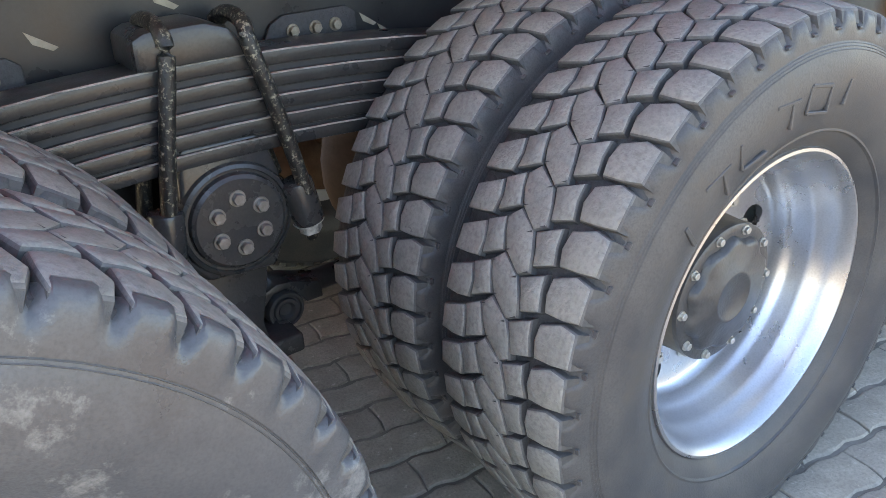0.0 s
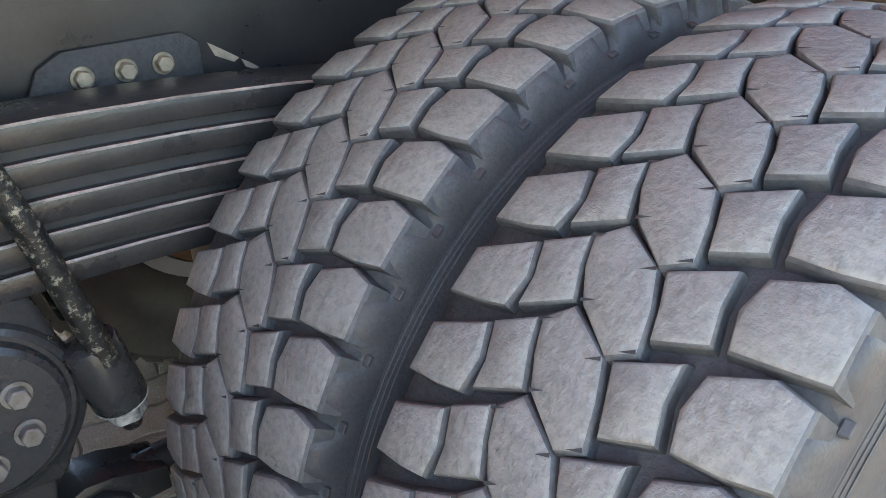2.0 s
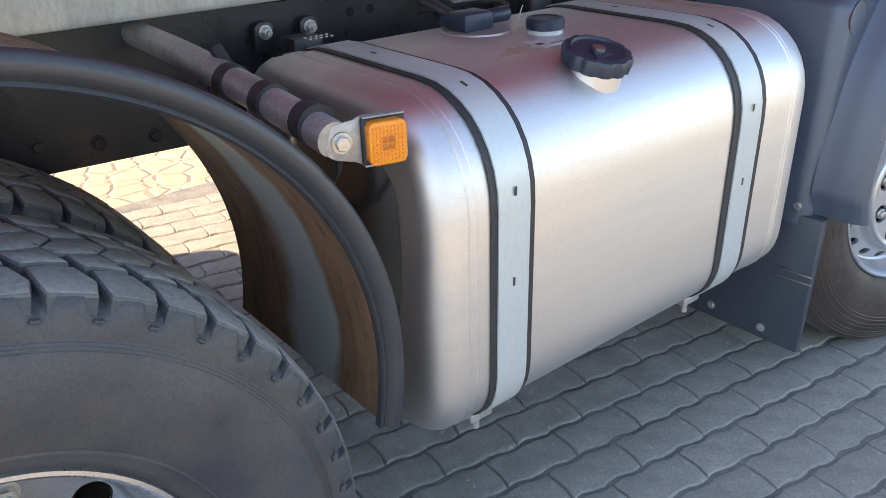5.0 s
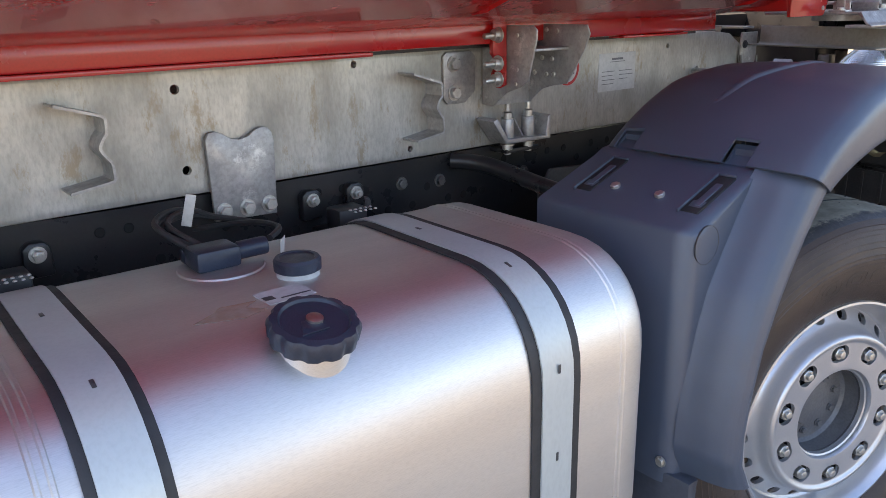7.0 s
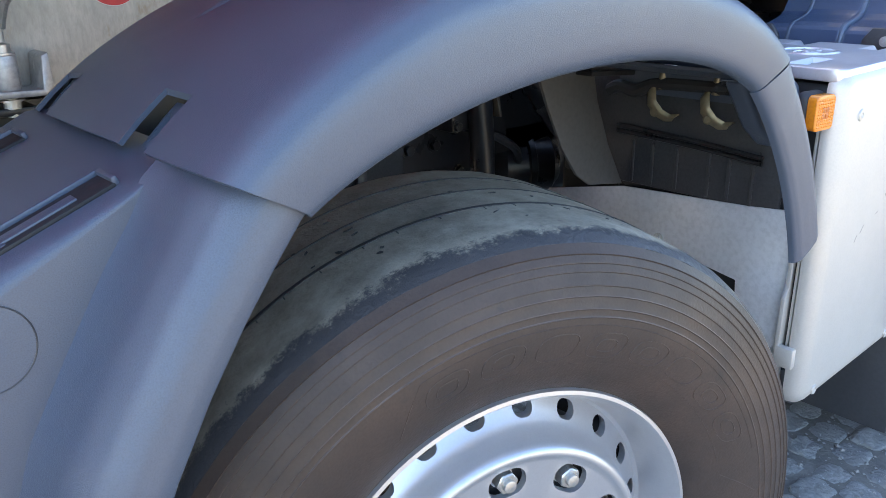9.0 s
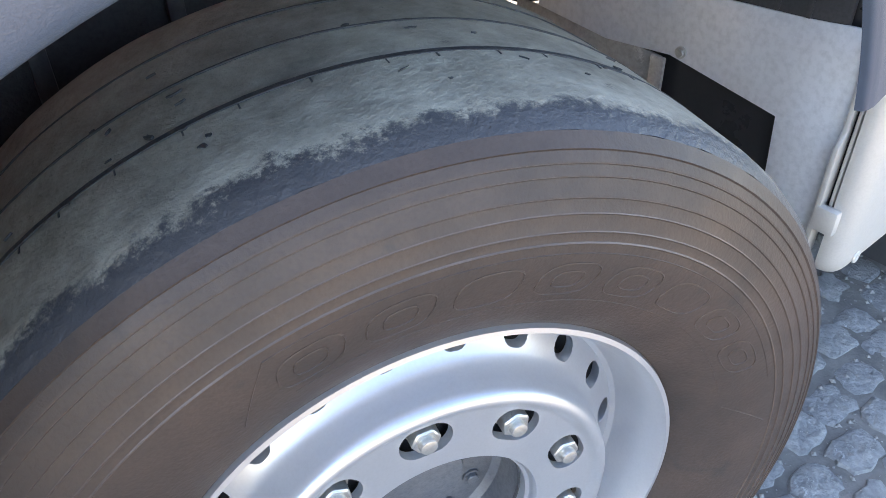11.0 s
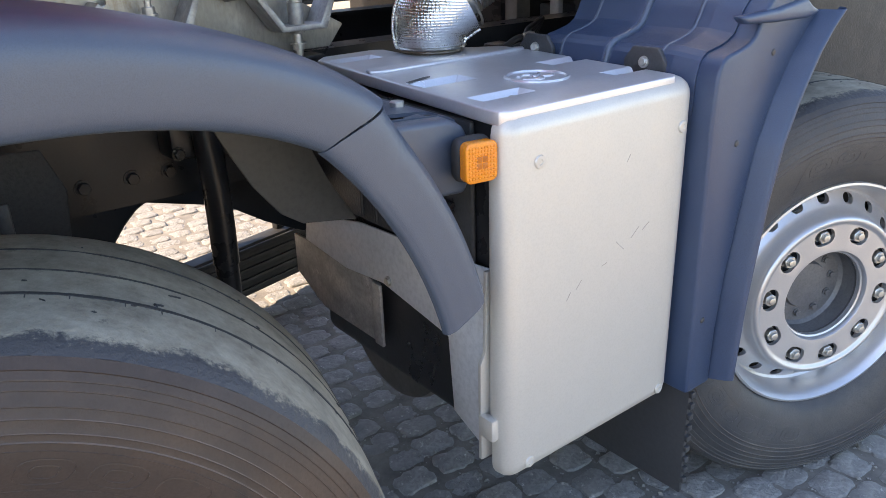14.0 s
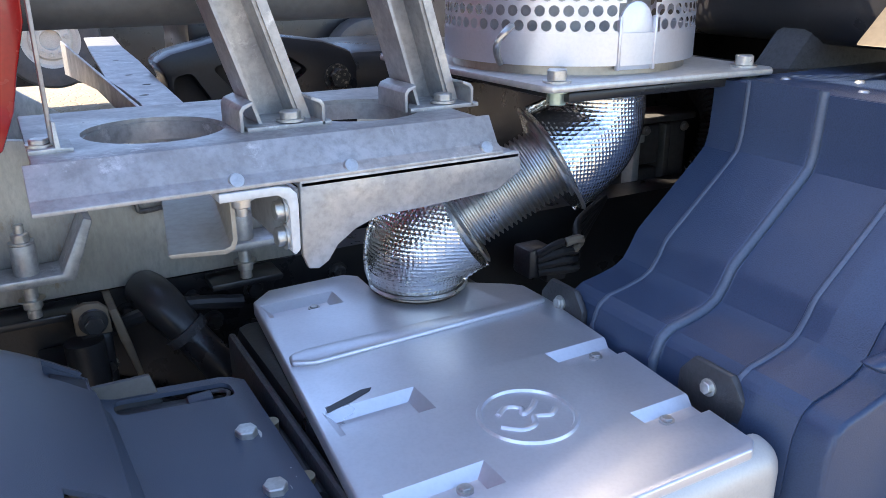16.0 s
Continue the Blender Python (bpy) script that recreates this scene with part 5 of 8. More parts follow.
for y in (0.104, 0.385):
    add_prism(knife, POCKET, "y", y - 0.028, y + 0.028, 0.0)
    add_prism(knife, FRONT_POCKET, "y", y - 0.028, y + 0.028, 0.0)
top = part("arch", cut(bm, knife), PLASTIC, fender, "", 50)


for y in (0.104, 0.385):
    bm = fresh()
    add_prism(bm, [(-0.389, 1.150), (-0.338, 1.160), (-0.338, 1.212), (-0.352, 1.201), (-0.389, 1.1665)], "y", y - 0.033, y + 0.033, 0.001)
    knife = fresh()
    add_prism(knife, POCKET, "y", y - 0.028, y + 0.028, 0.0)
    pocket_piece = part("clip_pocket", cut(bm, knife), PLASTIC, top, "sunk clip pocket in the fender", 30)
    # Pocket floors get a darker tone for the shade down inside.
    bm = fresh()
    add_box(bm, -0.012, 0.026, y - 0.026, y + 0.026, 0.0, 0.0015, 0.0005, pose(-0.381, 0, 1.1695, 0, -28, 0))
    pocket_dark = part("pocket_floor", bm, surface("pocket_shade", (0.035, 0.04, 0.052), (0.05, 0.054, 0.064), rough=0.5, bump=0.1), pocket_piece, "pocket floor with shade in its colour")
    bm = fresh()
    add_prism(bm, [(0.597, 1.160), (0.545, 1.170), (0.545, 1.214), (0.559, 1.205), (0.597, 1.178)], "y", y - 0.033, y + 0.033, 0.001)
    knife = fresh()
    add_prism(knife, FRONT_POCKET, "y", y - 0.028, y + 0.028, 0.0)
    pocket_piece = part("clip_pocket", cut(bm, knife), PLASTIC, top, "sunk clip pocket in the fender", 30)
    bm = fresh()
    add_box(bm, -0.028, 0.014, y - 0.026, y + 0.026, 0.0, 0.0015, 0.0005, pose(0.583, 0, 1.1845, 0, 27, 0))
    part("pocket_floor", bm, pocket_dark.data.materials[0], pocket_piece, "pocket floor with shade in its colour")
bm = fresh()


def crease(u, v):
    a = radians(115 - 30 * u)
    return arch_point(a, 0.238 + 0.024 * v - 0.062 * u, 0.1195 * tall(math.degrees(a)) + 0.0105 * max(0.0, math.sin(v * math.pi)) ** 0.45 * max(0.0, math.sin(u * math.pi)) ** 0.35 - 0.0005, rim(math.degrees(a)))


add_sheet(bm, crease, 16, 6, -0.003)
part("bead", bm, PLASTIC, top, "", 60)

LIP_EDGE = [(-0.288, 1.165), (-0.322, 1.131), (-0.352, 1.095), (-0.382, 1.056), (-0.419, 1.002), (-0.457, 0.937), (-0.495, 0.855), (-0.520, 0.763), (-0.532, 0.68), (-0.528, 0.62), (-0.49, 0.552)]
CREASE_EDGE = [(-0.376, 1.192), (-0.408, 1.165), (-0.428, 1.133), (-0.456, 1.095), (-0.498, 1.029), (-0.538, 0.962), (-0.565, 0.89), (-0.588, 0.79), (-0.600, 0.70), (-0.603, 0.64), (-0.58, 0.575)]
BLOCK = [(-0.613, 1.080), (-0.609, 1.088), (-0.602, 1.0925), (-0.425, 1.1595), (-0.398, 1.1735), (-0.375, 1.1765), (-0.335, 1.165), (-0.345, 1.13), (-0.47, 0.99), (-0.53, 0.76), (-0.53, 0.55), (-0.613, 0.55)]


def block_ring(y, d):
    ring = []
    for k, (x, z) in enumerate(BLOCK):
        if k in (0, 1, 2, 11):
            x += d
        if k in (0, 1, 2, 3):
            z -= 0.40 * d * (0.5 if k == 3 else 1.0)
        ring.append(bm.verts.new((x, y, z)))
    return ring


bm = fresh()
block_rings = [block_ring(y, d) for y, d in ((0.44, 0.0), (0.09, 0.0), (0.078, 0.002), (0.066, 0.007), (0.057, 0.014), (0.052, 0.022), (0.050, 0.032))]
for r0, r1 in zip(block_rings, block_rings[1:]):
    for k in range(len(r0)):
        bm.faces.new((r0[k], r0[(k + 1) % len(r0)], r1[(k + 1) % len(r0)], r1[k]))
bm.faces.new(block_rings[0])
bm.faces.new(block_rings[-1])
rear = part("rear_section", bm, PLASTIC, fender, "", 50)
bm = fresh()


def lip(u, v):
    k = u * (len(LIP_EDGE) - 1)
    i = min(int(k), len(LIP_EDGE) - 2)
    f = k - i
    a = [CREASE_EDGE[i][c] * (1 - f) + CREASE_EDGE[i + 1][c] * f for c in (0, 1)]
    b = [LIP_EDGE[i][c] * (1 - f) + LIP_EDGE[i + 1][c] * f for c in (0, 1)]
    w = interp(((0.0, -0.06), (0.12, 0.03), (0.25, 0.12), (0.4, 0.28), (0.55, 0.48), (0.85, 0.86), (1.0, 1.0)), v)
    y = interp(((0.0, 0.056), (0.12, 0.034), (0.25, -0.008), (0.4, -0.038), (0.55, -0.052), (0.75, -0.057), (0.92, -0.054), (1.0, -0.044)), v)
    return (a[0] * (1 - w) + b[0] * w, y, a[1] * (1 - w) + b[1] * w)


add_sheet(bm, lip, 40, 22, 0.006)
part("flared_lip", bm, PLASTIC, rear, "", 60)
bm = fresh()
add_lathe(bm, [(0.0373, -0.0003), (0.0380, -0.0008), (0.0387, -0.0003), (0.0387, 0.003), (0.0373, 0.003)], 56, pose(-0.556, 0.0500, 1.056), shut=True)
part("round_mark", bm, HUB_BLACK, rear, "round moulded mark")
# Near-black colour carries the shade inside the clip slots.
SLOT_SHADE = surface("slot_shade", (0.012, 0.012, 0.014), (0.03, 0.03, 0.03), rough=0.7, scale=30, bump=0.3)
for y in (0.098, 0.362):
    bm = fresh()
    tilt = pose(-0.485, 0, 1.1385, 0, -21, 0)
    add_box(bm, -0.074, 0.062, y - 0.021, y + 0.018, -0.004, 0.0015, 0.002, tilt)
    slot = part("clip_slot", bm, SLOT_SHADE, rear, "clip slot with shade in its colour", local=False)
    bm = fresh()
    add_box(bm, -0.052, 0.030, y - 0.012, y + 0.004, 0.0, 0.0035, 0.0015, tilt)
    add_box(bm, -0.070, -0.035, y - 0.017, y + 0.012, 0.0, 0.0045, 0.002, tilt @ pose(0, 0, 0, 0, -3, 0))
    part("clip", bm, PLASTIC, slot)
    bm = fresh()
    add_box(bm, -0.080, 0.066, y + 0.0175, y + 0.0225, -0.003, 0.006, 0.002, tilt)
    add_box(bm, 0.060, 0.066, y - 0.020, y + 0.020, -0.003, 0.006, 0.002, tilt)
    part("slot_rim", bm, PLASTIC, slot)
for y in (0.186, 0.298):
    bm = fresh()
    add_bolt(bm, (-0.521, y, 1.1195), (-0.36, 0, 0.93), 0.0098, 0.009)
    part("bolt", bm, BOLT, rear)
bm = fresh()
add_prism(bm, [(-0.609, 0.575), (-0.575, 0.575), (-0.580, 0.56), (-0.59, 0.195), (-0.597, 0.185), (-0.613, 0.19)], "y", 0.012, 0.42, 0.004)
flap = part("mud_flap", bm, surface("matt_black_flap", (0.042, 0.05, 0.068), (0.055, 0.062, 0.076), rough=0.45, scale=12, bump=0.2), fender, "matt black plastic mud flap")
for y, z in FLAP_BOLTS:
    bm = fresh()
    add_bolt(bm, (-0.614, y, z), (-1, 0, 0), 0.008, 0.006)
    part("bolt", bm, BOLT, flap)
for z in (0.42, 0.398):
    bm = fresh()
    add_box(bm, -0.6165, -0.612, 0.008, 0.105, z - 0.002, z + 0.002, 0.001)
    part("rib", bm, STEEL, flap)


def front_arch(u, v):
    y, dr = along_section(v * interp(((0.0, 1.0), (0.14, 1.0), (0.24, 0.56)), u))
    shrink = 0.83 - 0.02 * u
    a = radians(56.35 - 28.35 * u - (1 - u) ** 6 * 4.6 * dr * shrink / 0.098)
    return arch_point(a, y + 0.030 * interp(((-0.06, 1.0), (0.1, 1.0), (0.35, 0.0)), y) * (1 - 0.6 * u), dr * shrink - 0.002, 0.7725 - 0.0845 * u ** 1.1)


bm = fresh()
add_sheet(bm, front_arch, 24, 36, -0.005)
front = part("front_section", bm, PLASTIC, fender, "", 50)
bm = fresh()


def front_shelf(u, v):
    x = 0.565 + 0.225 * u
    y = 0.075 + 0.36 * v
    return (x, y, interp(((0.0, 1.150), (0.25, 1.133), (0.85, 1.122), (0.94, 1.112), (1.0, 1.06)), u))


add_sheet(bm, front_shelf, 16, 4, -0.006)
add_prism(bm, [(0.56, 1.140), (0.74, 1.130), (0.768, 1.116), (0.784, 1.085), (0.788, 1.04), (0.770, 1.005), (0.70, 1.01), (0.64, 1.05)], "y", 0.036, 0.075, 0.010, seg=3)
knife = fresh()
for y0 in (0.095, 0.40):
    add_box(knife, -0.080, 0.060, y0 - 0.019, y0 + 0.019, -0.05, 0.05, 0.012, pose(0.697, 0, 1.128, 0, 4.7, 0), 3)
shelf = part("shelf", cut(bm, knife), PLASTIC, front)
for x, y in ((0.742, 0.286), (0.739, 0.172)):
    bm = fresh()
    add_bolt(bm, (x, y, 1.124), (0, 0, 1), 0.0115, 0.012)
    part("bolt", bm, BOLT, shelf)
bm = fresh()
rng = random.Random(12)
for k in range(14):
    sx, sy = 0.759 + rng.gauss(0, 0.004), 0.206 + rng.gauss(0, 0.011)
    r0 = rng.uniform(0.0008, 0.0026)
    add_prism(bm, [(sx + r0 * rng.uniform(0.5, 1.2) * math.cos(q * math.tau / 6), sy + r0 * rng.uniform(0.5, 1.2) * math.sin(q * math.tau / 6)) for q in range(6)], "z", 1.118, 1.1243 - 0.08 * (sx - 0.755))
tagged(part("paint_fleck", bm, WHITE, shelf, "white flecks of paint"), kind="stuff")
for y0 in (0.095, 0.40):
    slope = pose(0.697, 0, 1.128, 0, 4.7, 0)
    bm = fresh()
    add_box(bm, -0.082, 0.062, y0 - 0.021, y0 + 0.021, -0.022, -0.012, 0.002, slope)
    sl = part("clip_slot", bm, SLOT_SHADE, shelf, "clip slot with shade in its colour")
    bm = fresh()
    add_box(bm, -0.076, 0.02, y0 - 0.013, y0 + 0.013, -0.012, -0.004, 0.002, slope)
    part("clip", bm, HUB_BLACK, sl)
    bm = fresh()
    add_box(bm, 0.004, 0.034, y0 - 0.010, y0 + 0.010, -0.008, 0.0, 0.003, slope @ pose(0, 0, 0, 0, -8, 0))
    part("clip_tongue", bm, PLASTIC, sl)
    bm = fresh()
    add_tube(bm, [slope @ Vector(p) for p in ((0.020, y0 - 0.016, -0.006), (0.044, y0 - 0.015, -0.003), (0.055, y0, -0.001), (0.044, y0 + 0.015, -0.003), (0.020, y0 + 0.016, -0.006))], 0.003, 8, 5)
    part("clip_loop", bm, HUB_BLACK, sl)
bm = fresh()
add_prism(bm, [(0.49, 1.16), (0.535, 1.06), (0.585, 0.965), (0.635, 0.90), (0.68, 0.87), (0.80, 0.85), (0.74, 0.95), (0.695, 1.05), (0.665, 1.16)], "y", 0.424, 0.432, 0.002)
part("inner_panel", bm, surface("grey_inner_plastic", (0.085, 0.083, 0.080), (0.12, 0.115, 0.108), rough=0.5, scale=6, bump=0.1), fender, "black inner panel of the fender")
bm = fresh()
add_prism(bm, [(-0.44, 0.38), (-0.44, 1.05), (-0.40, 1.10), (0.28, 1.06), (0.31, 0.98), (0.28, 0.70), (0.10, 0.38)], "y", 0.600, 0.610, 0.004)
splash = part("splash_panel", bm, GROOVE, fender, "black splash panel behind the wheel")
for x in (-0.30, -0.12, 0.06, 0.2):
    bm = fresh()
    add_box(bm, x - 0.012, x + 0.012, 0.592, 0.602, 0.62, 0.98, 0.004)
    part("rib", bm, HUB_BLACK, splash)
bm = fresh()
add_box(bm, -0.43, -0.35, 0.43, 0.605, 1.02, 1.045, 0.004)
part("stay", bm, HUB_BLACK, splash)
# black rear wall of the engine space seen under the fender
cover_wall = thing("ribbed_cover", "black ribbed plastic cover behind the fender", "cover", (0.81, 0.25, 0.86))
bm = fresh()
add_box(bm, 0.800, 0.812, 0.060, 0.595, 0.855, 1.112, 0.006)
part("panel", bm, HUB_BLACK, cover_wall)
for y in (0.40, 0.35, 0.29, 0.215, 0.17, 0.12):
    bm = fresh()
    add_box(bm, 0.796, 0.801, y - 0.004, y + 0.004, 0.862, 0.955, 0.002)
    part("rib", bm, HUB_BLACK, cover_wall)
for z in (0.963, 0.975):
    bm = fresh()
    add_tube(bm, [(0.792, 0.44, z + 0.008), (0.792, 0.25, z), (0.792, 0.10, z - 0.012)], 0.005, 8, 4)
    part("pipe", bm, CHASSIS, cover_wall, "thin black pipe")
bm = fresh()
add_tube(bm, [(0.785, 0.46, 1.06), (0.78, 0.43, 1.072), (0.782, 0.39, 1.065), (0.785, 0.33, 1.085), (0.785, 0.18, 1.09)], 0.014, 10)
part("hose", bm, RUBBER, cover_wall, "black hose along the cover")
BRASSY = surface("brassy_zinc", (0.34, 0.29, 0.19), (0.13, 0.115, 0.085), rough=0.42, metal=0.6, scale=50, bump=0.1)
for y in (0.330, 0.207):
    s = thing("pipe_clip", "brass-coloured pipe clip on the black cover", "clip", (0.80, y, 1.06), group="pipe clips")
    bm = fresh()
    run = [(0.790, y + 0.010, 1.092), (0.776, y + 0.016, 1.070), (0.770, y + 0.010, 1.046), (0.774, y - 0.004, 1.028), (0.780, y - 0.022, 1.018), (0.782, y - 0.040, 1.020)]

    def strip(u, v, run=run):
        k = u * (len(run) - 1)
        i = min(int(k), len(run) - 2)
        f = k - i
        p = [run[i][c] * (1 - f) + run[i + 1][c] * f for c in range(3)]
        return (p[0] - 0.004 * math.sin(v * math.pi), p[1] + 0.016 * (v - 0.5), p[2] - 0.012 * (v - 0.5))
    add_sheet(bm, strip, 20, 4, 0.004)
    clamp = part("clamp", bm, BRASSY, s)
    bm = fresh()
    add_rod(bm, (0.783, y, 1.075), (0.783, y - 0.004, 1.112), 0.0085, 12)
    part("stud", bm, BRASSY, s)
    bm = fresh()
    add_bolt(bm, (0.772, y + 0.004, 1.028), (-1, -0.2, 0), 0.007, 0.006)
    part("bolt", bm, BRASSY, s)


def marker_lamp(x, y, z, label, back=0.02, turn=0.0):
    place = pose(x, y, z, 0, 0, turn)
    lamp = thing("marker_lamp", label, "lamp", (0, 0, 0), group="side marker lamps")
    lamp.matrix_basis = place
    bm = fresh()
    add_box(bm, -0.0325, 0.0325, 0.0, back, -0.0355, 0.0355, 0.016 if back > 0.03 else 0.0055, None, 4)
    part("base", bm, RUBBER, lamp, "black rubber base", local=True)
    bm = fresh()
    add_prism(bm, [(math.copysign(0.0285 - 0.011, c) + 0.011 * math.cos(radians(a)), math.copysign(0.0315 - 0.011, d) + 0.011 * math.sin(radians(a))) for c, d, q in ((1, 1, 0), (-1, 1, 90), (-1, -1, 180), (1, -1, 270)) for a in range(q, q + 91, 18)], "y", -0.016, 0.004, 0.003, seg=3)
    lens = part("lens", bm, ORANGE, lamp, "amber lens", 50, local=True)
    bm = fresh()
    for i in range(9):
        for j in range(9):
            if max(abs(i - 4), abs(j - 4)) > 1:
                add_lathe(bm, [(0.0, -0.0022), (0.0018, -0.0014), (0.0026, 0.0)], 6, pose((i - 4) * 0.0054, -0.016, (j - 4) * 0.0058))
    tagged(part("lens_texture", bm, ORANGE, lens, "small reflector cells", local=True), kind="stuff")
    bm = fresh()
    for i in (-1, 1):
        for j in (-1, 1):
            add_box(bm, i * 0.005 - 0.0045, i * 0.005 + 0.0045, -0.0168, -0.015, j * 0.005 - 0.0045, j * 0.005 + 0.0045, 0.001)
    part("led_window", bm, surface("dark_amber", (0.5, 0.13, 0.01), rough=0.3, scale=60, bump=0.1), lens, local=True)
    return lamp


marker_lamp(0.758, -0.004, 1.071, "amber square side marker lamp beside the silver box", 0.032, -8)

# ---- rear mudguard, its lamp and tube ----
def guard_material():
    mat = surface("rusty_guard", (0.27, 0.155, 0.088), (0.15, 0.098, 0.066), rough=0.6, metal=0.1, scale=14, fine=110, bump=0.35, mix=1.0, stretch=(1, 2.2, 0.5), spots=(0.10, 0.062, 0.042), spot_scale=22, spot_size=0.40, grit=0.6)
    nt = mat.node_tree
    N, L = nt.nodes, nt.links
    bsdf = N["Principled BSDF"]
    co = N.new("ShaderNodeTexCoord")
    sep = N.new("ShaderNodeSeparateXYZ")
    L.new(co.outputs["Object"], sep.inputs[0])
    nz = N.new("ShaderNodeTexNoise")
    nz.inputs["Scale"].default_value, nz.inputs["Detail"].default_value = 5, 8
    L.new(co.outputs["Object"], nz.inputs["Vector"])
    add = N.new("ShaderNodeMath")
    add.operation = "MULTIPLY_ADD"
    L.new(nz.outputs["Fac"], add.inputs[0])
    add.inputs[1].default_value = 0.16
    L.new(sep.outputs["Y"], add.inputs[2])
    ramp = N.new("ShaderNodeValToRGB")
    ramp.color_ramp.elements[0].position, ramp.color_ramp.elements[0].color = 0.325, (0, 0, 0, 1)
    ramp.color_ramp.elements[1].position, ramp.color_ramp.elements[1].color = 0.350, (1, 1, 1, 1)
    e = ramp.color_ramp.elements.new(0.455)
    e.color = (1, 1, 1, 1)
    e = ramp.color_ramp.elements.new(0.51)
    e.color = (0, 0, 0, 1)
    L.new(add.outputs[0], ramp.inputs[0])
    mix = N.new("ShaderNodeMix")
    mix.data_type = "RGBA"
    old = bsdf.inputs["Base Color"].links[0].from_socket
    L.new(ramp.outputs[0], mix.inputs[0])
    L.new(old, mix.inputs[6])
    mix.inputs[7].default_value = (0.36, 0.37, 0.345, 1)
    L.new(mix.outputs[2], bsdf.inputs["Base Color"])
    return mat


guard = thing("rear_mudguard", "curved mudguard with a rusty brown inside and rolled dark edge", "mudguard", (-1.95, 0.3, 0.6))
GX, GZ = -2.405, 0.690
bm = fresh()


def guard_sheet(u, v):
    a = radians(-12 + 92 * u)
    return (GX + 0.538 * math.cos(a), 0.115 + 0.485 * v, GZ + 0.538 * math.sin(a))


add_sheet(bm, guard_sheet, 40, 8, 0.004)
part("shell", bm, guard_material(), guard, "rusty brown steel inside with a blue-grey band", 50)
bm = fresh()
prof = [(0.530, 0.119), (0.530, 0.108), (0.534, 0.104), (0.539, 0.107), (0.545, 0.099), (0.555, 0.095), (0.566, 0.098), (0.572, 0.107), (0.570, 0.117), (0.551, 0.122)]
m = Matrix.Translation((GX, 0, GZ))
add_lathe(bm, prof, 60, m, radians(-13), radians(82), shut=True)
part("rolled_edge", bm, surface("dark_edge_rubber", (0.034, 0.036, 0.042), (0.055, 0.055, 0.058), rough=0.4, scale=12, fine=200, bump=0.15), guard, "dark grey rolled rubber edge", 50)
bm = fresh()
add_lathe(bm, [(0.5365, 0.250), (0.5345, 0.256), (0.5365, 0.262)], 50, m, radians(-11), radians(79))
part("pressed_rib", bm, RUST, guard)
bm = fresh()
add_lathe(bm, [(0.5365, 0.585), (0.5335, 0.592), (0.5365, 0.599)], 50, m, radians(-11), radians(79))
part("pressed_rib", bm, RUST, guard)

tube = thing("mudguard_tube", "grey galvanised tube with a bolted lamp plate", "tube", (-1.91, 0.5, 1.05))
bm = fresh()
add_tube(bm, [(-1.908, 0.137, 1.060), (-1.908, 0.30, 1.076), (-1.91, 0.60, 1.10), (-1.91, 0.89, 1.11)], 0.026, 18, 4)
part("pipe", bm, GALV, tube)
for y in (0.18, 0.30, 0.42):
    bm = fresh()
    add_tube(bm, [(-1.908, y, 1.066 + (y - 0.1) * 0.055), (-1.908, y + 0.028, 1.068 + (y - 0.1) * 0.055)], 0.031, 18, 1)
    part("hose_clamp", bm, RUBBER, tube)
bm = fresh()
add_prism(bm, [(-0.034 + 0.027 * math.cos(radians(a)), 0.002 + 0.027 * math.sin(radians(a))) for a in range(95, 266, 17)] + [(-0.016, -0.030), (-0.004, -0.036), (0.056, -0.036), (0.056, 0.036), (-0.004, 0.036), (-0.016, 0.031)], "y", 0.0, 0.004, 0.001)
for z in (-0.0362, 0.0338):
    add_box(bm, -0.006, 0.056, -0.013, 0.0035, z, z + 0.0026, 0.001)
bm.transform(pose(-1.866, 0.124, 1.053, 0, 0, -14))
plate = part("lamp_plate", bm, GALV, tube, "galvanised lamp plate with folded edges")
bm = fresh()
add_bolt(bm, (-1.900, 0.131, 1.055), (-0.24, -0.97, 0), 0.010, 0.009)
part("bolt", bm, BOLT, plate)
marker_lamp(-1.844, 0.108, 1.052, "amber square side marker lamp at the end of the tank", 0.012, -14)
bm = fresh()
add_tube(bm, [(-1.90, 0.50, 1.13), (-1.875, 0.42, 1.03), (-1.845, 0.34, 0.93), (-1.825, 0.36, 0.84), (-1.825, 0.48, 0.80)], 0.012, 10)
add_tube(bm, [(-1.895, 0.155, 1.05), (-1.88, 0.18, 1.0), (-1.86, 0.24, 0.95), (-1.83, 0.32, 0.86)], 0.007, 8)
solo("cable_loop", bm, RUBBER, "black rubber cables hanging behind the tank", "cable")

# ---- bogie spring between the drive axles ----
CX = -3.167
spring = thing("leaf_spring", "black leaf spring pack clamped by two U-bolts", "leaf spring", (CX, 0.79, 0.8))
# Pale metal colour for worn leaf edges, with their highlight painted in.
WORN_GLINT = surface("worn_spring_glint", (0.55, 0.52, 0.48), (0.2, 0.185, 0.165), rough=0.35, metal=0.4, scale=30, fine=120, bump=0.3, mix=1.0)


def leaf_top(k, x):
    return (0.9715, 0.932, 0.891, 0.8545, 0.820)[k] - 0.13 * (x + 3.19) ** 2


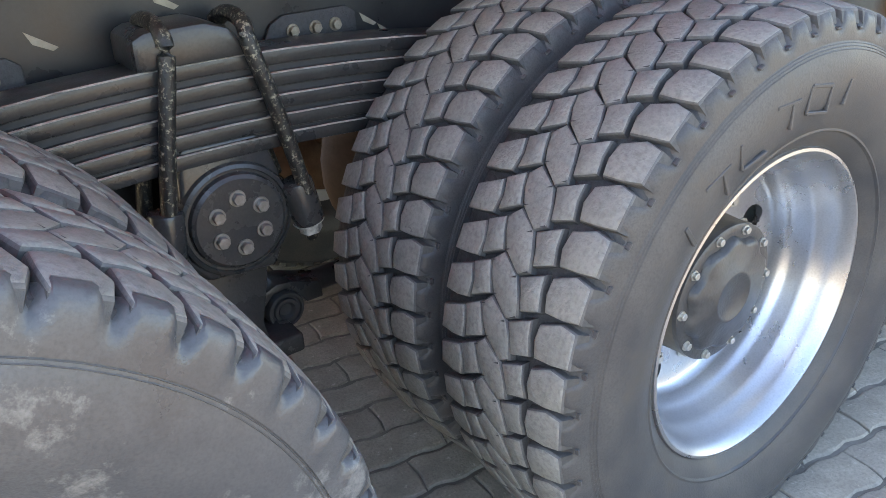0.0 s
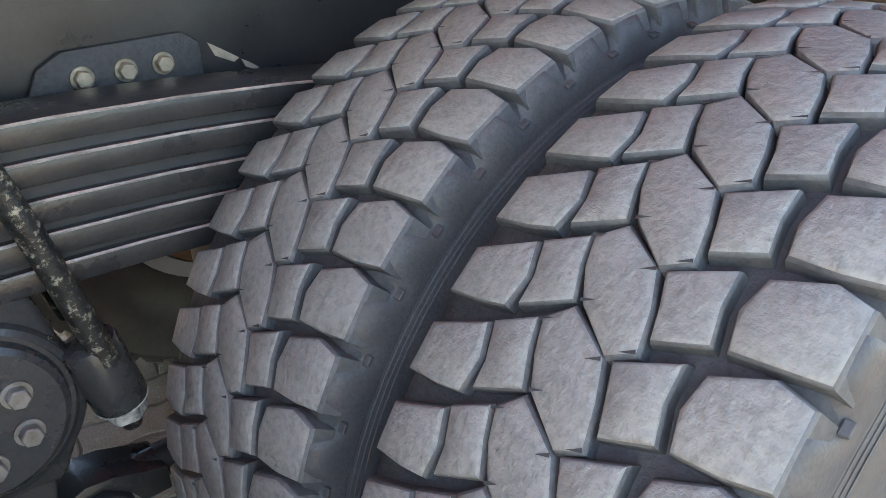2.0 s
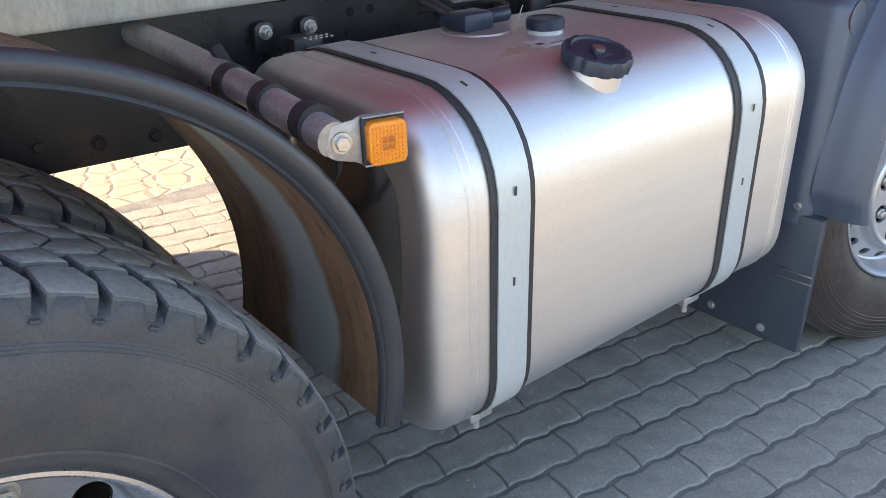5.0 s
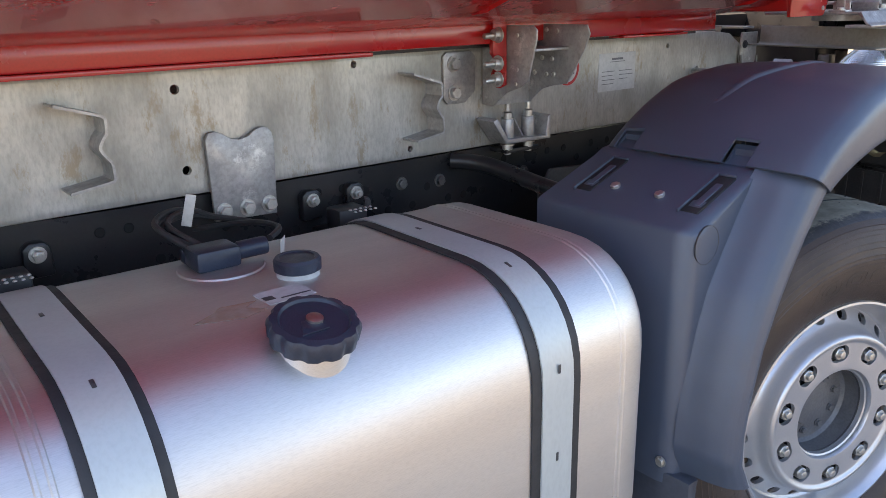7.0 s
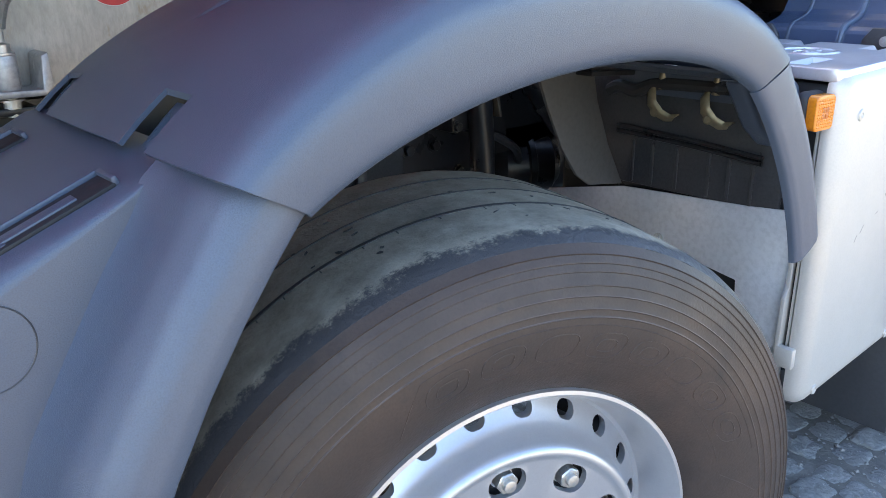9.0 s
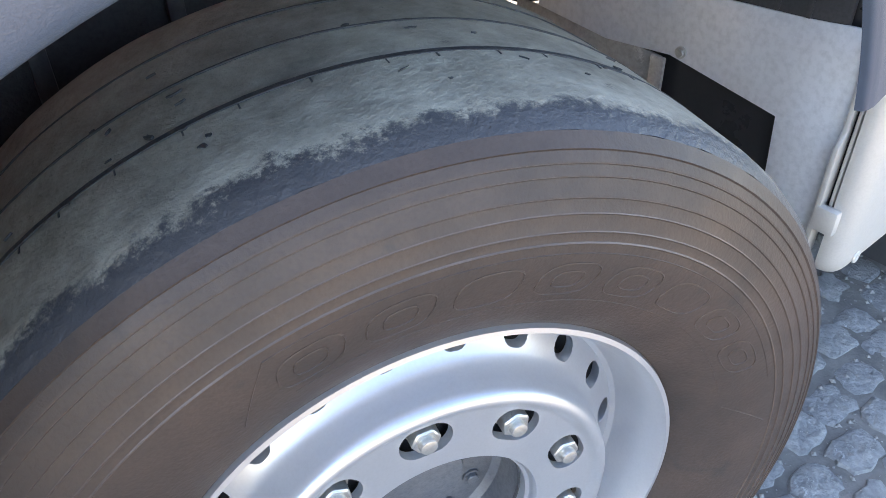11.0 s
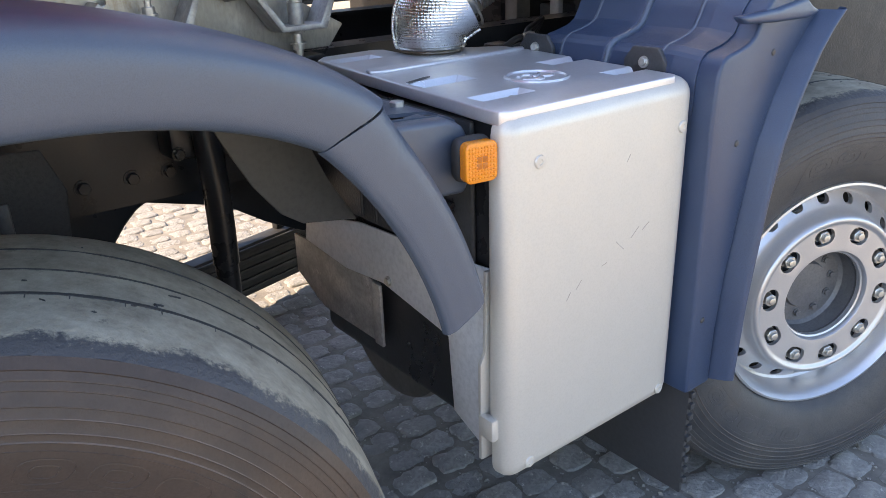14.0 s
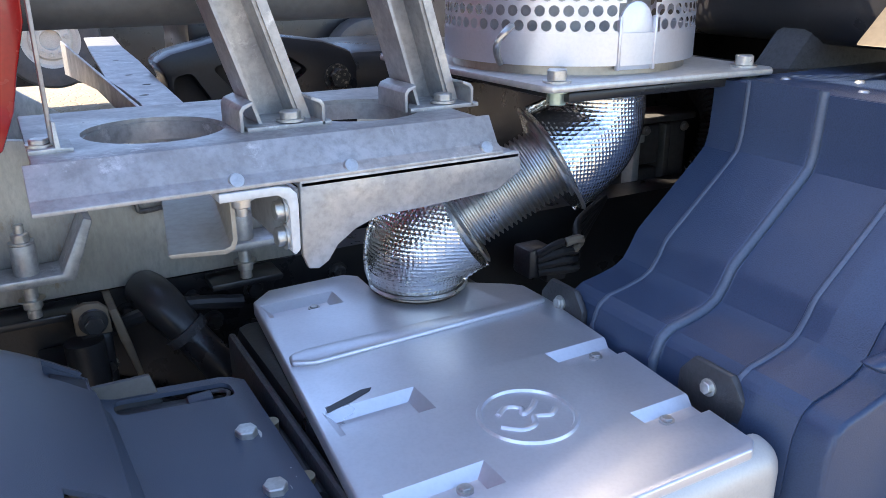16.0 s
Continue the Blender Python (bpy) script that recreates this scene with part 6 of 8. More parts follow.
for k in range(5):
    half = (0.80, 0.80, 0.72, 0.66, 0.60)[k]
    t = fresh()

    def leaf(u, v, k=k, half=half):
        x = CX + (u - 0.5) * 2 * half
        return (x, 0.742 + 0.095 * v, leaf_top(k, x) - 0.027)
    add_sheet(t, leaf, 28, 1, -0.027)
    bevelled(t, 0.0035, 2, 60)
    one = part("leaf", t, SPRING, spring)
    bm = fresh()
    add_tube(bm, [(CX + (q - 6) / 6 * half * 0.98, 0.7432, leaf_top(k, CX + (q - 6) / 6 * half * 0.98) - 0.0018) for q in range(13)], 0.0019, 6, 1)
    part("worn_edge", bm, WORN_GLINT, one, "worn upper edge with its highlight in the colour")
# Black filler inside the pack stands for the shade between the leaves.
bm = fresh()
add_sheet(bm, lambda u, v: (CX + (u - 0.5) * 1.2, 0.752 + 0.075 * v, leaf_top(0, CX + (u - 0.5) * 1.2) - 0.165), 20, 1, -0.15)
part("pack_core", bm, RUBBER, spring, "black filler for the shade between the leaves")
bm = fresh()
add_prism(bm, [(CX - 0.145, 0.968), (CX - 0.143, 1.022), (CX - 0.12, 1.032), (CX - 0.02, 1.034), (CX + 0.02, 1.02), (CX + 0.06, 0.968)], "y", 0.735, 0.86, 0.01)
part("spring_cap", bm, SPRING, spring)
for top, low in (((-3.262, 1.012), (-3.318, 0.690)), ((-3.118, 1.004), (-3.050, 0.700))):
    bm = fresh()
    add_tube(bm, [(low[0], 0.722, low[1]), ((top[0] + low[0]) / 2, 0.722, (top[1] + low[1]) / 2), (top[0], 0.726, top[1] - 0.02), (top[0], 0.745, top[1] + 0.018), (top[0], 0.79, top[1] + 0.028), (top[0], 0.84, top[1] + 0.018), (top[0], 0.858, top[1] - 0.02), (low[0], 0.858, low[1])], 0.0145, 14, 5)
    part("u_bolt", bm, GRIMY, spring, "grimy U-bolt with peeling black paint")
trun = thing("spring_trunnion", "black cast trunnion with a round bolted cover", "trunnion", (CX, 0.79, 0.5))
bm = fresh()
add_prism(bm, [(-3.302, 0.62), (-3.285, 0.70), (-3.272, 0.815), (-3.262, 0.832), (-3.125, 0.828), (-3.108, 0.818), (-3.088, 0.75), (-3.075, 0.64), (-3.120, 0.555), (-3.255, 0.565)], "y", 0.748, 0.87, 0.010, seg=3)
for x, y, z, lean in ((-3.318, 0.736, 0.682, 0.008), (-3.052, 0.742, 0.672, -0.016)):
    add_rod(bm, (x - lean * 0.6, y, z - 0.042), (x + lean * 0.6, y, z + 0.050), 0.032, 24, bev=0.007)
    add_box(bm, min(x, -3.186), max(x, -3.186), 0.752, 0.80, z - 0.030, z + 0.030, 0.008)
part("casting", bm, TRUNNION, trun)
bm = fresh()
add_rod(bm, (-3.324, 0.736, 0.642), (-3.326, 0.736, 0.605), 0.014)
add_bolt(bm, (-3.324, 0.736, 0.640), (-0.1, 0, -1), 0.021, 0.022)
part("u_bolt_end", bm, GRIMY, trun)
bm = fresh()
add_rod(bm, (-3.044, 0.745, 0.632), (-3.036, 0.750, 0.588), 0.0125, bev=0.003)
part("u_bolt_end", bm, GRIMY, trun)
bm = fresh()
add_bolt(bm, (-3.043, 0.745, 0.632), (0.18, 0, -1), 0.021, 0.024)
part("u_bolt_nut", bm, surface("scraped_white_nut", (0.62, 0.6, 0.55), (0.06, 0.058, 0.055), rough=0.5, metal=0.2, scale=70, bump=0.3, mix=1.0), trun, "nut with scraped black paint")
COVER_AT = (-3.185, 0.736, 0.674)
bm = fresh()
add_lathe(bm, [(0.113, 0.05), (0.113, 0.014), (0.108, 0.005), (0.101, 0.002), (0.099, 0.007), (0.094, 0.007), (0.091, -0.003), (0.084, -0.008), (0.0, -0.008)], 72, pose(*COVER_AT))
cover = part("cover", bm, TRUNNION, trun, "black round cover with bolts")
RUSTY_BOLT = surface("dull_rusty_bolt", (0.34, 0.325, 0.305), (0.19, 0.165, 0.14), rough=0.42, metal=0.6, scale=60, bump=0.3, mix=1.0)
for px, pz in ring_points(6, 0.049, 0.53):
    bm = fresh()
    add_bolt(bm, (COVER_AT[0] + px, COVER_AT[1] - 0.008, COVER_AT[2] + pz), (0, -1, 0), 0.0105, 0.013)
    part("bolt", bm, RUSTY_BOLT, cover)
arm = thing("reaction_rod", "black reaction rod with a rubber eye below the trunnion", "rod", (CX, 0.8, 0.4))
bm = fresh()
add_prism(bm, [(-3.285, 0.60), (-3.122, 0.58), (-3.128, 0.52), (-3.140, 0.465), (-3.150, 0.42), (-3.145, 0.385), (-3.120, 0.362), (-3.120, 0.352), (-3.262, 0.352), (-3.300, 0.43)], "y", 0.785, 0.90, 0.012, seg=3)
part("hanger", bm, TRUNNION, arm)
bm = fresh()
add_box(bm, -3.290, -3.084, 0.748, 0.915, 0.340, 0.384, 0.008, None, 3)
part("base_flange", bm, TRUNNION, arm)
bm = fresh()
add_lathe(bm, [(0.0, 0.012), (0.014, 0.008), (0.020, 0.0), (0.027, 0.0), (0.029, 0.006), (0.034, 0.006), (0.036, 0.0), (0.040, 0.0), (0.043, 0.005), (0.043, 0.09), (0.0, 0.09)], 36, pose(-3.083, 0.822, 0.402))
part("eye", bm, RUBBER, arm, "rubber bushed eye")
bm = fresh()
add_prism(bm, [(-3.142, 0.43), (-3.125, 0.455), (-3.095, 0.466), (-3.060, 0.462), (-3.020, 0.448), (-2.99, 0.44), (-2.99, 0.40), (-3.03, 0.40), (-3.045, 0.425), (-3.075, 0.448), (-3.105, 0.445), (-3.130, 0.42)], "y", 0.83, 0.905, 0.004)
add_rod(bm, (-3.035, 0.868, 0.424), (-2.62, 0.87, 0.43), 0.026, 18)
add_rod(bm, (-3.14, 0.87, 0.385), (-3.70, 0.87, 0.42), 0.03, 18)
part("bar", bm, SPRING, arm)
plate = thing("rail_plate", "black bolted plate on the rear frame rail", "plate", (-2.93, 0.88, 0.96))
for x0, off in ((-2.92, 0), (-3.55, 1)):
    bm = fresh()
    add_prism(bm, [(x0 - 0.12, 0.93), (x0 - 0.09, 0.985), (x0 - 0.06, 1.0), (x0 + 0.08, 1.0), (x0 + 0.10, 0.985), (x0 + 0.10, 0.93)], "y", 0.874, 0.884, 0.003)
    pl = part("plate", bm, GROOVE, plate)
    for dx in (-0.045, 0.005, 0.05):
        bm = fresh()
        add_bolt(bm, (x0 + dx, 0.874, 0.968), (0, -1, 0), 0.009, 0.011)
        part("bolt", bm, surface("dull_brown_bolt", (0.36, 0.31, 0.25), (0.17, 0.14, 0.1), rough=0.45, metal=0.6, scale=60, bump=0.3, mix=1.0), pl)
SCRAPE = surface("pale_scrape", (0.3, 0.26, 0.2), (0.2, 0.17, 0.13), rough=0.8, scale=80, bump=0.3)
for dx, dz, s in ((-2.786, 0.968, 1.0), (-3.20, 1.06, 1.3), (-3.41, 1.02, 1.2), (-2.752, 0.945, 0.6)):
    bm = fresh()
    add_prism(bm, [(dx - 0.02 * s, dz + 0.012 * s), (dx - 0.004 * s, dz + 0.002), (dx + 0.02 * s, dz - 0.014 * s), (dx + 0.012 * s, dz - 0.018 * s), (dx - 0.012 * s, dz - 0.006 * s)], "y", 0.8835, 0.8848)
    part("scraped_paint", bm, SCRAPE, chassis, "pale scraped patch")
for x in (-2.493, -3.84):
    ax = thing("drive_axle", "grimy black drive axle housing", "axle", (x, 1.2, 0.4), group="drive axles")
    bm = fresh()
    add_tube(bm, [(x, 0.60, 0.51), (x, 0.95, 0.51), (x, 1.2, 0.52), (x, 1.45, 0.51), (x, 1.85, 0.51)], lambda t: 0.085 + 0.19 * math.exp(-((t - 0.5) / 0.16) ** 2), 24, 8)
    part("housing", bm, surface("brown_grimy_axle", (0.15, 0.1, 0.062), (0.08, 0.058, 0.04), rough=0.7, scale=9, bump=0.3), ax)
for x in (0.0, 1.848):
    ax = thing("front_axle", "black forged steering axle beam", "axle", (x, 1.2, 0.4), group="steering axles")
    bm = fresh()
    add_box(bm, x - 0.05, x + 0.05, 0.25, 2.15, 0.36, 0.48, 0.02)
    part("beam", bm, CHASSIS, ax)
    for y in (0.80, 1.60):
        bm = fresh()
        for k in range(3):
            add_box(bm, x - 0.52, x + 0.52, y - 0.04, y + 0.04, 0.60 + k * 0.028, 0.624 + k * 0.028, 0.004)
        part("leaf_spring", bm, SPRING, ax)
bm = fresh()
add_prism(bm, [(-0.20, 0.92), (-0.20, 0.885), (0.38, 0.862), (0.52, 0.838), (0.65, 0.802), (0.71, 0.782), (0.80, 0.722), (0.88, 0.680), (0.96, 0.645), (1.04, 0.63), (1.06, 0.92)], "y", 0.865, 0.880, 0.004)
gusset = part("gusset", bm, CHASSIS, chassis, "black gusset plate under the rail")
for x, z in ((0.10, 0.90), (0.22, 0.90), (0.34, 0.895), (0.46, 0.885), (0.60, 0.855), (0.70, 0.82)):
    bm = fresh()
    add_bolt(bm, (x, 0.865, z), (0, -1, 0), 0.011, 0.011)
    part("bolt", bm, GRIMY, gusset)
shock = thing("shock_absorber", "black shock absorber bolted to the frame rail", "shock absorber", (0.60, 0.74, 0.5))
bm = fresh()
add_tube(bm, [(0.612, 0.70, 1.10), (0.617, 0.69, 0.9), (0.617, 0.69, 0.72)], 0.029, 18)
part("dust_sleeve", bm, CHASSIS, shock)
bm = fresh()
add_tube(bm, [(0.617, 0.69, 0.74), (0.618, 0.70, 0.62), (0.620, 0.73, 0.45)], 0.026, 18)
part("lower_tube", bm, CHASSIS, shock)
bm = fresh()
add_box(bm, 0.545, 0.655, 0.715, 0.80, 0.96, 1.06, 0.01)
part("bracket", bm, CHASSIS, shock)
for bx, bz in ((0.558, 1.045), (0.642, 1.045), (0.558, 0.975), (0.642, 0.975)):
    bm = fresh()
    add_bolt(bm, (bx, 0.715, bz), (0, -1, 0), 0.01, 0.01)
    part("bolt", bm, GRIMY, shock)

# ---- silver exhaust box ----
box = thing("exhaust_box", "silver exhaust silencer box with a pressed aluminium lid", "exhaust box", (1.02, 0.3, 0.465))
bm = fresh()
add_box(bm, 0.786, 1.254, -0.042, 0.045, 0.466, 1.138, 0.034, None, 5)
bmesh.ops.bisect_plane(bm, geom=bm.verts[:] + bm.edges[:] + bm.faces[:], plane_co=(0, -0.004, 0), plane_no=(0, 1, 0), clear_outer=True)
bmesh.ops.holes_fill(bm, edges=[e for e in bm.edges if e.is_boundary])
panel = part("front_panel", bm, SILVER, box, "warm silver painted front panel with rounded edges", 50)
for x, z in ((0.854, 1.057), (1.216, 1.050), (1.212, 0.497), (0.842, 0.497)):
    bm = fresh()
    add_lathe(bm, [(0.0115, -0.0004), (0.010, -0.0028), (0.005, -0.0032), (0.0042, -0.0018), (0.0, -0.0018)], 20, pose(x, -0.042, z))
    part("screw", bm, SILVER, panel)
bm = fresh()
rng = random.Random(4)
for x, z in ((0.93, 0.80), (0.955, 0.815), (1.02, 0.835), (1.06, 0.86), (1.10, 0.875), (1.13, 0.88), (1.07, 1.02)):
    L = rng.uniform(0.006, 0.016)
    add_box(bm, -L, L, -0.0425, -0.0415, -0.0006, 0.0006, 0, pose(x, 0, z, 0, rng.uniform(-70, 70), 0))
part("scratches", bm, surface("scratch", (0.35, 0.33, 0.3), rough=0.6, bump=0), panel)
bm = fresh()
hole = [(1.045 + 0.068 * math.cos(a) + 0.055, 0.548 + 0.068 * math.sin(a)) for a in [radians(d) for d in range(180, 361, 15)]]
add_prism(bm, [(0.788, 0.0), (0.792, -0.018), (0.81, -0.030), (1.20, -0.030), (1.216, -0.018), (1.252, 0.40), (1.250, 0.468), (1.235, 0.485), (1.172, 0.53)] + hole[::-1] + [(1.035, 0.640), (1.015, 0.658), (0.885, 0.655), (0.850, 0.62)], "z", 1.119, 1.1415, 0.005, seg=3)
knife = fresh()


def pocket(x0, x1, y0, y1):
    """A pressed pocket with sloping walls."""
    corner = ((0, 0), (1, 0), (1, 1), (0, 1))
    low = [knife.verts.new((x0 + 0.014 + u * (x1 - x0 - 0.028), y0 + 0.010 + v * (y1 - y0 - 0.020), 1.1290)) for u, v in corner]
    high = [knife.verts.new((x0 - 0.006 + u * (x1 - x0 + 0.012), y0 - 0.005 + v * (y1 - y0 + 0.010), 1.1470)) for u, v in corner]
    knife.faces.new(low[::-1])
    knife.faces.new(high)
    for i in range(4):
        j = (i + 1) % 4
        knife.faces.new((low[i], low[j], high[j], high[i]))


for p in ((0.855, 0.972, 0.550, 0.600), (0.826, 0.947, 0.212, 0.268), (1.138, 1.29, 0.210, 0.258), (0.822, 0.940, 0.054, 0.096), (1.135, 1.29, 0.050, 0.090)):
    pocket(*p)
lid = part("lid", cut(bm, knife), LID_ALU, box, "dusty pressed aluminium lid", 40)
bm = fresh()
add_prism(bm, [(0.832, 0.392), (0.836, 0.412), (0.86, 0.420), (1.215, 0.412), (1.238, 0.406), (1.240, 0.394), (1.20, 0.388), (0.86, 0.378)], "z", 1.1400, 1.1490, 0.006, seg=3)
part("pressed_ridge", bm, LID_ALU, lid)
bm = fresh()
add_lathe(bm, [(0.060, 0.0), (0.058, -0.0035), (0.054, -0.0035), (0.052, 0.0)], 56, pose(1.030, 0.145, 1.1413, -90))
for pts in ([(-0.040, -0.006), (-0.022, -0.022), (-0.004, -0.020), (0.006, -0.006), (0.024, -0.012), (0.036, -0.004)], [(-0.030, 0.016), (-0.012, 0.026), (0.002, 0.016), (-0.004, 0.004), (0.012, 0.010), (0.026, 0.022)]):
    add_tube(bm, [(1.030 + a, 0.145 + b, 1.1405) for a, b in pts], 0.0042, 8, 5)
part("round_emblem", bm, LID_ALU, lid, "raised round emblem", 50)
for x, y in ((0.905, 0.076), (1.174, 0.070), (0.932, 0.575), (1.205, 0.234)):
    bm = fresh()
    add_bolt(bm, (x, y, 1.1290), (0, 0, 1), 0.006, 0.004)
    part("screw", bm, BOLT, lid)
bm = fresh()
add_prism(bm, [(-0.036, -0.008), (0.0, -0.003), (0.03, 0.005), (0.036, 0.011), (0.022, 0.014), (-0.008, 0.008), (-0.032, 0.003)], "z", 1.1416, 1.1422, 0, pose(0.866, 0.276, 0, 0, 0, 8))
part("scorch_mark", bm, INK, lid, "dark scratch mark")
bm = fresh()
add_box(bm, 0.815, 1.235, -0.003, 0.62, 0.52, 1.116, 0.02)
part("body", bm, CHASSIS, box, "dark silencer body")
bm = fresh()
add_prism(bm, [(0.018, 0.872), (0.12, 0.862), (0.42, 0.845), (0.64, 0.797), (0.655, 0.738), (0.48, 0.722), (0.34, 0.735), (0.13, 0.700), (0.118, 0.545), (0.022, 0.503)], "x", 0.798, 0.803, 0.001)
sh = part("heat_shield", bm, surface("speckled_shield", (0.7, 0.71, 0.73), (0.6, 0.61, 0.62), rough=0.42, metal=0.25, scale=9, bump=0.05, spots=(0.2, 0.19, 0.18), spot_scale=110, spot_size=0.25), box, "speckled silver heat shield plate")
bm = fresh()
add_bolt(bm, (0.798, 0.318, 0.747), (-1, 0, 0), 0.007, 0.005)
part("rivet", bm, BOLT, sh)
bm = fresh()
add_prism(bm, [(0.775, 0.503), (0.803, 0.503), (0.803, 0.87), (0.79, 0.87), (0.787, 0.72), (0.775, 0.70)], "y", 0.012, 0.020, 0.001)
add_box(bm, 0.772, 0.79, -0.02, 0.02, 0.555, 0.60, 0.006)
part("folded_edge", bm, SILVER, sh)
bm = fresh()
add_box(bm, 0.790, 0.812, 0.000, 0.006, 0.57, 1.05, 0.002)
part("side_strip", bm, SILVER, box)
bm = fresh()
add_rod(bm, (0.86, 0.42, 0.60), (1.22, 0.42, 0.60), 0.19, 48, bev=0.02)
part("silencer_drum", bm, surface("dull_steel_drum", (0.2, 0.19, 0.18), (0.14, 0.13, 0.12), rough=0.4, metal=0.7, scale=9, bump=0.1), box, "dull steel drum")
bm = fresh()
add_prism(bm, [(0.715, 0.735), (0.715, 0.64), (0.60, 0.585), (0.36, 0.585), (0.36, 0.725), (0.55, 0.74)], "x", 0.800, 0.806, 0.001)
add_box(bm, 0.792, 0.80, 0.345, 0.375, 0.585, 0.728, 0.003)
part("rear_plate", bm, GALV, box, "bare zinc rear plate")

# ---- exhaust pipe and stack ----
pipe = thing("exhaust_pipe", "exhaust pipe in embossed shiny foil with a steel bellows", "exhaust pipe", (1.10, 0.55, 1.14))
bm = fresh()
add_lathe(bm, [(0.066, 0.0), (0.070, -0.006), (0.066, -0.016), (0.060, -0.02), (0.060, 0.0)], 40, pose(1.10, 0.548, 1.138, -90), shut=True)
part("collar", bm, surface("heat_tinted_steel", (0.4, 0.33, 0.25), (0.3, 0.24, 0.2), rough=0.4, metal=0.9, scale=20, bump=0.08), pipe, "heat-browned steel collar")


def half_bent(bm, pts, r, n=7):
    """A bent pipe of two half shells, crimped together along the bend."""
    add_tube(bm, pts, r, 28, n)
    path = smooth_path(pts, n)
    chord = (path[-1] - path[0]).normalized()
    mid = path[len(path) // 2] - path[0]
    bulge = (mid - chord * mid.dot(chord)).normalized()
    normal = chord.cross(bulge)
    for side in (1, -1):
        edge = []
        for i, p in enumerate(path):
            d = (path[min(i + 1, len(path) - 1)] - path[max(i - 1, 0)]).normalized()
            edge.append(p + normal.cross(d) * -side * (r(i / (len(path) - 1)) + 0.003))
        add_tube(bm, edge, lambda t: 0.0042 + 0.0008 * math.sin(t * 90), 8, 1)


bm = fresh()
half_bent(bm, [(1.10, 0.548, 1.152), (1.10, 0.548, 1.19), (1.112, 0.54, 1.222), (1.138, 0.525, 1.246), (1.158, 0.512, 1.26)], lambda t: 0.072 + 0.014 * math.sin(min(1, t * 1.6) * math.pi * 0.6))
part("lower_elbow", bm, FOIL, pipe, "lower elbow in dimpled foil", 60)
bm = fresh()
a, b = Vector((1.150, 0.517, 1.254)), Vector((1.292, 0.455, 1.352))
rows = []
mm, h = frame_to(a, b)
prof = []
for k in range(23):
    z = h * k / 22
    prof += [(0.052, z), (0.058, z + h / 88), (0.058, z + h / 44), (0.052, z + h / 29.3)]
add_lathe(bm, [(r, z) for r, z in prof], 32, mm @ pose(0, 0, 0, 90))
add_lathe(bm, [(0.062, -0.012), (0.064, 0.0), (0.062, 0.014), (0.05, 0.014), (0.05, -0.012)], 32, mm @ pose(0, 0, 0, 90), shut=True)
add_lathe(bm, [(0.066, h - 0.012), (0.069, h), (0.066, h + 0.02), (0.05, h + 0.02), (0.05, h - 0.012)], 32, mm @ pose(0, 0, 0, 90), shut=True)
part("bellows", bm, STEEL, pipe, "corrugated steel bellows", 25)
bm = fresh()
half_bent(bm, [(1.285, 0.458, 1.345), (1.315, 0.450, 1.362), (1.345, 0.447, 1.386), (1.358, 0.447, 1.42), (1.360, 0.447, 1.455)], lambda t: 0.088 - 0.016 * t)
part("upper_elbow", bm, FOIL, pipe, "upper elbow in dimpled foil", 60)
bm = fresh()
for ctr, ax, r in (((1.10, 0.548, 1.152), (0, 0, 1), 0.076), ((1.157, 0.512, 1.26), (0.14, -0.06, 0.1), 0.080), ((1.287, 0.458, 1.347), (0.14, -0.06, 0.1), 0.09), ((1.36, 0.447, 1.45), (0, 0, 1), 0.077)):
    f, _ = frame_to(ctr, Vector(ctr) + Vector(ax))
    add_lathe(bm, [(r, -0.003), (r + 0.004, 0.0), (r, 0.003), (r - 0.006, 0.0)], 32, f @ pose(0, 0, 0, 90), shut=True)
part("crimped_seam", bm, STEEL, pipe)

stack = thing("exhaust_stack", "silver exhaust stack guard with round perforations on a plate", "exhaust stack", (1.39, 0.58, 1.46))
bm = fresh()
add_prism(bm, [(1.192, 0.36), (1.20, 0.345), (1.60, 0.325), (1.615, 0.34), (1.63, 0.80), (1.17, 0.82)], "z", 1.468, 1.478, 0.003)
plate = part("base_plate", bm, surface("pale_steel_plate", (0.62, 0.6, 0.56), (0.5, 0.47, 0.42), rough=0.45, metal=0.6, scale=10, bump=0.06), stack)
for x, y in ((1.225, 0.372), (1.575, 0.36)):
    bm = fresh()
    add_bolt(bm, (x, y, 1.478), (0, 0, 1), 0.013, 0.016)
    part("bolt", bm, BOLT, plate)
    bm = fresh()
    add_bolt(bm, (x, y, 1.468), (0, 0, -1), 0.012, 0.018)
    part("nut", bm, GREEN_ZINC, plate)
SXC, SYC, SR = 1.395, 0.572, 0.200


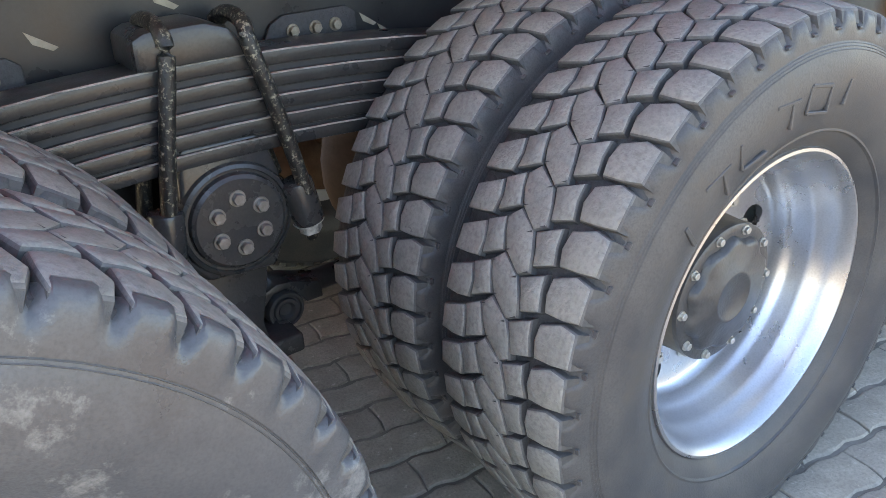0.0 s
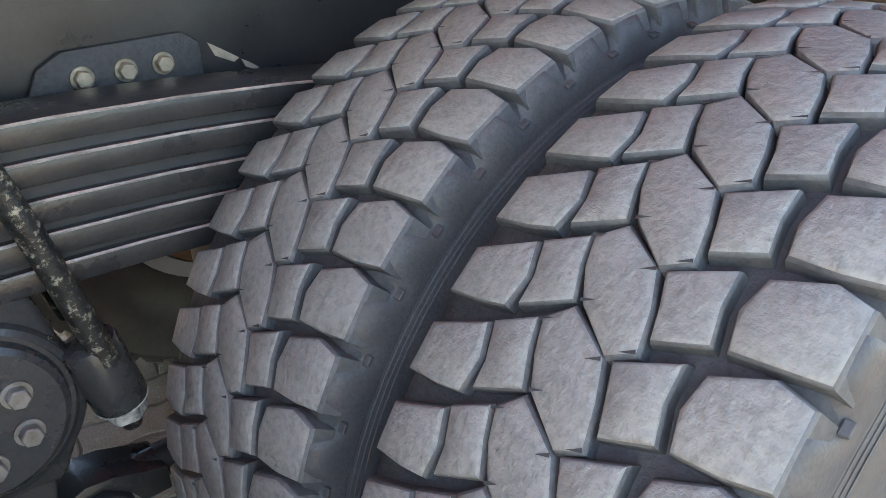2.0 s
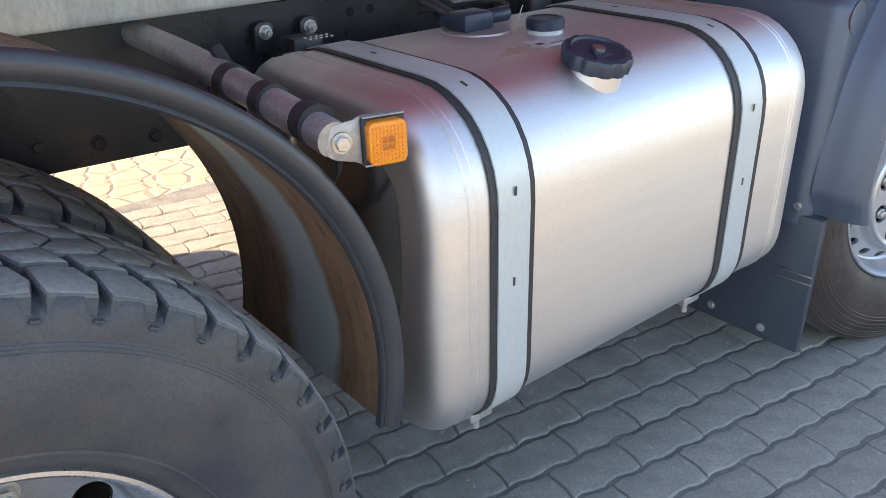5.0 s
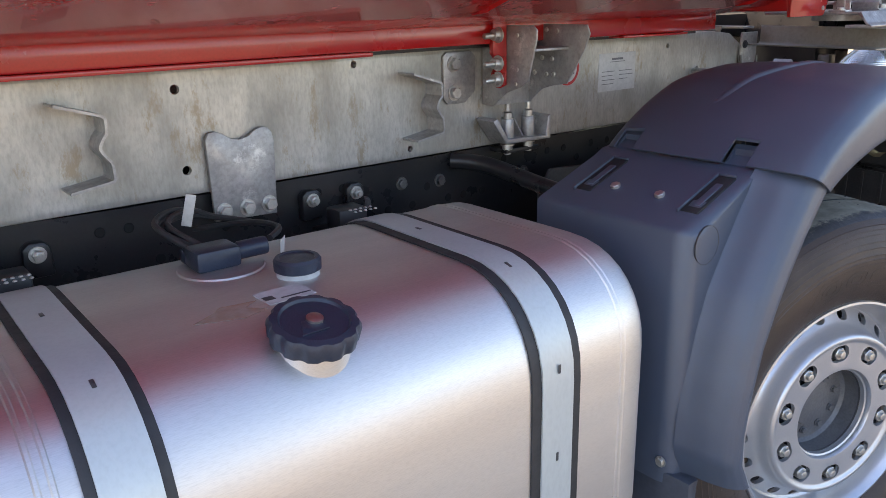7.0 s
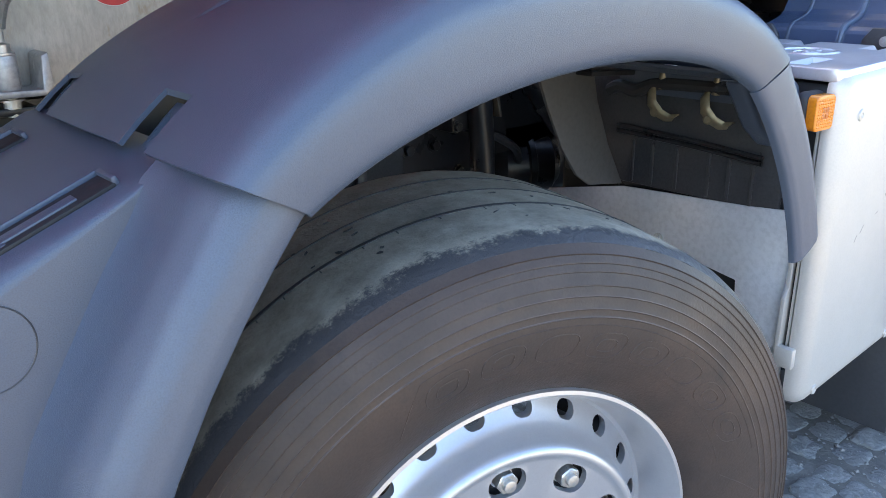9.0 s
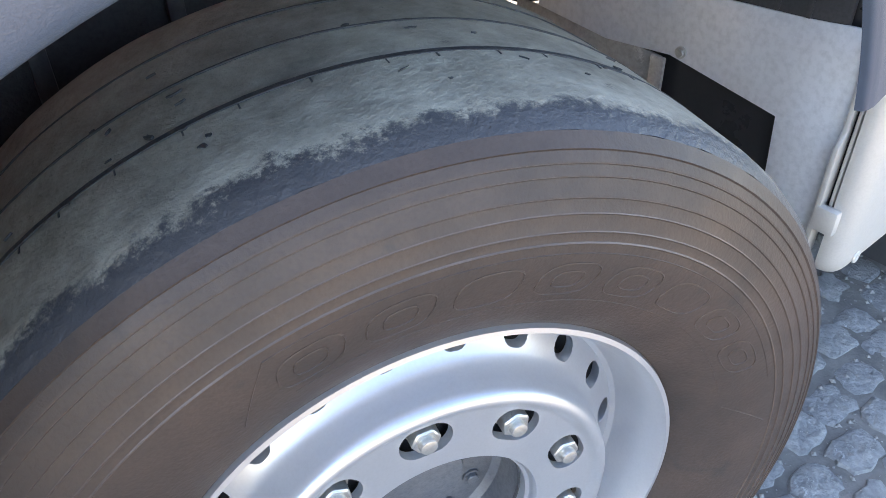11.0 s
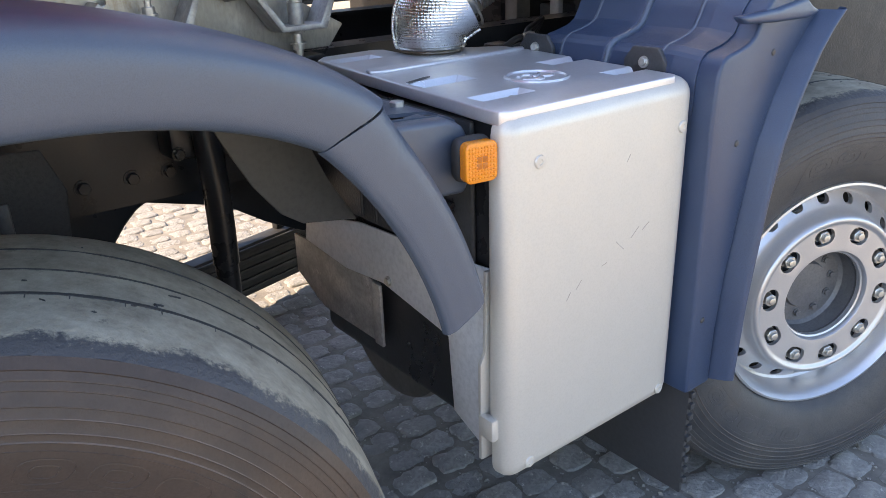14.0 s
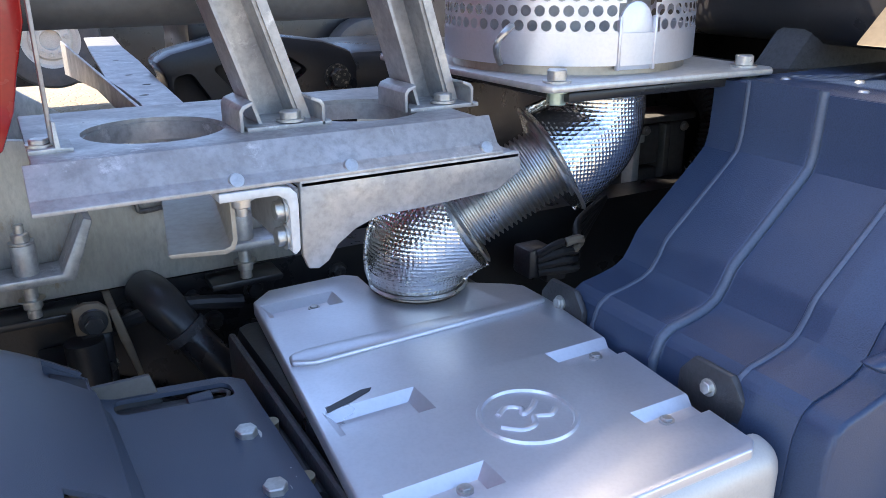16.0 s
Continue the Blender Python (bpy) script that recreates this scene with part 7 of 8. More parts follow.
def perforated(z0, z1, rows, cols, hole, gap_deg):
    """A tube wall with rows of round holes; each cell is a square with an eight-sided hole."""
    bm = fresh()
    dz = (z1 - z0) / rows
    da = math.tau / cols
    for i in range(rows):
        off = 0.5 * da * (i % 2)
        for k in range(cols):
            a0, zc = k * da + off, z0 + (i + 0.5) * dz
            ac = a0 + da / 2
            gap = abs(((math.degrees(ac) + 98 + 180) % 360) - 180) < gap_deg
            n = 12
            rim = []
            for q in range(n):
                t = q / n * math.tau
                c, s = math.cos(t), math.sin(t)
                k2 = max(abs(c), abs(s))
                rim.append((c / k2 * da / 2, s / k2 * dz / 2, c * hole / SR, s * hole))
            if gap:
                continue
            outs = [bm.verts.new((SXC + SR * math.cos(ac + u), SYC + SR * math.sin(ac + u), zc + w)) for u, w, *_ in rim]
            ins = [bm.verts.new((SXC + SR * math.cos(ac + u), SYC + SR * math.sin(ac + u), zc + w)) for *_, u, w in rim]
            for q in range(n):
                bm.faces.new((outs[q], outs[(q + 1) % n], ins[(q + 1) % n], ins[q]))
            # square the cell's corners
            for sx in (-1, 1):
                for sz in (-1, 1):
                    c0 = bm.verts.new((SXC + SR * math.cos(ac + sx * da / 2), SYC + SR * math.sin(ac + sx * da / 2), zc + sz * dz / 2))
                    best = sorted(range(n), key=lambda q: (rim[q][0] - sx * da / 2) ** 2 * SR * SR + (rim[q][1] - sz * dz / 2) ** 2)[:2]
                    bm.faces.new((outs[best[0]], c0, outs[best[1]]))
    return bm


bm = perforated(1.537, 1.80, 13, 62, 0.0078, 9)
bmesh.ops.remove_doubles(bm, verts=bm.verts, dist=0.0002)
bmesh.ops.recalc_face_normals(bm, faces=bm.faces)
part("perforated_guard", bm, LID_ALU, stack, "perforated silver guard", 40)
m = Matrix.Translation((SXC, SYC, 0)) @ pose(0, 0, 0, -90)
bm = fresh()
add_lathe(bm, [(SR, -1.80), (SR + 0.003, -1.80), (SR + 0.003, -1.86), (SR, -1.86)], 72, m, shut=True)
part("upper_band", bm, LID_ALU, stack)
bm = fresh()
add_lathe(bm, [(SR, -1.537), (SR + 0.001, -1.537), (SR + 0.001, -1.492), (SR - 0.003, -1.492), (SR - 0.003, -1.537)], 96, m, shut=True)
part("guard_band", bm, LID_ALU, stack)
bm = fresh()
add_lathe(bm, [(SR - 0.012, -1.478), (SR - 0.012, -1.495), (SR - 0.02, -1.495), (SR - 0.02, -1.478)], 72, m, shut=True)
part("foot_ring", bm, surface("heat_stained_ring", (0.5, 0.44, 0.36), (0.4, 0.33, 0.26), rough=0.4, metal=0.8, scale=14, bump=0.06), stack)
bm = fresh()
add_lathe(bm, [(0.13, -1.478), (0.13, -1.95), (0.0, -1.95)], 40, m)
part("inner_pipe", bm, surface("pale_inner_pipe", (0.5, 0.5, 0.48), (0.4, 0.4, 0.38), rough=0.5, metal=0.5, scale=9, bump=0.05), stack, "pale inner pipe behind the holes")
bm = fresh()
a = radians(-98)
f = Matrix.Translation((SXC, SYC, 0)) @ Matrix.Rotation(a, 4, "Z")
add_prism(bm, [(-0.028, 1.485)] + [(0.028 * math.cos(t), 1.545 + 0.035 * math.sin(t)) for t in [radians(d) for d in range(180, -1, -20)]] + [(0.028, 1.485)], "x", SR - 0.012, SR - 0.006, 0.001, f)
add_box(bm, SR - 0.008, SR + 0.001, -0.032, -0.027, 1.485, 1.56, 0.002, f)
add_box(bm, SR - 0.008, SR + 0.001, 0.027, 0.032, 1.485, 1.56, 0.002, f)
part("arched_recess", bm, LID_ALU, stack)
bm = fresh()
add_tube(bm, [(1.178, 0.44, 1.50), (1.165, 0.43, 1.515), (1.16, 0.42, 1.53), (1.17, 0.415, 1.545), (1.185, 0.425, 1.55)], 0.005, 8)
part("hook", bm, STEEL, stack)

# ---- galvanised platform behind the cab ----
plat = thing("service_platform", "galvanised steel platform with two round openings and upright posts", "platform", (0.84, 0.45, 1.41))
bm = fresh()
add_box(bm, 0.578, 1.072, 0.325, 0.62, 1.446, 1.454, 0.002)
knife = fresh()
for x, r in ((0.712, 0.079), (0.962, 0.083)):
    add_rod(knife, (x, 0.447, 1.42), (x, 0.447, 1.50), r, 48)
part("deck", cut(bm, knife), GALV, plat)
for x, r in ((0.712, 0.079), (0.962, 0.083)):
    bm = fresh()
    add_lathe(bm, [(r, 0.0), (r, 0.022), (r - 0.003, 0.022), (r - 0.003, 0.0)], 48, pose(x, 0.447, 1.449, -90), shut=True)
    part("hole_collar", bm, GALV, plat)
bm = fresh()
add_prism(bm, [(0.327, 1.454), (0.322, 1.455), (0.302, 1.4245), (0.288, 1.417), (0.288, 1.4125), (0.304, 1.419), (0.327, 1.447)], "x", 0.570, 1.085, 0.001)
part("front_fold", bm, GALV, plat)
bm = fresh()
add_prism(bm, [(0.826, 1.4145), (1.108, 1.4145), (1.112, 1.389), (1.077, 1.368), (0.98, 1.362), (0.915, 1.360), (0.888, 1.350), (0.866, 1.335), (0.854, 1.318), (0.842, 1.311), (0.830, 1.313), (0.824, 1.330)], "y", 0.288, 0.296, 0.002)
add_box(bm, 0.826, 1.108, 0.288, 0.36, 1.405, 1.4125, 0.002)
part("bracket_plate", bm, GALV, plat, "cut galvanised bracket plate")
bm = fresh()
add_prism(bm, [(0.739, 1.4115), (0.800, 1.4115), (0.814, 1.409), (0.8215, 1.401), (0.8225, 1.390), (0.8215, 1.338), (0.816, 1.333), (0.812, 1.336), (0.812, 1.386), (0.809, 1.396), (0.800, 1.402), (0.739, 1.402)], "y", 0.286, 0.44, 0.0012)
ang = part("angle", bm, surface("pale_zinc", (0.7, 0.7, 0.69), (0.6, 0.6, 0.58), rough=0.5, metal=0.3, scale=20, bump=0.05), plat, "pale zinc angle bracket")
for p, d in (((0.812, 0.305, 1.380), (-1, 0, 0)), ((0.812, 0.305, 1.350), (-1, 0, 0)), ((0.766, 0.305, 1.402), (0, 0, -1))):
    bm = fresh()
    add_bolt(bm, p, d, 0.010, 0.010)
    if d[2]:
        add_rod(bm, (p[0], p[1], p[2] - 0.008), (p[0], p[1], p[2] - 0.022), 0.006, 14, bev=0.001)
    part("bolt", bm, BOLT, ang)
arm_at = pose(0.688, 0.318, 0, 0, 0, -9.1)
bm = fresh()
add_prism(bm, [(0.0, 1.345), (0.003, 1.341), (0.058, 1.339), (0.068, 1.343), (0.072, 1.353), (0.072, 1.405), (0.067, 1.405), (0.067, 1.355), (0.064, 1.348), (0.057, 1.345), (0.003, 1.346)], "y", 0.0, 0.468, 0.0008, arm_at)
part("support_channel", bm, surface("brown_stained_zinc", (0.36, 0.325, 0.265), (0.25, 0.215, 0.17), rough=0.5, metal=0.35, scale=9, bump=0.1), plat, "open folded support channel, stained brown")
bm = fresh()
add_prism(bm, [(0.724, 1.385), (0.719, 1.300), (0.722, 1.276), (0.733, 1.266), (0.800, 1.276), (0.816, 1.285), (0.821, 1.300), (0.823, 1.385)], "y", SY - 0.010, SY - 0.002, 0.002)
part("mounting_plate", bm, GALV, plat)
bm = fresh()
add_tube(bm, [(0.7185, SY - 0.012, 1.31), (0.7215, SY - 0.014, 1.277), (0.733, SY - 0.014, 1.266), (0.80, SY - 0.014, 1.276), (0.816, SY - 0.014, 1.285), (0.8205, SY - 0.012, 1.305)], 0.004, 8, 4)
part("plate_lip", bm, STEEL_DARK, plat, "dark rolled edge")
bm = fresh()
add_bolt(bm, (0.742, SY - 0.010, 1.345), (0, -1, 0), 0.009, 0.005)
part("bolt", bm, GROOVE, plat)
for x in (0.761, 0.888, 1.064):
    bm = fresh()
    add_lathe(bm, [(0.0, -0.005), (0.0075, -0.004), (0.009, 0.0)], 16, pose(x, 0.2955, 1.4205, -35))
    part("rivet", bm, BOLT, plat)


def post(x, y, lean, name="post"):
    """A folded channel post that leans along the truck."""
    bm = fresh()
    t = 0.005

    def at(dx, dy, z):
        return (x + dx + lean * (z - 1.46), y + dy, z)
    out = [(-0.032, -0.032), (-0.032, 0.03), (0.022, 0.03), (0.022, -0.022), (0.034, -0.022), (0.034, -0.018), (0.018, -0.018), (0.018, 0.026), (-0.028, 0.026), (-0.028, -0.032)][::-1]
    rings = [[bm.verts.new(at(a, b, z)) for a, b in out] for z in (1.454, 1.485, 1.75)]
    for r0, r1 in zip(rings, rings[1:]):
        for k in range(len(out)):
            bm.faces.new((r0[k], r0[(k + 1) % len(out)], r1[(k + 1) % len(out)], r1[k]))
    bm.faces.new(rings[0])
    bm.faces.new(rings[-1][::-1])
    add_box(bm, x - 0.050, x + 0.050, y - 0.050, y + 0.03, 1.4535, 1.459, 0.001)
    for sgn in (-1, 1):
        foot = [(x + sgn * a - 0.008, z) for a, z in ((0.050, 1.4545), (0.050, 1.478), (0.046, 1.484), (0.034, 1.488), (0.034, 1.484), (0.043, 1.480), (0.046, 1.476), (0.046, 1.4545))]
        add_prism(bm, foot, "y", y - 0.050, y + 0.03, 0.0008)
    p = part(name, bm, GALV, plat)
    bm = fresh()
    add_bolt(bm, (x + 0.005, y - 0.034, 1.460), (0, 0, 1), 0.011, 0.010)
    part("bolt", bm, BOLT, p)


post(0.848, 0.42, -0.32)
post(1.062, 0.44, -0.30)
bm = fresh()
add_box(bm, 0.600, 0.604, 0.385, 0.41, 1.457, 1.75, 0.001)
add_prism(bm, [(0.578, 1.4535), (0.620, 1.4535), (0.620, 1.458), (0.608, 1.4585), (0.6065, 1.485), (0.603, 1.485), (0.603, 1.459), (0.578, 1.4585)], "y", 0.37, 0.42, 0.0008)
strap_bar = part("flat_bar", bm, GALV, plat, "thin flat bar on a bent foot")
bm = fresh()
add_bolt(bm, (0.590, 0.39, 1.4585), (0, 0, 1), 0.009, 0.006)
part("bolt", bm, BOLT, strap_bar)
bm = fresh()
add_tube(bm, [(0.30, 0.52, 1.596), (1.06, 0.52, 1.596)], 0.034, 20, 1)
part("dark_tube", bm, surface("weathered_dark_tube", (0.1, 0.1, 0.095), (0.16, 0.155, 0.14), rough=0.6, metal=0.3, scale=20, bump=0.1), plat, "weathered dark grey tube")

# ---- cab wheel housing over the first axle ----
cabf = thing("cab_wheel_housing", "dark blue-grey ribbed plastic wheel housing below the cab", "wheel housing", (1.4, 0.2, 0.47))
PROFILE = [(1.260, 1.060), (1.264, 1.132), (1.274, 1.160), (1.290, 1.170), (1.322, 1.176), (1.352, 1.184), (1.370, 1.195), (1.383, 1.214), (1.394, 1.236), (1.405, 1.247), (1.464, 1.300), (1.510, 1.342), (1.523, 1.356), (1.529, 1.376), (1.531, 1.410), (1.532, 1.462)]
bm = fresh()
add_prism(bm, [(1.264, 0.475), (1.346, 0.475), (1.348, 0.60), (1.362, 0.72), (1.388, 0.85), (1.422, 0.98), (1.462, 1.07), (1.512, 1.15), (1.555, 1.195), (1.584, 1.216), (1.574, 1.226), (1.542, 1.234), (1.520, 1.250), (1.526, 1.272), (1.552, 1.300), (1.60, 1.352), (1.66, 1.462)] + PROFILE[::-1], "y", -0.075, 0.03, 0.022, seg=4)
part("side_panel", bm, HOUSING, cabf, "", 45)


def ribbed(u, v):
    k = u * (len(PROFILE) - 1)
    i = min(int(k), len(PROFILE) - 2)
    f = k - i
    x = PROFILE[i][0] * (1 - f) + PROFILE[i + 1][0] * f
    z = PROFILE[i][1] * (1 - f) + PROFILE[i + 1][1] * f
    y = -0.03 + 0.40 * v
    rise = 0.0
    for yr in (0.30, 0.18, 0.05):
        rise += 0.5 - 0.5 * math.tanh((y - yr) / 0.004) if yr != 0.18 else -(0.5 - 0.5 * math.tanh((y - yr) / 0.004))
    d = 0.012 * rise * min(1.0, max(0.0, (y + 0.03) / 0.05))
    return (x - d * 0.75, y, z + d * 0.6)


bm = fresh()
add_sheet(bm, ribbed, 40, 120, 0.004)
part("ribbed_panel", bm, HOUSING, cabf, "", 16)
# Paler tubes along the ribs paint the sky's highlight on their rounded edges.
bm = fresh()
for yr in (0.30, 0.18, 0.05):
    pts = []
    for k in range(31):
        x, _, z = ribbed(k / 30, (yr + 0.03) / 0.40)
        pts.append((x - 0.002, yr, z + 0.002))
    add_tube(bm, pts, 0.007, 8, 1)
part("rib_edge", bm, surface("rib_highlight_plastic", (0.10, 0.13, 0.18), (0.055, 0.078, 0.125), rough=0.4, scale=8, fine=300, bump=0.1), cabf, "paler rib edges with the highlight in their colour", 60)
bm = fresh()
add_box(bm, 1.530, 1.95, -0.06, 0.44, 1.452, 1.464, 0.004)
part("top_panel", bm, HOUSING, cabf)
bm = fresh()
for x, y in ((1.60, 0.30), (1.63, 0.12), (1.60, 0.02), (1.66, 0.22), (1.58, 0.16)):
    add_lathe(bm, [(0.0, -0.004), (0.006, -0.003), (0.008, 0.0)], 10, pose(x, y, 1.464, -90))
tagged(part("rivet_heads", bm, BOLT, cabf, "small rivet heads"), kind="stuff")
# Raised dark plates stand in for shaded recessed pockets with a bolt.
for y in (0.371, 0.079):
    bm = fresh()
    add_prism(bm, [(y - 0.052, 1.085), (y - 0.050, 1.150), (y - 0.030, 1.176), (y + 0.030, 1.176), (y + 0.050, 1.150), (y + 0.052, 1.085)], "x", 1.250, 1.262, 0.004)
    tab = part("fixing_tab", bm, HUB_BLACK, cabf, "dark plate standing for a recessed bolt pocket")
    bm = fresh()
    add_bolt(bm, (1.250, y, 1.148), (-1, 0, 0.1), 0.0075, 0.007)
    part("bolt", bm, BOLT, tab)
bm = fresh()
add_prism(bm, [(1.300, 1.236), (1.420, 1.240), (1.520, 1.252), (1.545, 1.236), (1.576, 1.224), (1.540, 1.214), (1.420, 1.216), (1.320, 1.222)], "y", -0.086, -0.06, 0.008, seg=3)
part("side_ledge", bm, HOUSING, cabf, "", 60)
bm = fresh()
CREASE = [(1.578, 1.226), (1.545, 1.195), (1.505, 1.150), (1.458, 1.075), (1.418, 0.985), (1.393, 0.875), (1.372, 0.755), (1.358, 0.650), (1.345, 0.480)]
LIP = [(1.600, 1.226), (1.566, 1.198), (1.527, 1.155), (1.478, 1.078), (1.434, 0.985), (1.405, 0.872), (1.386, 0.755), (1.371, 0.655), (1.359, 0.488)]


def flare(u, v):
    k = u * (len(LIP) - 1)
    i = min(int(k), len(LIP) - 2)
    f = k - i
    a = [CREASE[i][c] * (1 - f) + CREASE[i + 1][c] * f for c in (0, 1)]
    b = [LIP[i][c] * (1 - f) + LIP[i + 1][c] * f for c in (0, 1)]
    w = interp(((0.0, 0.0), (0.55, 1.0), (0.75, 1.25), (1.0, 1.5)), v)
    y = interp(((0.0, -0.066), (0.15, -0.082), (0.45, -0.108), (0.60, -0.117), (0.75, -0.119), (0.9, -0.112), (1.0, -0.098)), v)
    back = interp(((0.0, 0.0), (0.55, 0.0), (1.0, 0.022)), v)
    return (a[0] + (b[0] - a[0]) * min(w, 1.0) + back, y, a[1] + (b[1] - a[1]) * min(w, 1.0))


add_sheet(bm, flare, 44, 14, 0.004)
part("flared_edge", bm, HOUSING, cabf, "", 60)
for x, z in ((1.30, 0.64), (1.44, 1.16), (1.35, 1.0)):
    bm = fresh()
    add_lathe(bm, [(0.0, -0.003), (0.005, -0.002), (0.007, 0.0)], 12, pose(x - 0.005, -0.0755, z))
    part("rivet", bm, HUB_BLACK, cabf)
bm = fresh()
add_box(bm, 1.30, 1.312, -0.06, 0.38, 0.19, 0.49, 0.003)
for k in range(9):
    add_box(bm, 1.30, 1.314, -0.068, -0.058, 0.22 + k * 0.028, 0.234 + k * 0.028, 0.002)
part("mud_flap", bm, surface("grey_flap", (0.035, 0.037, 0.042), (0.05, 0.05, 0.052), rough=0.5, scale=10, bump=0.15), cabf, "dark mud flap with a toothed edge")
bm = fresh()
add_prism(bm, [(1.62, 0.75), (3.6, 0.75), (3.6, 1.56), (1.76, 1.56), (1.64, 1.42)], "y", 0.36, 0.44, 0.02)
part("inner_liner", bm, GROOVE, cabf, "black inner liner")

cab = thing("truck_cab", "dark rear of the truck cab above its wheel housing", "cab", (2.6, 1.2, 1.46))
bm = fresh()
add_box(bm, 1.72, 3.55, 0.0, 2.40, 1.50, 3.25, 0.06, None, 4)
part("shell", bm, CHASSIS, cab)
bm = fresh()
add_box(bm, 1.70, 3.5, -0.005, 0.02, 1.62, 1.75, 0.01)
part("red_sill", bm, RED, cab, "red side sill")
bm = fresh()
add_prism(bm, [(1.66, 1.515), (1.72, 1.57), (1.86, 1.60), (1.92, 1.56), (1.92, 1.50), (1.80, 1.50), (1.74, 1.53)], "y", 0.06, 0.24, 0.004)
solo("bent_bracket", bm, surface("khaki_metal", (0.16, 0.13, 0.09), (0.1, 0.085, 0.06), rough=0.55, metal=0.3, scale=12, bump=0.1), "bent khaki sheet bracket below the cab", "bracket")
bm = fresh()
add_box(bm, 1.23, 1.72, 0.35, 0.95, 1.452, 1.466, 0.003)
solo("black_deck", bm, CHASSIS, "black steel deck under the exhaust stack", "deck")

# ---- gearbox side and cables behind the exhaust pipe ----
gear = thing("engine_side", "dark engine side with ribbed housing and a pale strip", "engine", (2.0, 1.1, 0.9))
bm = fresh()
add_box(bm, 1.72, 2.6, 1.00, 1.9, 0.80, 1.60, 0.03)
part("block", bm, CHASSIS, gear)
# Front block reaches low, added to hide sunlit ground under the cab.
bm = fresh()
add_box(bm, 2.25, 3.2, 0.50, 1.98, 0.32, 1.50, 0.03)
part("front_block", bm, CHASSIS, gear)
CASTING = surface("grey_casting", (0.17, 0.165, 0.155), (0.11, 0.105, 0.1), rough=0.5, metal=0.2, scale=14, bump=0.2)
for x0, z0, x1, z1, y0 in ((1.890, 1.165, 1.955, 1.262, 0.905), (1.890, 1.040, 1.955, 1.155, 0.905), (1.965, 1.050, 1.985, 1.262, 0.895), (1.990, 1.05, 2.05, 1.262, 0.91), (1.86, 1.268, 2.06, 1.285, 0.89), (1.74, 1.0, 1.80, 1.25, 0.95)):
    bm = fresh()
    add_box(bm, x0, x1, y0, 1.005, z0, z1, 0.006)
    part("ribbed_housing", bm, CASTING, gear)
for x, z in ((1.905, 1.25), (1.905, 1.055), (2.03, 1.25)):
    bm = fresh()
    add_bolt(bm, (x, 0.902, z), (0, -1, 0), 0.008, 0.008)
    part("bolt", bm, BOLT, gear)
bm = fresh()
add_box(bm, 1.862, 1.884, 0.892, 0.93, 1.040, 1.270, 0.004)
add_box(bm, 1.858, 1.892, 0.888, 0.91, 1.225, 1.245, 0.003)
part("pale_strip", bm, WHITE, gear, "pale plastic strip")
bm = fresh()
add_tube(bm, [(2.14, 0.96, 1.33), (2.13, 0.90, 1.28), (2.11, 0.88, 1.21), (2.085, 0.89, 1.13), (2.06, 0.92, 1.06)], lambda t: 0.034 + 0.004 * math.sin(t * 150), 16, 24)
part("corrugated_hose", bm, RUBBER, gear, "black corrugated hose")
loom = thing("cable_loom", "black plug block with cable loom and clips", "cable loom", (1.45, 0.7, 1.05))
bm = fresh()
add_box(bm, 1.40, 1.46, 0.66, 0.72, 1.05, 1.11, 0.008)
add_box(bm, 1.45, 1.50, 0.67, 0.71, 1.03, 1.08, 0.006)
part("plug_block", bm, HUB_BLACK, loom)
for k in range(4):
    bm = fresh()
    add_tube(bm, [(1.42, 0.66, 1.10 - 0.012 * k), (1.46 + 0.01 * k, 0.64, 1.125 - 0.02 * k), (1.53, 0.68, 1.10 - 0.015 * k), (1.58, 0.74, 1.12 - 0.02 * k), (1.70, 0.80, 1.14)], 0.008, 8)
    part("cable", bm, RUBBER, loom)
bm = fresh()
add_tube(bm, [(1.465, 0.635, 1.125), (1.49, 0.63, 1.13), (1.505, 0.64, 1.12), (1.50, 0.65, 1.10)], 0.009, 8)
part("pale_hose", bm, surface("pale_brown_hose", (0.3, 0.26, 0.21), rough=0.5, bump=0.1), loom)
hoses = thing("frame_hose", "black hose and thinner pipe along the frame rail", "hose", (0.7, 0.72, 1.08))
bm = fresh()
add_tube(bm, [(0.715, 0.785, 1.135), (0.735, 0.725, 1.120), (0.770, 0.690, 1.068), (0.812, 0.670, 1.008), (0.865, 0.650, 0.935)], lambda t: 0.031 + 0.003 * math.sin(t * 9), 20, 8)
part("hose", bm, CHASSIS, hoses)
bm = fresh()
add_tube(bm, [(0.64, 0.76, 1.08), (0.74, 0.72, 1.12), (0.86, 0.73, 1.10)], 0.012, 10)
part("pipe", bm, CHASSIS, hoses)
for px, py, pz in ((0.760, 0.695, 1.082), (0.815, 0.669, 1.004)):
    bm = fresh()
    add_tube(bm, [(px - 0.004, py + 0.002, pz + 0.006), (px + 0.004, py - 0.002, pz - 0.006)], 0.0355, 20, 1)
    part("hose_band", bm, GROOVE, hoses)
bolts = thing("rail_bolts", "row of dusty bolts on the front frame rail", "bolt", (0.7, 0.79, 1.06))
for x, z in ((0.688, 1.090), (0.795, 1.090), (0.824, 1.044), (0.888, 1.014), (0.90, 1.09), (0.96, 1.06), (1.06, 1.09)):
    bm = fresh()
    add_bolt(bm, (x, 0.80, z), (0, -1, 0), 0.0125, 0.014)
    part("bolt", bm, TRUNNION, bolts)
rail_br = thing("rail_bracket", "dusty brown bolted bracket on the black frame rail", "bracket", (0.63, 0.75, 0.95))
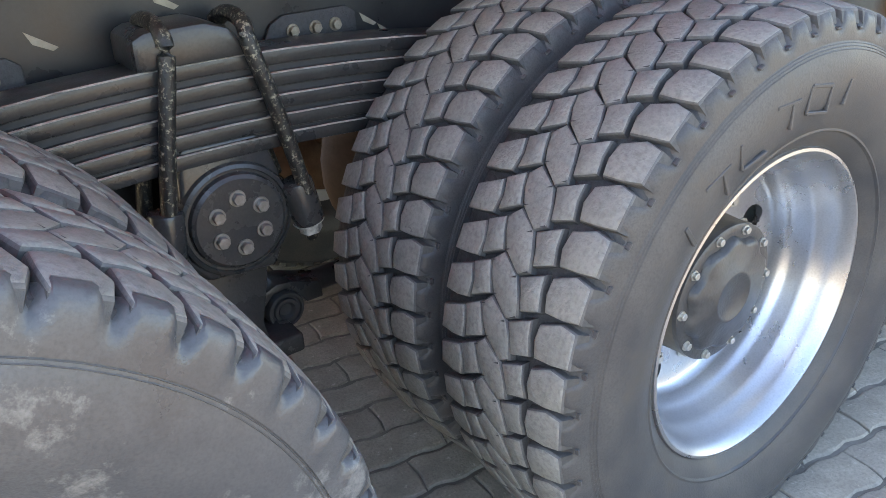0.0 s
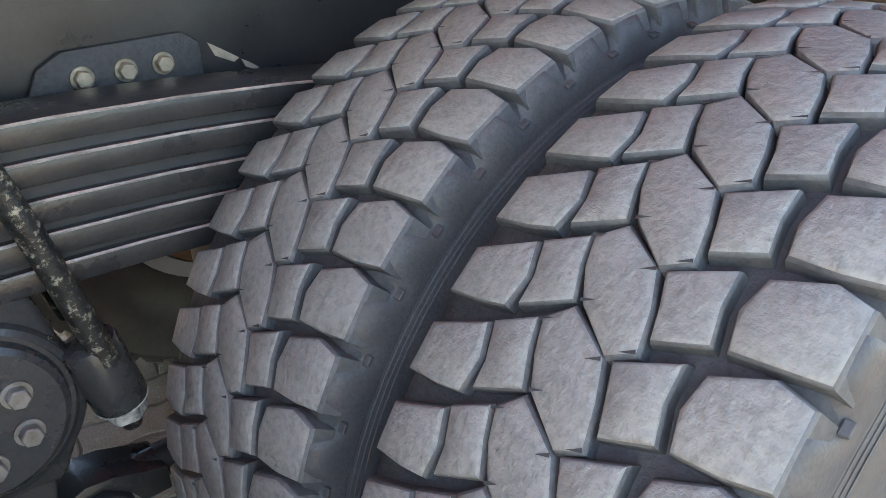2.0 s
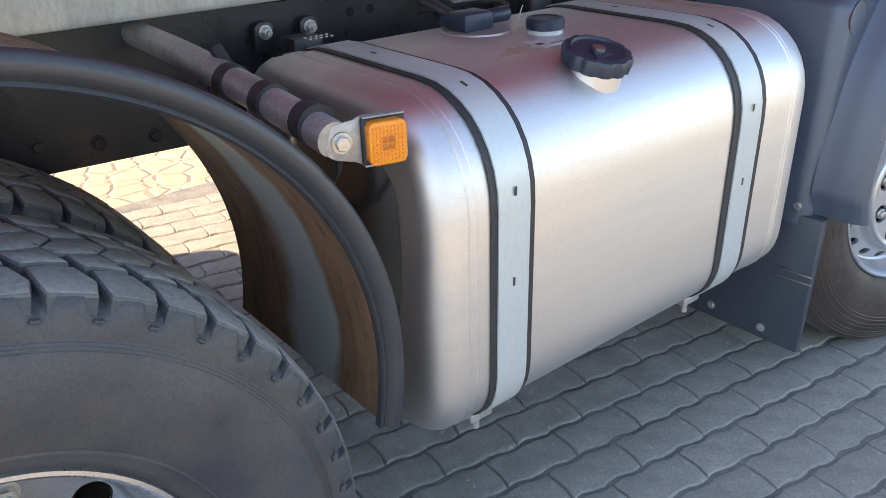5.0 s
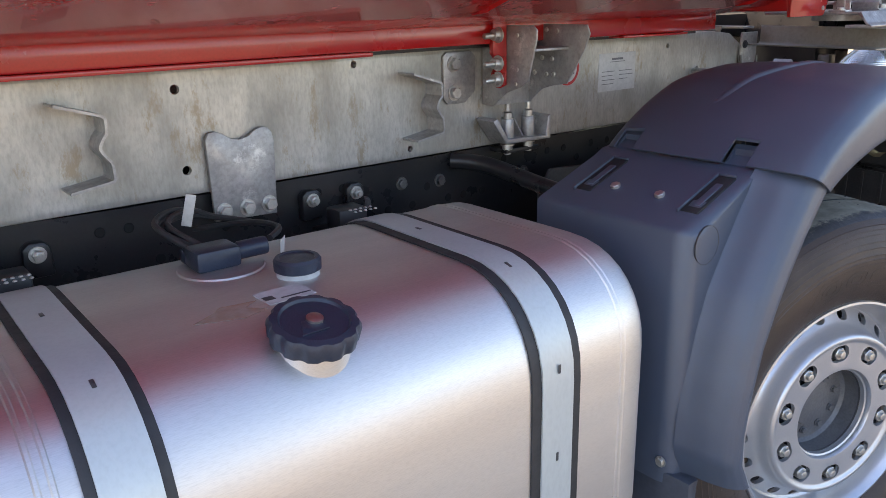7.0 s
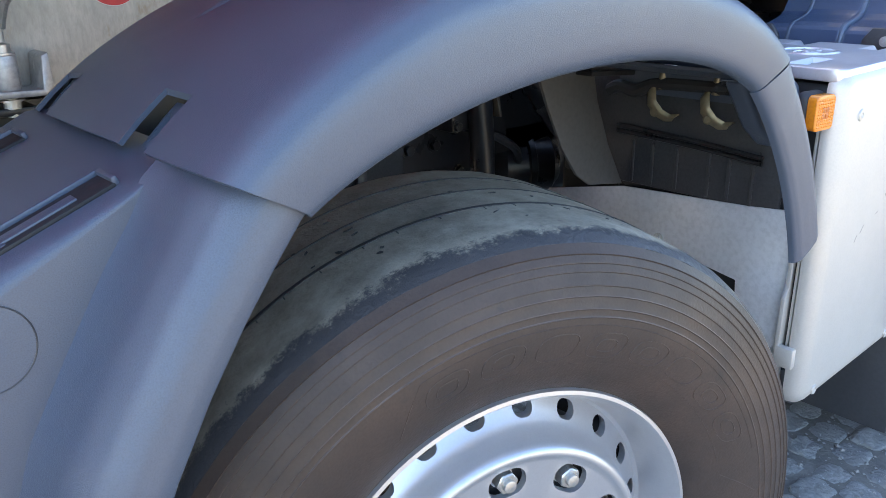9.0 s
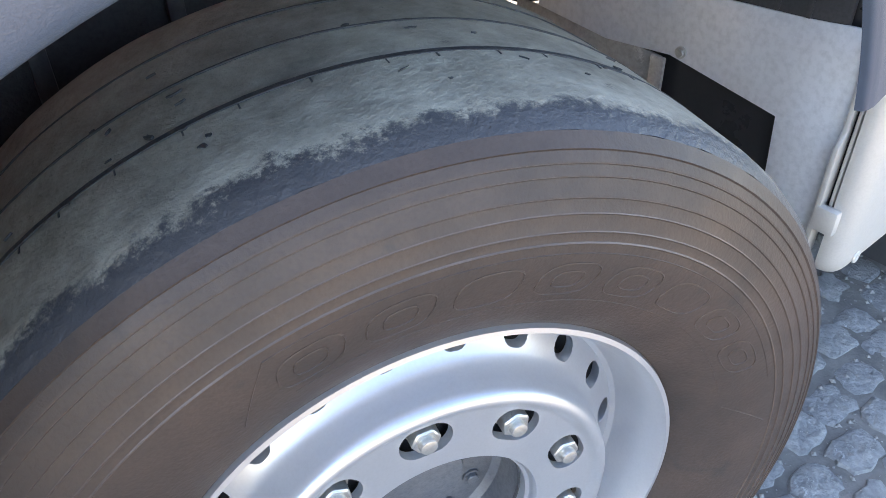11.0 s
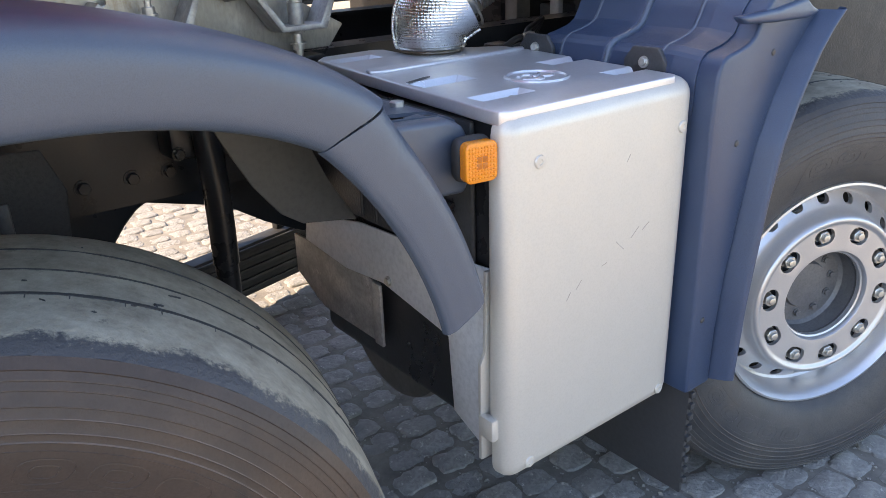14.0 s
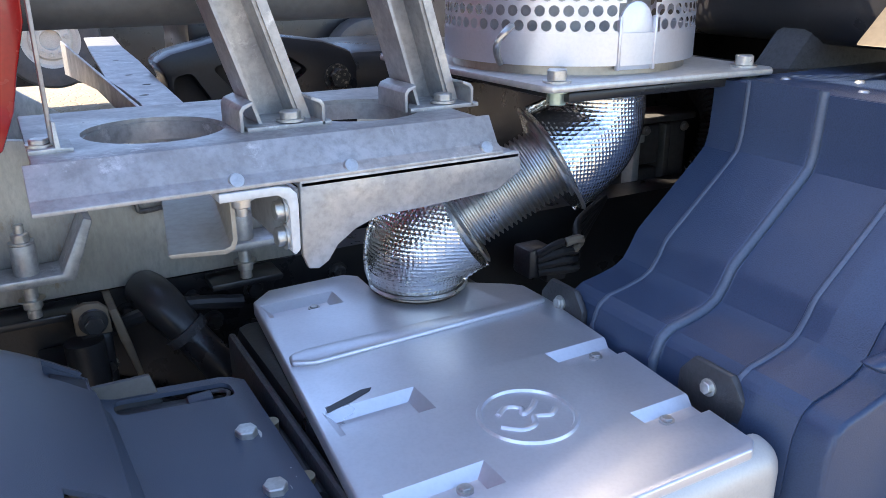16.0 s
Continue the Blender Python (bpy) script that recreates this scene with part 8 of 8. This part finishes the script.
DUSTY_BROWN = surface("dusty_brown_bracket", (0.15, 0.11, 0.07), (0.06, 0.05, 0.04), rough=0.6, scale=20, bump=0.2)
bm = fresh()
add_prism(bm, [(0.603, 1.108), (0.602, 1.152), (0.620, 1.158), (0.640, 1.156), (0.652, 1.144), (0.654, 1.104)], "y", 0.700, 0.712, 0.003)
tongue = part("tongue", bm, DUSTY_BROWN, rail_br)
bm = fresh()
add_lathe(bm, [(0.021, -0.002), (0.019, -0.005), (0.0, -0.005)], 24, pose(0.629, 0.700, 1.128))
add_bolt(bm, (0.629, 0.695, 1.128), (0, -1, 0), 0.013, 0.016)
part("bolt", bm, TRUNNION, tongue)
bm = fresh()
add_prism(bm, [(0.652, 1.14), (0.662, 1.09), (0.678, 1.03), (0.690, 0.98), (0.698, 0.98), (0.676, 1.09), (0.664, 1.14)], "y", 0.704, 0.80, 0.002)
part("side_strip", bm, DUSTY_BROWN, rail_br)
bm = fresh()
add_box(bm, 0.608, 0.654, 0.706, 0.80, 0.95, 1.104, 0.010, None, 3)
part("block", bm, CHASSIS, rail_br)

# ---- things seen between the frame rails ----
bm = fresh()
add_prism(bm, [(0.770, 0.80), (0.772, 0.85), (0.778, 0.99), (0.777, 1.15), (0.769, 1.336), (0.783, 1.55), (0.812, 2.0), (0.847, 2.47), (0.940, 2.47), (0.908, 2.05), (0.891, 1.676), (0.868, 1.334), (0.846, 0.95), (0.838, 0.80)], "z", 1.395, 1.403, 0.002)
knife = fresh()
for x, y in ((0.841, 1.70), (0.822, 1.38), (0.830, 1.21), (0.800, 1.065), (0.797, 0.90)):
    add_rod(knife, (x, y, 1.38), (x, y, 1.42), 0.009, 14)
bm = cut(bm, knife)
add_prism(bm, [(1.50, 1.36), (2.35, 1.30), (2.35, 1.405), (0.88, 1.405), (0.9, 1.36)], "x", 0.764, 0.770, 0.001)
solo("cross_beam", bm, GALV, "galvanised cross beam with bolt holes between the rails", "cross beam")
cast = thing("cast_bracket", "black cast triangular bracket between the frame rails", "bracket", (1.1, 1.3, 1.14))
bm = fresh()
add_prism(bm, [(0.865, 1.435), (0.90, 1.452), (1.00, 1.475), (1.12, 1.482), (1.25, 1.462), (1.32, 1.435), (1.335, 1.40), (1.33, 1.20), (0.89, 1.20), (0.885, 1.40)], "y", 1.30, 1.42, 0.012)
knife = fresh()
add_prism(knife, [(0.985, 1.415), (1.07, 1.445), (1.15, 1.44), (1.21, 1.40), (1.08, 1.30)], "y", 1.27, 1.335, 0.012)
add_prism(knife, [(0.90, 1.40), (0.94, 1.41), (1.02, 1.28), (0.95, 1.22), (0.90, 1.24)], "y", 1.27, 1.335, 0.012)
part("casting", cut(bm, knife), CHASSIS, cast)
bm = fresh()
add_bolt(bm, (1.28, 1.30, 1.375), (0, -1, 0), 0.022, 0.02)
part("bolt", bm, GRIMY, cast)
bm = fresh()
add_box(bm, 1.33, 1.75, 1.35, 1.75, 1.32, 1.43, 0.02)
add_box(bm, 0.98, 1.20, 1.50, 1.80, 1.40, 1.53, 0.02)
add_rod(bm, (1.10, 1.4, 1.45), (1.10, 1.4, 1.62), 0.03)
part("cross_arm", bm, CHASSIS, cast)

# black ribbed box and air tank seen under the frame
tool = thing("tool_box", "black ribbed plastic box low on the far side of the frame", "box", (0.9, 1.8, 0.08))
tool_at = pose(0.60, 1.645, 0, 0, 0, 14.7)
# Right end is lengthened to hide the sunlit ground behind.
bm = fresh()
add_box(bm, -0.20, 1.06, 0.0, 0.07, 0.08, 0.292, 0.015, tool_at)
part("body", bm, RUBBER, tool)
for k in range(5):
    bm = fresh()
    add_box(bm, -0.18, 1.04, -0.010, 0.002, 0.100 + k * 0.040, 0.120 + k * 0.040, 0.005, tool_at)
    part("rib", bm, RUBBER, tool)
for x in (-0.1, 0.74):
    bm = fresh()
    add_prism(bm, [(0.02, 1.0), (0.02, 0.90), (0.025, 0.28), (0.055, 0.28), (0.06, 1.0)], "x", x - 0.02, x + 0.02, 0.004, tool_at)
    part("hanger", bm, CHASSIS, tool)
bm = fresh()
add_prism(bm, [(0.05, 0.56), (0.40, 0.56), (0.440, 0.585), (0.473, 0.622), (0.505, 0.668), (0.534, 0.705), (0.577, 0.745), (0.64, 0.765), (0.64, 0.85), (0.05, 0.85)], "y", 1.12, 1.45, 0.02, seg=3)
solo("gearbox_housing", bm, CHASSIS, "black rounded gearbox housing between the frame rails", "gearbox")
air = thing("air_tank", "black painted air tank slung between the rear axles", "tank", (-3.3, 1.3, 0.63))
bm = fresh()
add_lathe(bm, [(0.0, 0.0), (0.07, 0.008), (0.115, 0.03), (0.13, 0.07), (0.13, 0.63), (0.115, 0.67), (0.07, 0.692), (0.0, 0.70)], 32, pose(-3.31, 0.96, 0.66))
part("shell", bm, CHASSIS, air)
for y in (1.08, 1.50):
    bm = fresh()
    add_lathe(bm, [(0.131, -0.02), (0.134, -0.02), (0.134, 0.02), (0.131, 0.02)], 32, pose(-3.31, y, 0.66), shut=True)
    part("band", bm, CHASSIS, air)
    bm = fresh()
    add_box(bm, -3.33, -3.29, y - 0.018, y + 0.018, 0.785, 0.95, 0.004)
    part("hanger", bm, CHASSIS, air)


bm = fresh()
add_prism(bm, [(-1.76, 0.87), (-1.42, 0.87), (-1.42, 0.66), (-1.49, 0.645), (-1.575, 0.648), (-1.715, 0.748)], "y", 1.15, 1.50, 0.01)
solo("frame_bracket", bm, GROOVE, "black steel bracket hanging below the frame", "bracket")

# brake chamber and steering link behind the steered wheel
brake = thing("brake_chamber", "black brake chamber with hose under the frame rail", "brake chamber", (0.9, 0.8, 0.8))
bm = fresh()
add_lathe(bm, [(0.0, -0.09), (0.05, -0.085), (0.078, -0.06), (0.08, -0.012), (0.09, -0.008), (0.09, 0.008), (0.08, 0.012), (0.076, 0.07), (0.04, 0.1), (0.0, 0.1)], 36, pose(0.93, 0.84, 0.80, 0, 0, 60))
part("can", bm, CHASSIS, brake)
bm = fresh()
add_box(bm, 0.80, 1.02, 0.80, 0.93, 0.86, 0.93, 0.01)
part("bracket", bm, CHASSIS, brake)
bm = fresh()
add_box(bm, 0.88, 1.20, 0.90, 1.02, 0.66, 0.89, 0.03, None, 3)
part("steering_gear", bm, CHASSIS, brake)
bm = fresh()
add_tube(bm, [(0.86, 0.80, 0.83), (0.80, 0.76, 0.88), (0.72, 0.77, 0.93), (0.66, 0.80, 0.97)], 0.011, 10)
part("hose", bm, RUBBER, brake)

# the far side's wheels
for src, x, y, turn in ((axle_two, 0.0, 2.40, 180 - 16.4), (axle_three, -2.493, 2.315, 180), (axle_three, -3.84, 2.315, 180)):
    copy_thing(src, pose(x, y, 0.51, 0, 0, turn))

# a parked truck beyond
far = thing("parked_truck", "dark grey parked truck with a spare wheel, seen beyond the frame", "truck", (1.5, 8.6, 0.0))
bm = fresh()
add_box(bm, -7.0, 7.0, 8.55, 10.8, 1.25, 3.4, 0.05)
part("body", bm, surface("grey_truck_paint", (0.14, 0.13, 0.125), (0.09, 0.086, 0.083), rough=0.4, scale=2, bump=0.03), far)
bm = fresh()
add_box(bm, -6.8, 6.8, 8.8, 10.5, 0.45, 1.25, 0.03)
part("underframe", bm, CHASSIS, far)


def far_wheel(x, z, k, name):
    m = pose(x, 8.5, z) @ Matrix.Diagonal((k, 1, k, 1))
    bm = fresh()
    add_lathe(bm, [(0.30, 0.0), (0.40, -0.03), (0.49, -0.01), (0.52, 0.05), (0.52, 0.22), (0.46, 0.27), (0.30, 0.30)], 48, m, shut=True)
    ty = part(name, bm, SIDEWALL, far)
    bm = fresh()
    add_lathe(bm, [(0.302, 0.0), (0.27, 0.04), (0.225, 0.05), (0.20, 0.0), (0.11, 0.0), (0.10, 0.05), (0.0, 0.05)], 40, m)
    part("rim", bm, surface("pale_far_rim", (0.6, 0.56, 0.5), (0.5, 0.46, 0.4), rough=0.5, metal=0.2, scale=9, bump=0.05), ty, "pale rim")
    for px, pz in ring_points(10, 0.16, 0.2):
        bm = fresh()
        add_bolt(bm, m @ Vector((px, -0.0, pz)), (0, -1, 0), 0.02, 0.02)
        part("wheel_nut", bm, BOLT, ty)


far_wheel(1.12, 0.93, 0.93, "spare_wheel")
far_wheel(-3.4, 0.515, 1.0, "road_wheel")
far_wheel(4.6, 0.515, 1.0, "road_wheel")

# ---- paving: interlocking pavers and worn setts ----
pave = thing("paver_pavement", "grey interlocking concrete pavers with sandy joints", "pavement", (-2.0, 0.0, 0.0), kind="structure")
cobble = thing("sett_pavement", "uneven worn granite setts with sandy joints", "pavement", (1.5, 0.0, 0.0), kind="structure")
PL, PH, AMP = 0.222, 0.118, 0.0048


def paver_outline(rng):
    """A paver with wavy long sides beside a wide joint and short sides set tight."""
    wide, tight = 0.0045, 0.0016
    xs = [k / 14 for k in range(15)]
    wave = [AMP * math.sin(x * 2 * math.tau) for x in xs]
    low = [(tight + x * (PL - 2 * tight), w + wide + rng.uniform(-0.0016, 0.0016)) for x, w in zip(xs, wave)]
    high = [(tight + x * (PL - 2 * tight), PH + w - wide + rng.uniform(-0.0016, 0.0016)) for x, w in zip(xs, wave)]
    right = [(PL - tight + 0.006, PH * 0.36), (PL - tight + 0.004, PH * 0.62)]
    left = [(tight + 0.004, PH * 0.62), (tight + 0.006, PH * 0.36)]
    return low + right + high[::-1] + left


def paver_mesh(rng, tilt):
    out = paver_outline(rng)
    cx, cy = PL / 2, PH / 2
    bm = fresh()
    low = [bm.verts.new((x, y, -0.03)) for x, y in out]
    mid = [bm.verts.new((x, y, -0.0065 + rng.uniform(-0.0015, 0.0015))) for x, y in out]
    top = [bm.verts.new((cx + (x - cx) * 0.975, cy + (y - cy) * rng.uniform(0.88, 0.93), -0.0012 + tilt * (x - cx) + rng.uniform(-0.0006, 0.0006))) for x, y in out]
    face = [bm.verts.new((cx + (x - cx) * 0.94, cy + (y - cy) * 0.78, tilt * (x - cx) + rng.uniform(-0.0004, 0.0006))) for x, y in out]
    n = len(out)
    for r0, r1 in ((low, mid), (mid, top), (top, face)):
        for i in range(n):
            j = (i + 1) % n
            bm.faces.new((r0[i], r0[j], r1[j], r1[i]))
    bm.faces.new(face)
    finish(bm, 24)
    data = bpy.data.meshes.new("paver")
    bm.to_mesh(data)
    bm.free()
    data.materials.append(PAVER)
    return data


rng = random.Random(21)
kinds = [paver_mesh(rng, rng.uniform(-0.02, 0.02)) for _ in range(8)]
EDGE = 0.30
LAY = Matrix.Rotation(radians(-9.3), 4, "Z")
singles, rest_v, rest_f = 0, [], []
row = 0
y = 0.069 - 28 * PH
while y < 3.2:
    x = -5.2 - (PL / 2 if row % 2 else 0)
    while x < EDGE + 0.6:
        z = rng.uniform(-0.0025, 0.0015)
        m = LAY @ Matrix.Translation((x, y, z))
        c = m @ Vector((PL / 2, PH / 2, 0))
        data = kinds[rng.randrange(8)]
        if -1.75 < c.y < 2.7 and -4.7 < c.x < EDGE - 0.06:
            if -2.9 < c.x and -0.75 < c.y < 0.32 and singles < 300:
                ob = new("paver", data)
                ob.parent = pave
                ob.matrix_parent_inverse = pave.matrix_basis.inverted()
                ob.matrix_basis = m
                singles += 1
            else:
                k = len(rest_v)
                rest_v += [tuple(m @ v.co) for v in data.vertices]
                rest_f += [[k + i for i in p.vertices] for p in data.polygons]
        x += PL
    y += PH
    row += 1
data = bpy.data.meshes.new("more_pavers")
data.from_pydata(rest_v, [], rest_f)
data.materials.append(PAVER)
ob = new("more_pavers", data)
ob.parent = pave
ob.matrix_parent_inverse = pave.matrix_basis.inverted()
tagged(ob, "the other grey pavers", kind="stuff")


def sett_mesh(rng, sx, sy):
    """One worn sett: an uneven, chipped block with a rough, nearly flat top."""
    n = 20
    bm = fresh()
    out = []
    for k in range(n):
        a = k / n * math.tau + rng.uniform(-0.06, 0.06)
        c, s = math.cos(a), math.sin(a)
        w = max(abs(c), abs(s)) ** 0.85
        out.append((c / w * sx * rng.uniform(0.87, 1.05), s / w * sy * rng.uniform(0.86, 1.06)))
    tip = (rng.uniform(-0.05, 0.05), rng.uniform(-0.06, 0.06))
    seed = rng.uniform(0, 50)
    rings = []
    for f, z in ((1.0, -0.03), (0.99, -0.008), (0.92, -0.002), (0.78, 0.0005), (0.55, 0.0015), (0.3, 0.002)):
        ring = []
        for x, y2 in out:
            px, py = x * f, y2 * f
            rough = 0.0052 * noise.noise(Vector((px * 45 + seed, py * 45, seed))) if z > -0.02 else 0
            ring.append(bm.verts.new((px, py, z + tip[0] * px + tip[1] * py + rough)))
        rings.append(ring)
    for r0, r1 in zip(rings, rings[1:]):
        for k in range(n):
            bm.faces.new((r0[k], r0[(k + 1) % n], r1[(k + 1) % n], r1[k]))
    bm.faces.new(rings[-1])
    finish(bm, 30)
    data = bpy.data.meshes.new("sett")
    bm.to_mesh(data)
    bm.free()
    data.materials.append(SETT)
    return data


kinds = [sett_mesh(rng, rng.uniform(0.050, 0.066), rng.uniform(0.044, 0.050)) for _ in range(14)]
singles, rest_v, rest_f = 0, [], []
row = 0
y = -1.75
while y < 4.4:
    x = EDGE + 0.05 + rng.uniform(0, 0.08)
    while x < 3.6:
        px, py = x + rng.uniform(-0.008, 0.008), y + 0.02 * math.sin(x * 2.2) + rng.uniform(-0.008, 0.008)
        z, turn = rng.uniform(-0.005, 0.002), rng.uniform(-0.12, 0.12) + (math.pi if rng.random() < 0.5 else 0)
        data = kinds[rng.randrange(14)]
        if 0.3 < x < 2.4 and -1.0 < y < 0.75 and singles < 300:
            ob = new("sett", data)
            ob.parent = cobble
            ob.matrix_parent_inverse = cobble.matrix_basis.inverted()
            ob.matrix_basis = pose(px, py, z, 0, 0, math.degrees(turn))
            singles += 1
        else:
            m = pose(px, py, z, 0, 0, math.degrees(turn))
            k = len(rest_v)
            rest_v += [tuple(m @ v.co) for v in data.vertices]
            rest_f += [[k + i for i in p.vertices] for p in data.polygons]
        x += rng.uniform(0.112, 0.138)
    y += 0.100
    row += 1
data = bpy.data.meshes.new("more_setts")
data.from_pydata(rest_v, [], rest_f)
data.materials.append(SETT)
for p in data.polygons:
    p.use_smooth = True
ob = new("more_setts", data)
ob.parent = cobble
ob.matrix_parent_inverse = cobble.matrix_basis.inverted()
tagged(ob, "the other worn setts", kind="stuff")

for owner, x0, x1, y0, y1 in ((cobble, EDGE, 3.7, -1.8, 4.5), (pave, -4.8, EDGE, -1.8, 2.8)):
    bm = fresh()
    bm.faces.new([bm.verts.new(p) for p in ((x0, y0, -0.0055), (x1, y0, -0.0055), (x1, y1, -0.0055), (x0, y1, -0.0055))])
    part("joint_sand", bm, SAND, owner, "dirty sand in the joints")

# grit and small stones lying in the joints of the setts
rest_v, rest_f = [], []
for _ in range(5200):
    x, y, s = rng.uniform(0.3, 2.6), rng.uniform(-1.4, 0.9), 0.0022 + 0.0065 * rng.random() ** 3
    k = len(rest_v)
    z = -0.005 + s * 0.4
    for dx, dy, dz in ((1, 0, 0), (0, 1, 0), (-1, 0, 0), (0, -1, 0), (0, 0, 0.7), (0, 0, -0.7)):
        rest_v.append((x + s * dx * rng.uniform(0.7, 1.3), y + s * dy * rng.uniform(0.7, 1.3), z + s * dz * rng.uniform(0.7, 1.2)))
    rest_f += [(k + i, k + (i + 1) % 4, k + 4) for i in range(4)] + [(k + (i + 1) % 4, k + i, k + 5) for i in range(4)]
data = bpy.data.meshes.new("joint_grit")
data.from_pydata(rest_v, [], rest_f)
data.materials.append(surface("pale_grit", (0.33, 0.31, 0.28), (0.17, 0.16, 0.15), rough=0.8, scale=60, mix=1.0))
ob = new("joint_grit", data)
ob.parent = cobble
ob.matrix_parent_inverse = cobble.matrix_basis.inverted()
tagged(ob, "pale grit lying in the joints", kind="stuff")
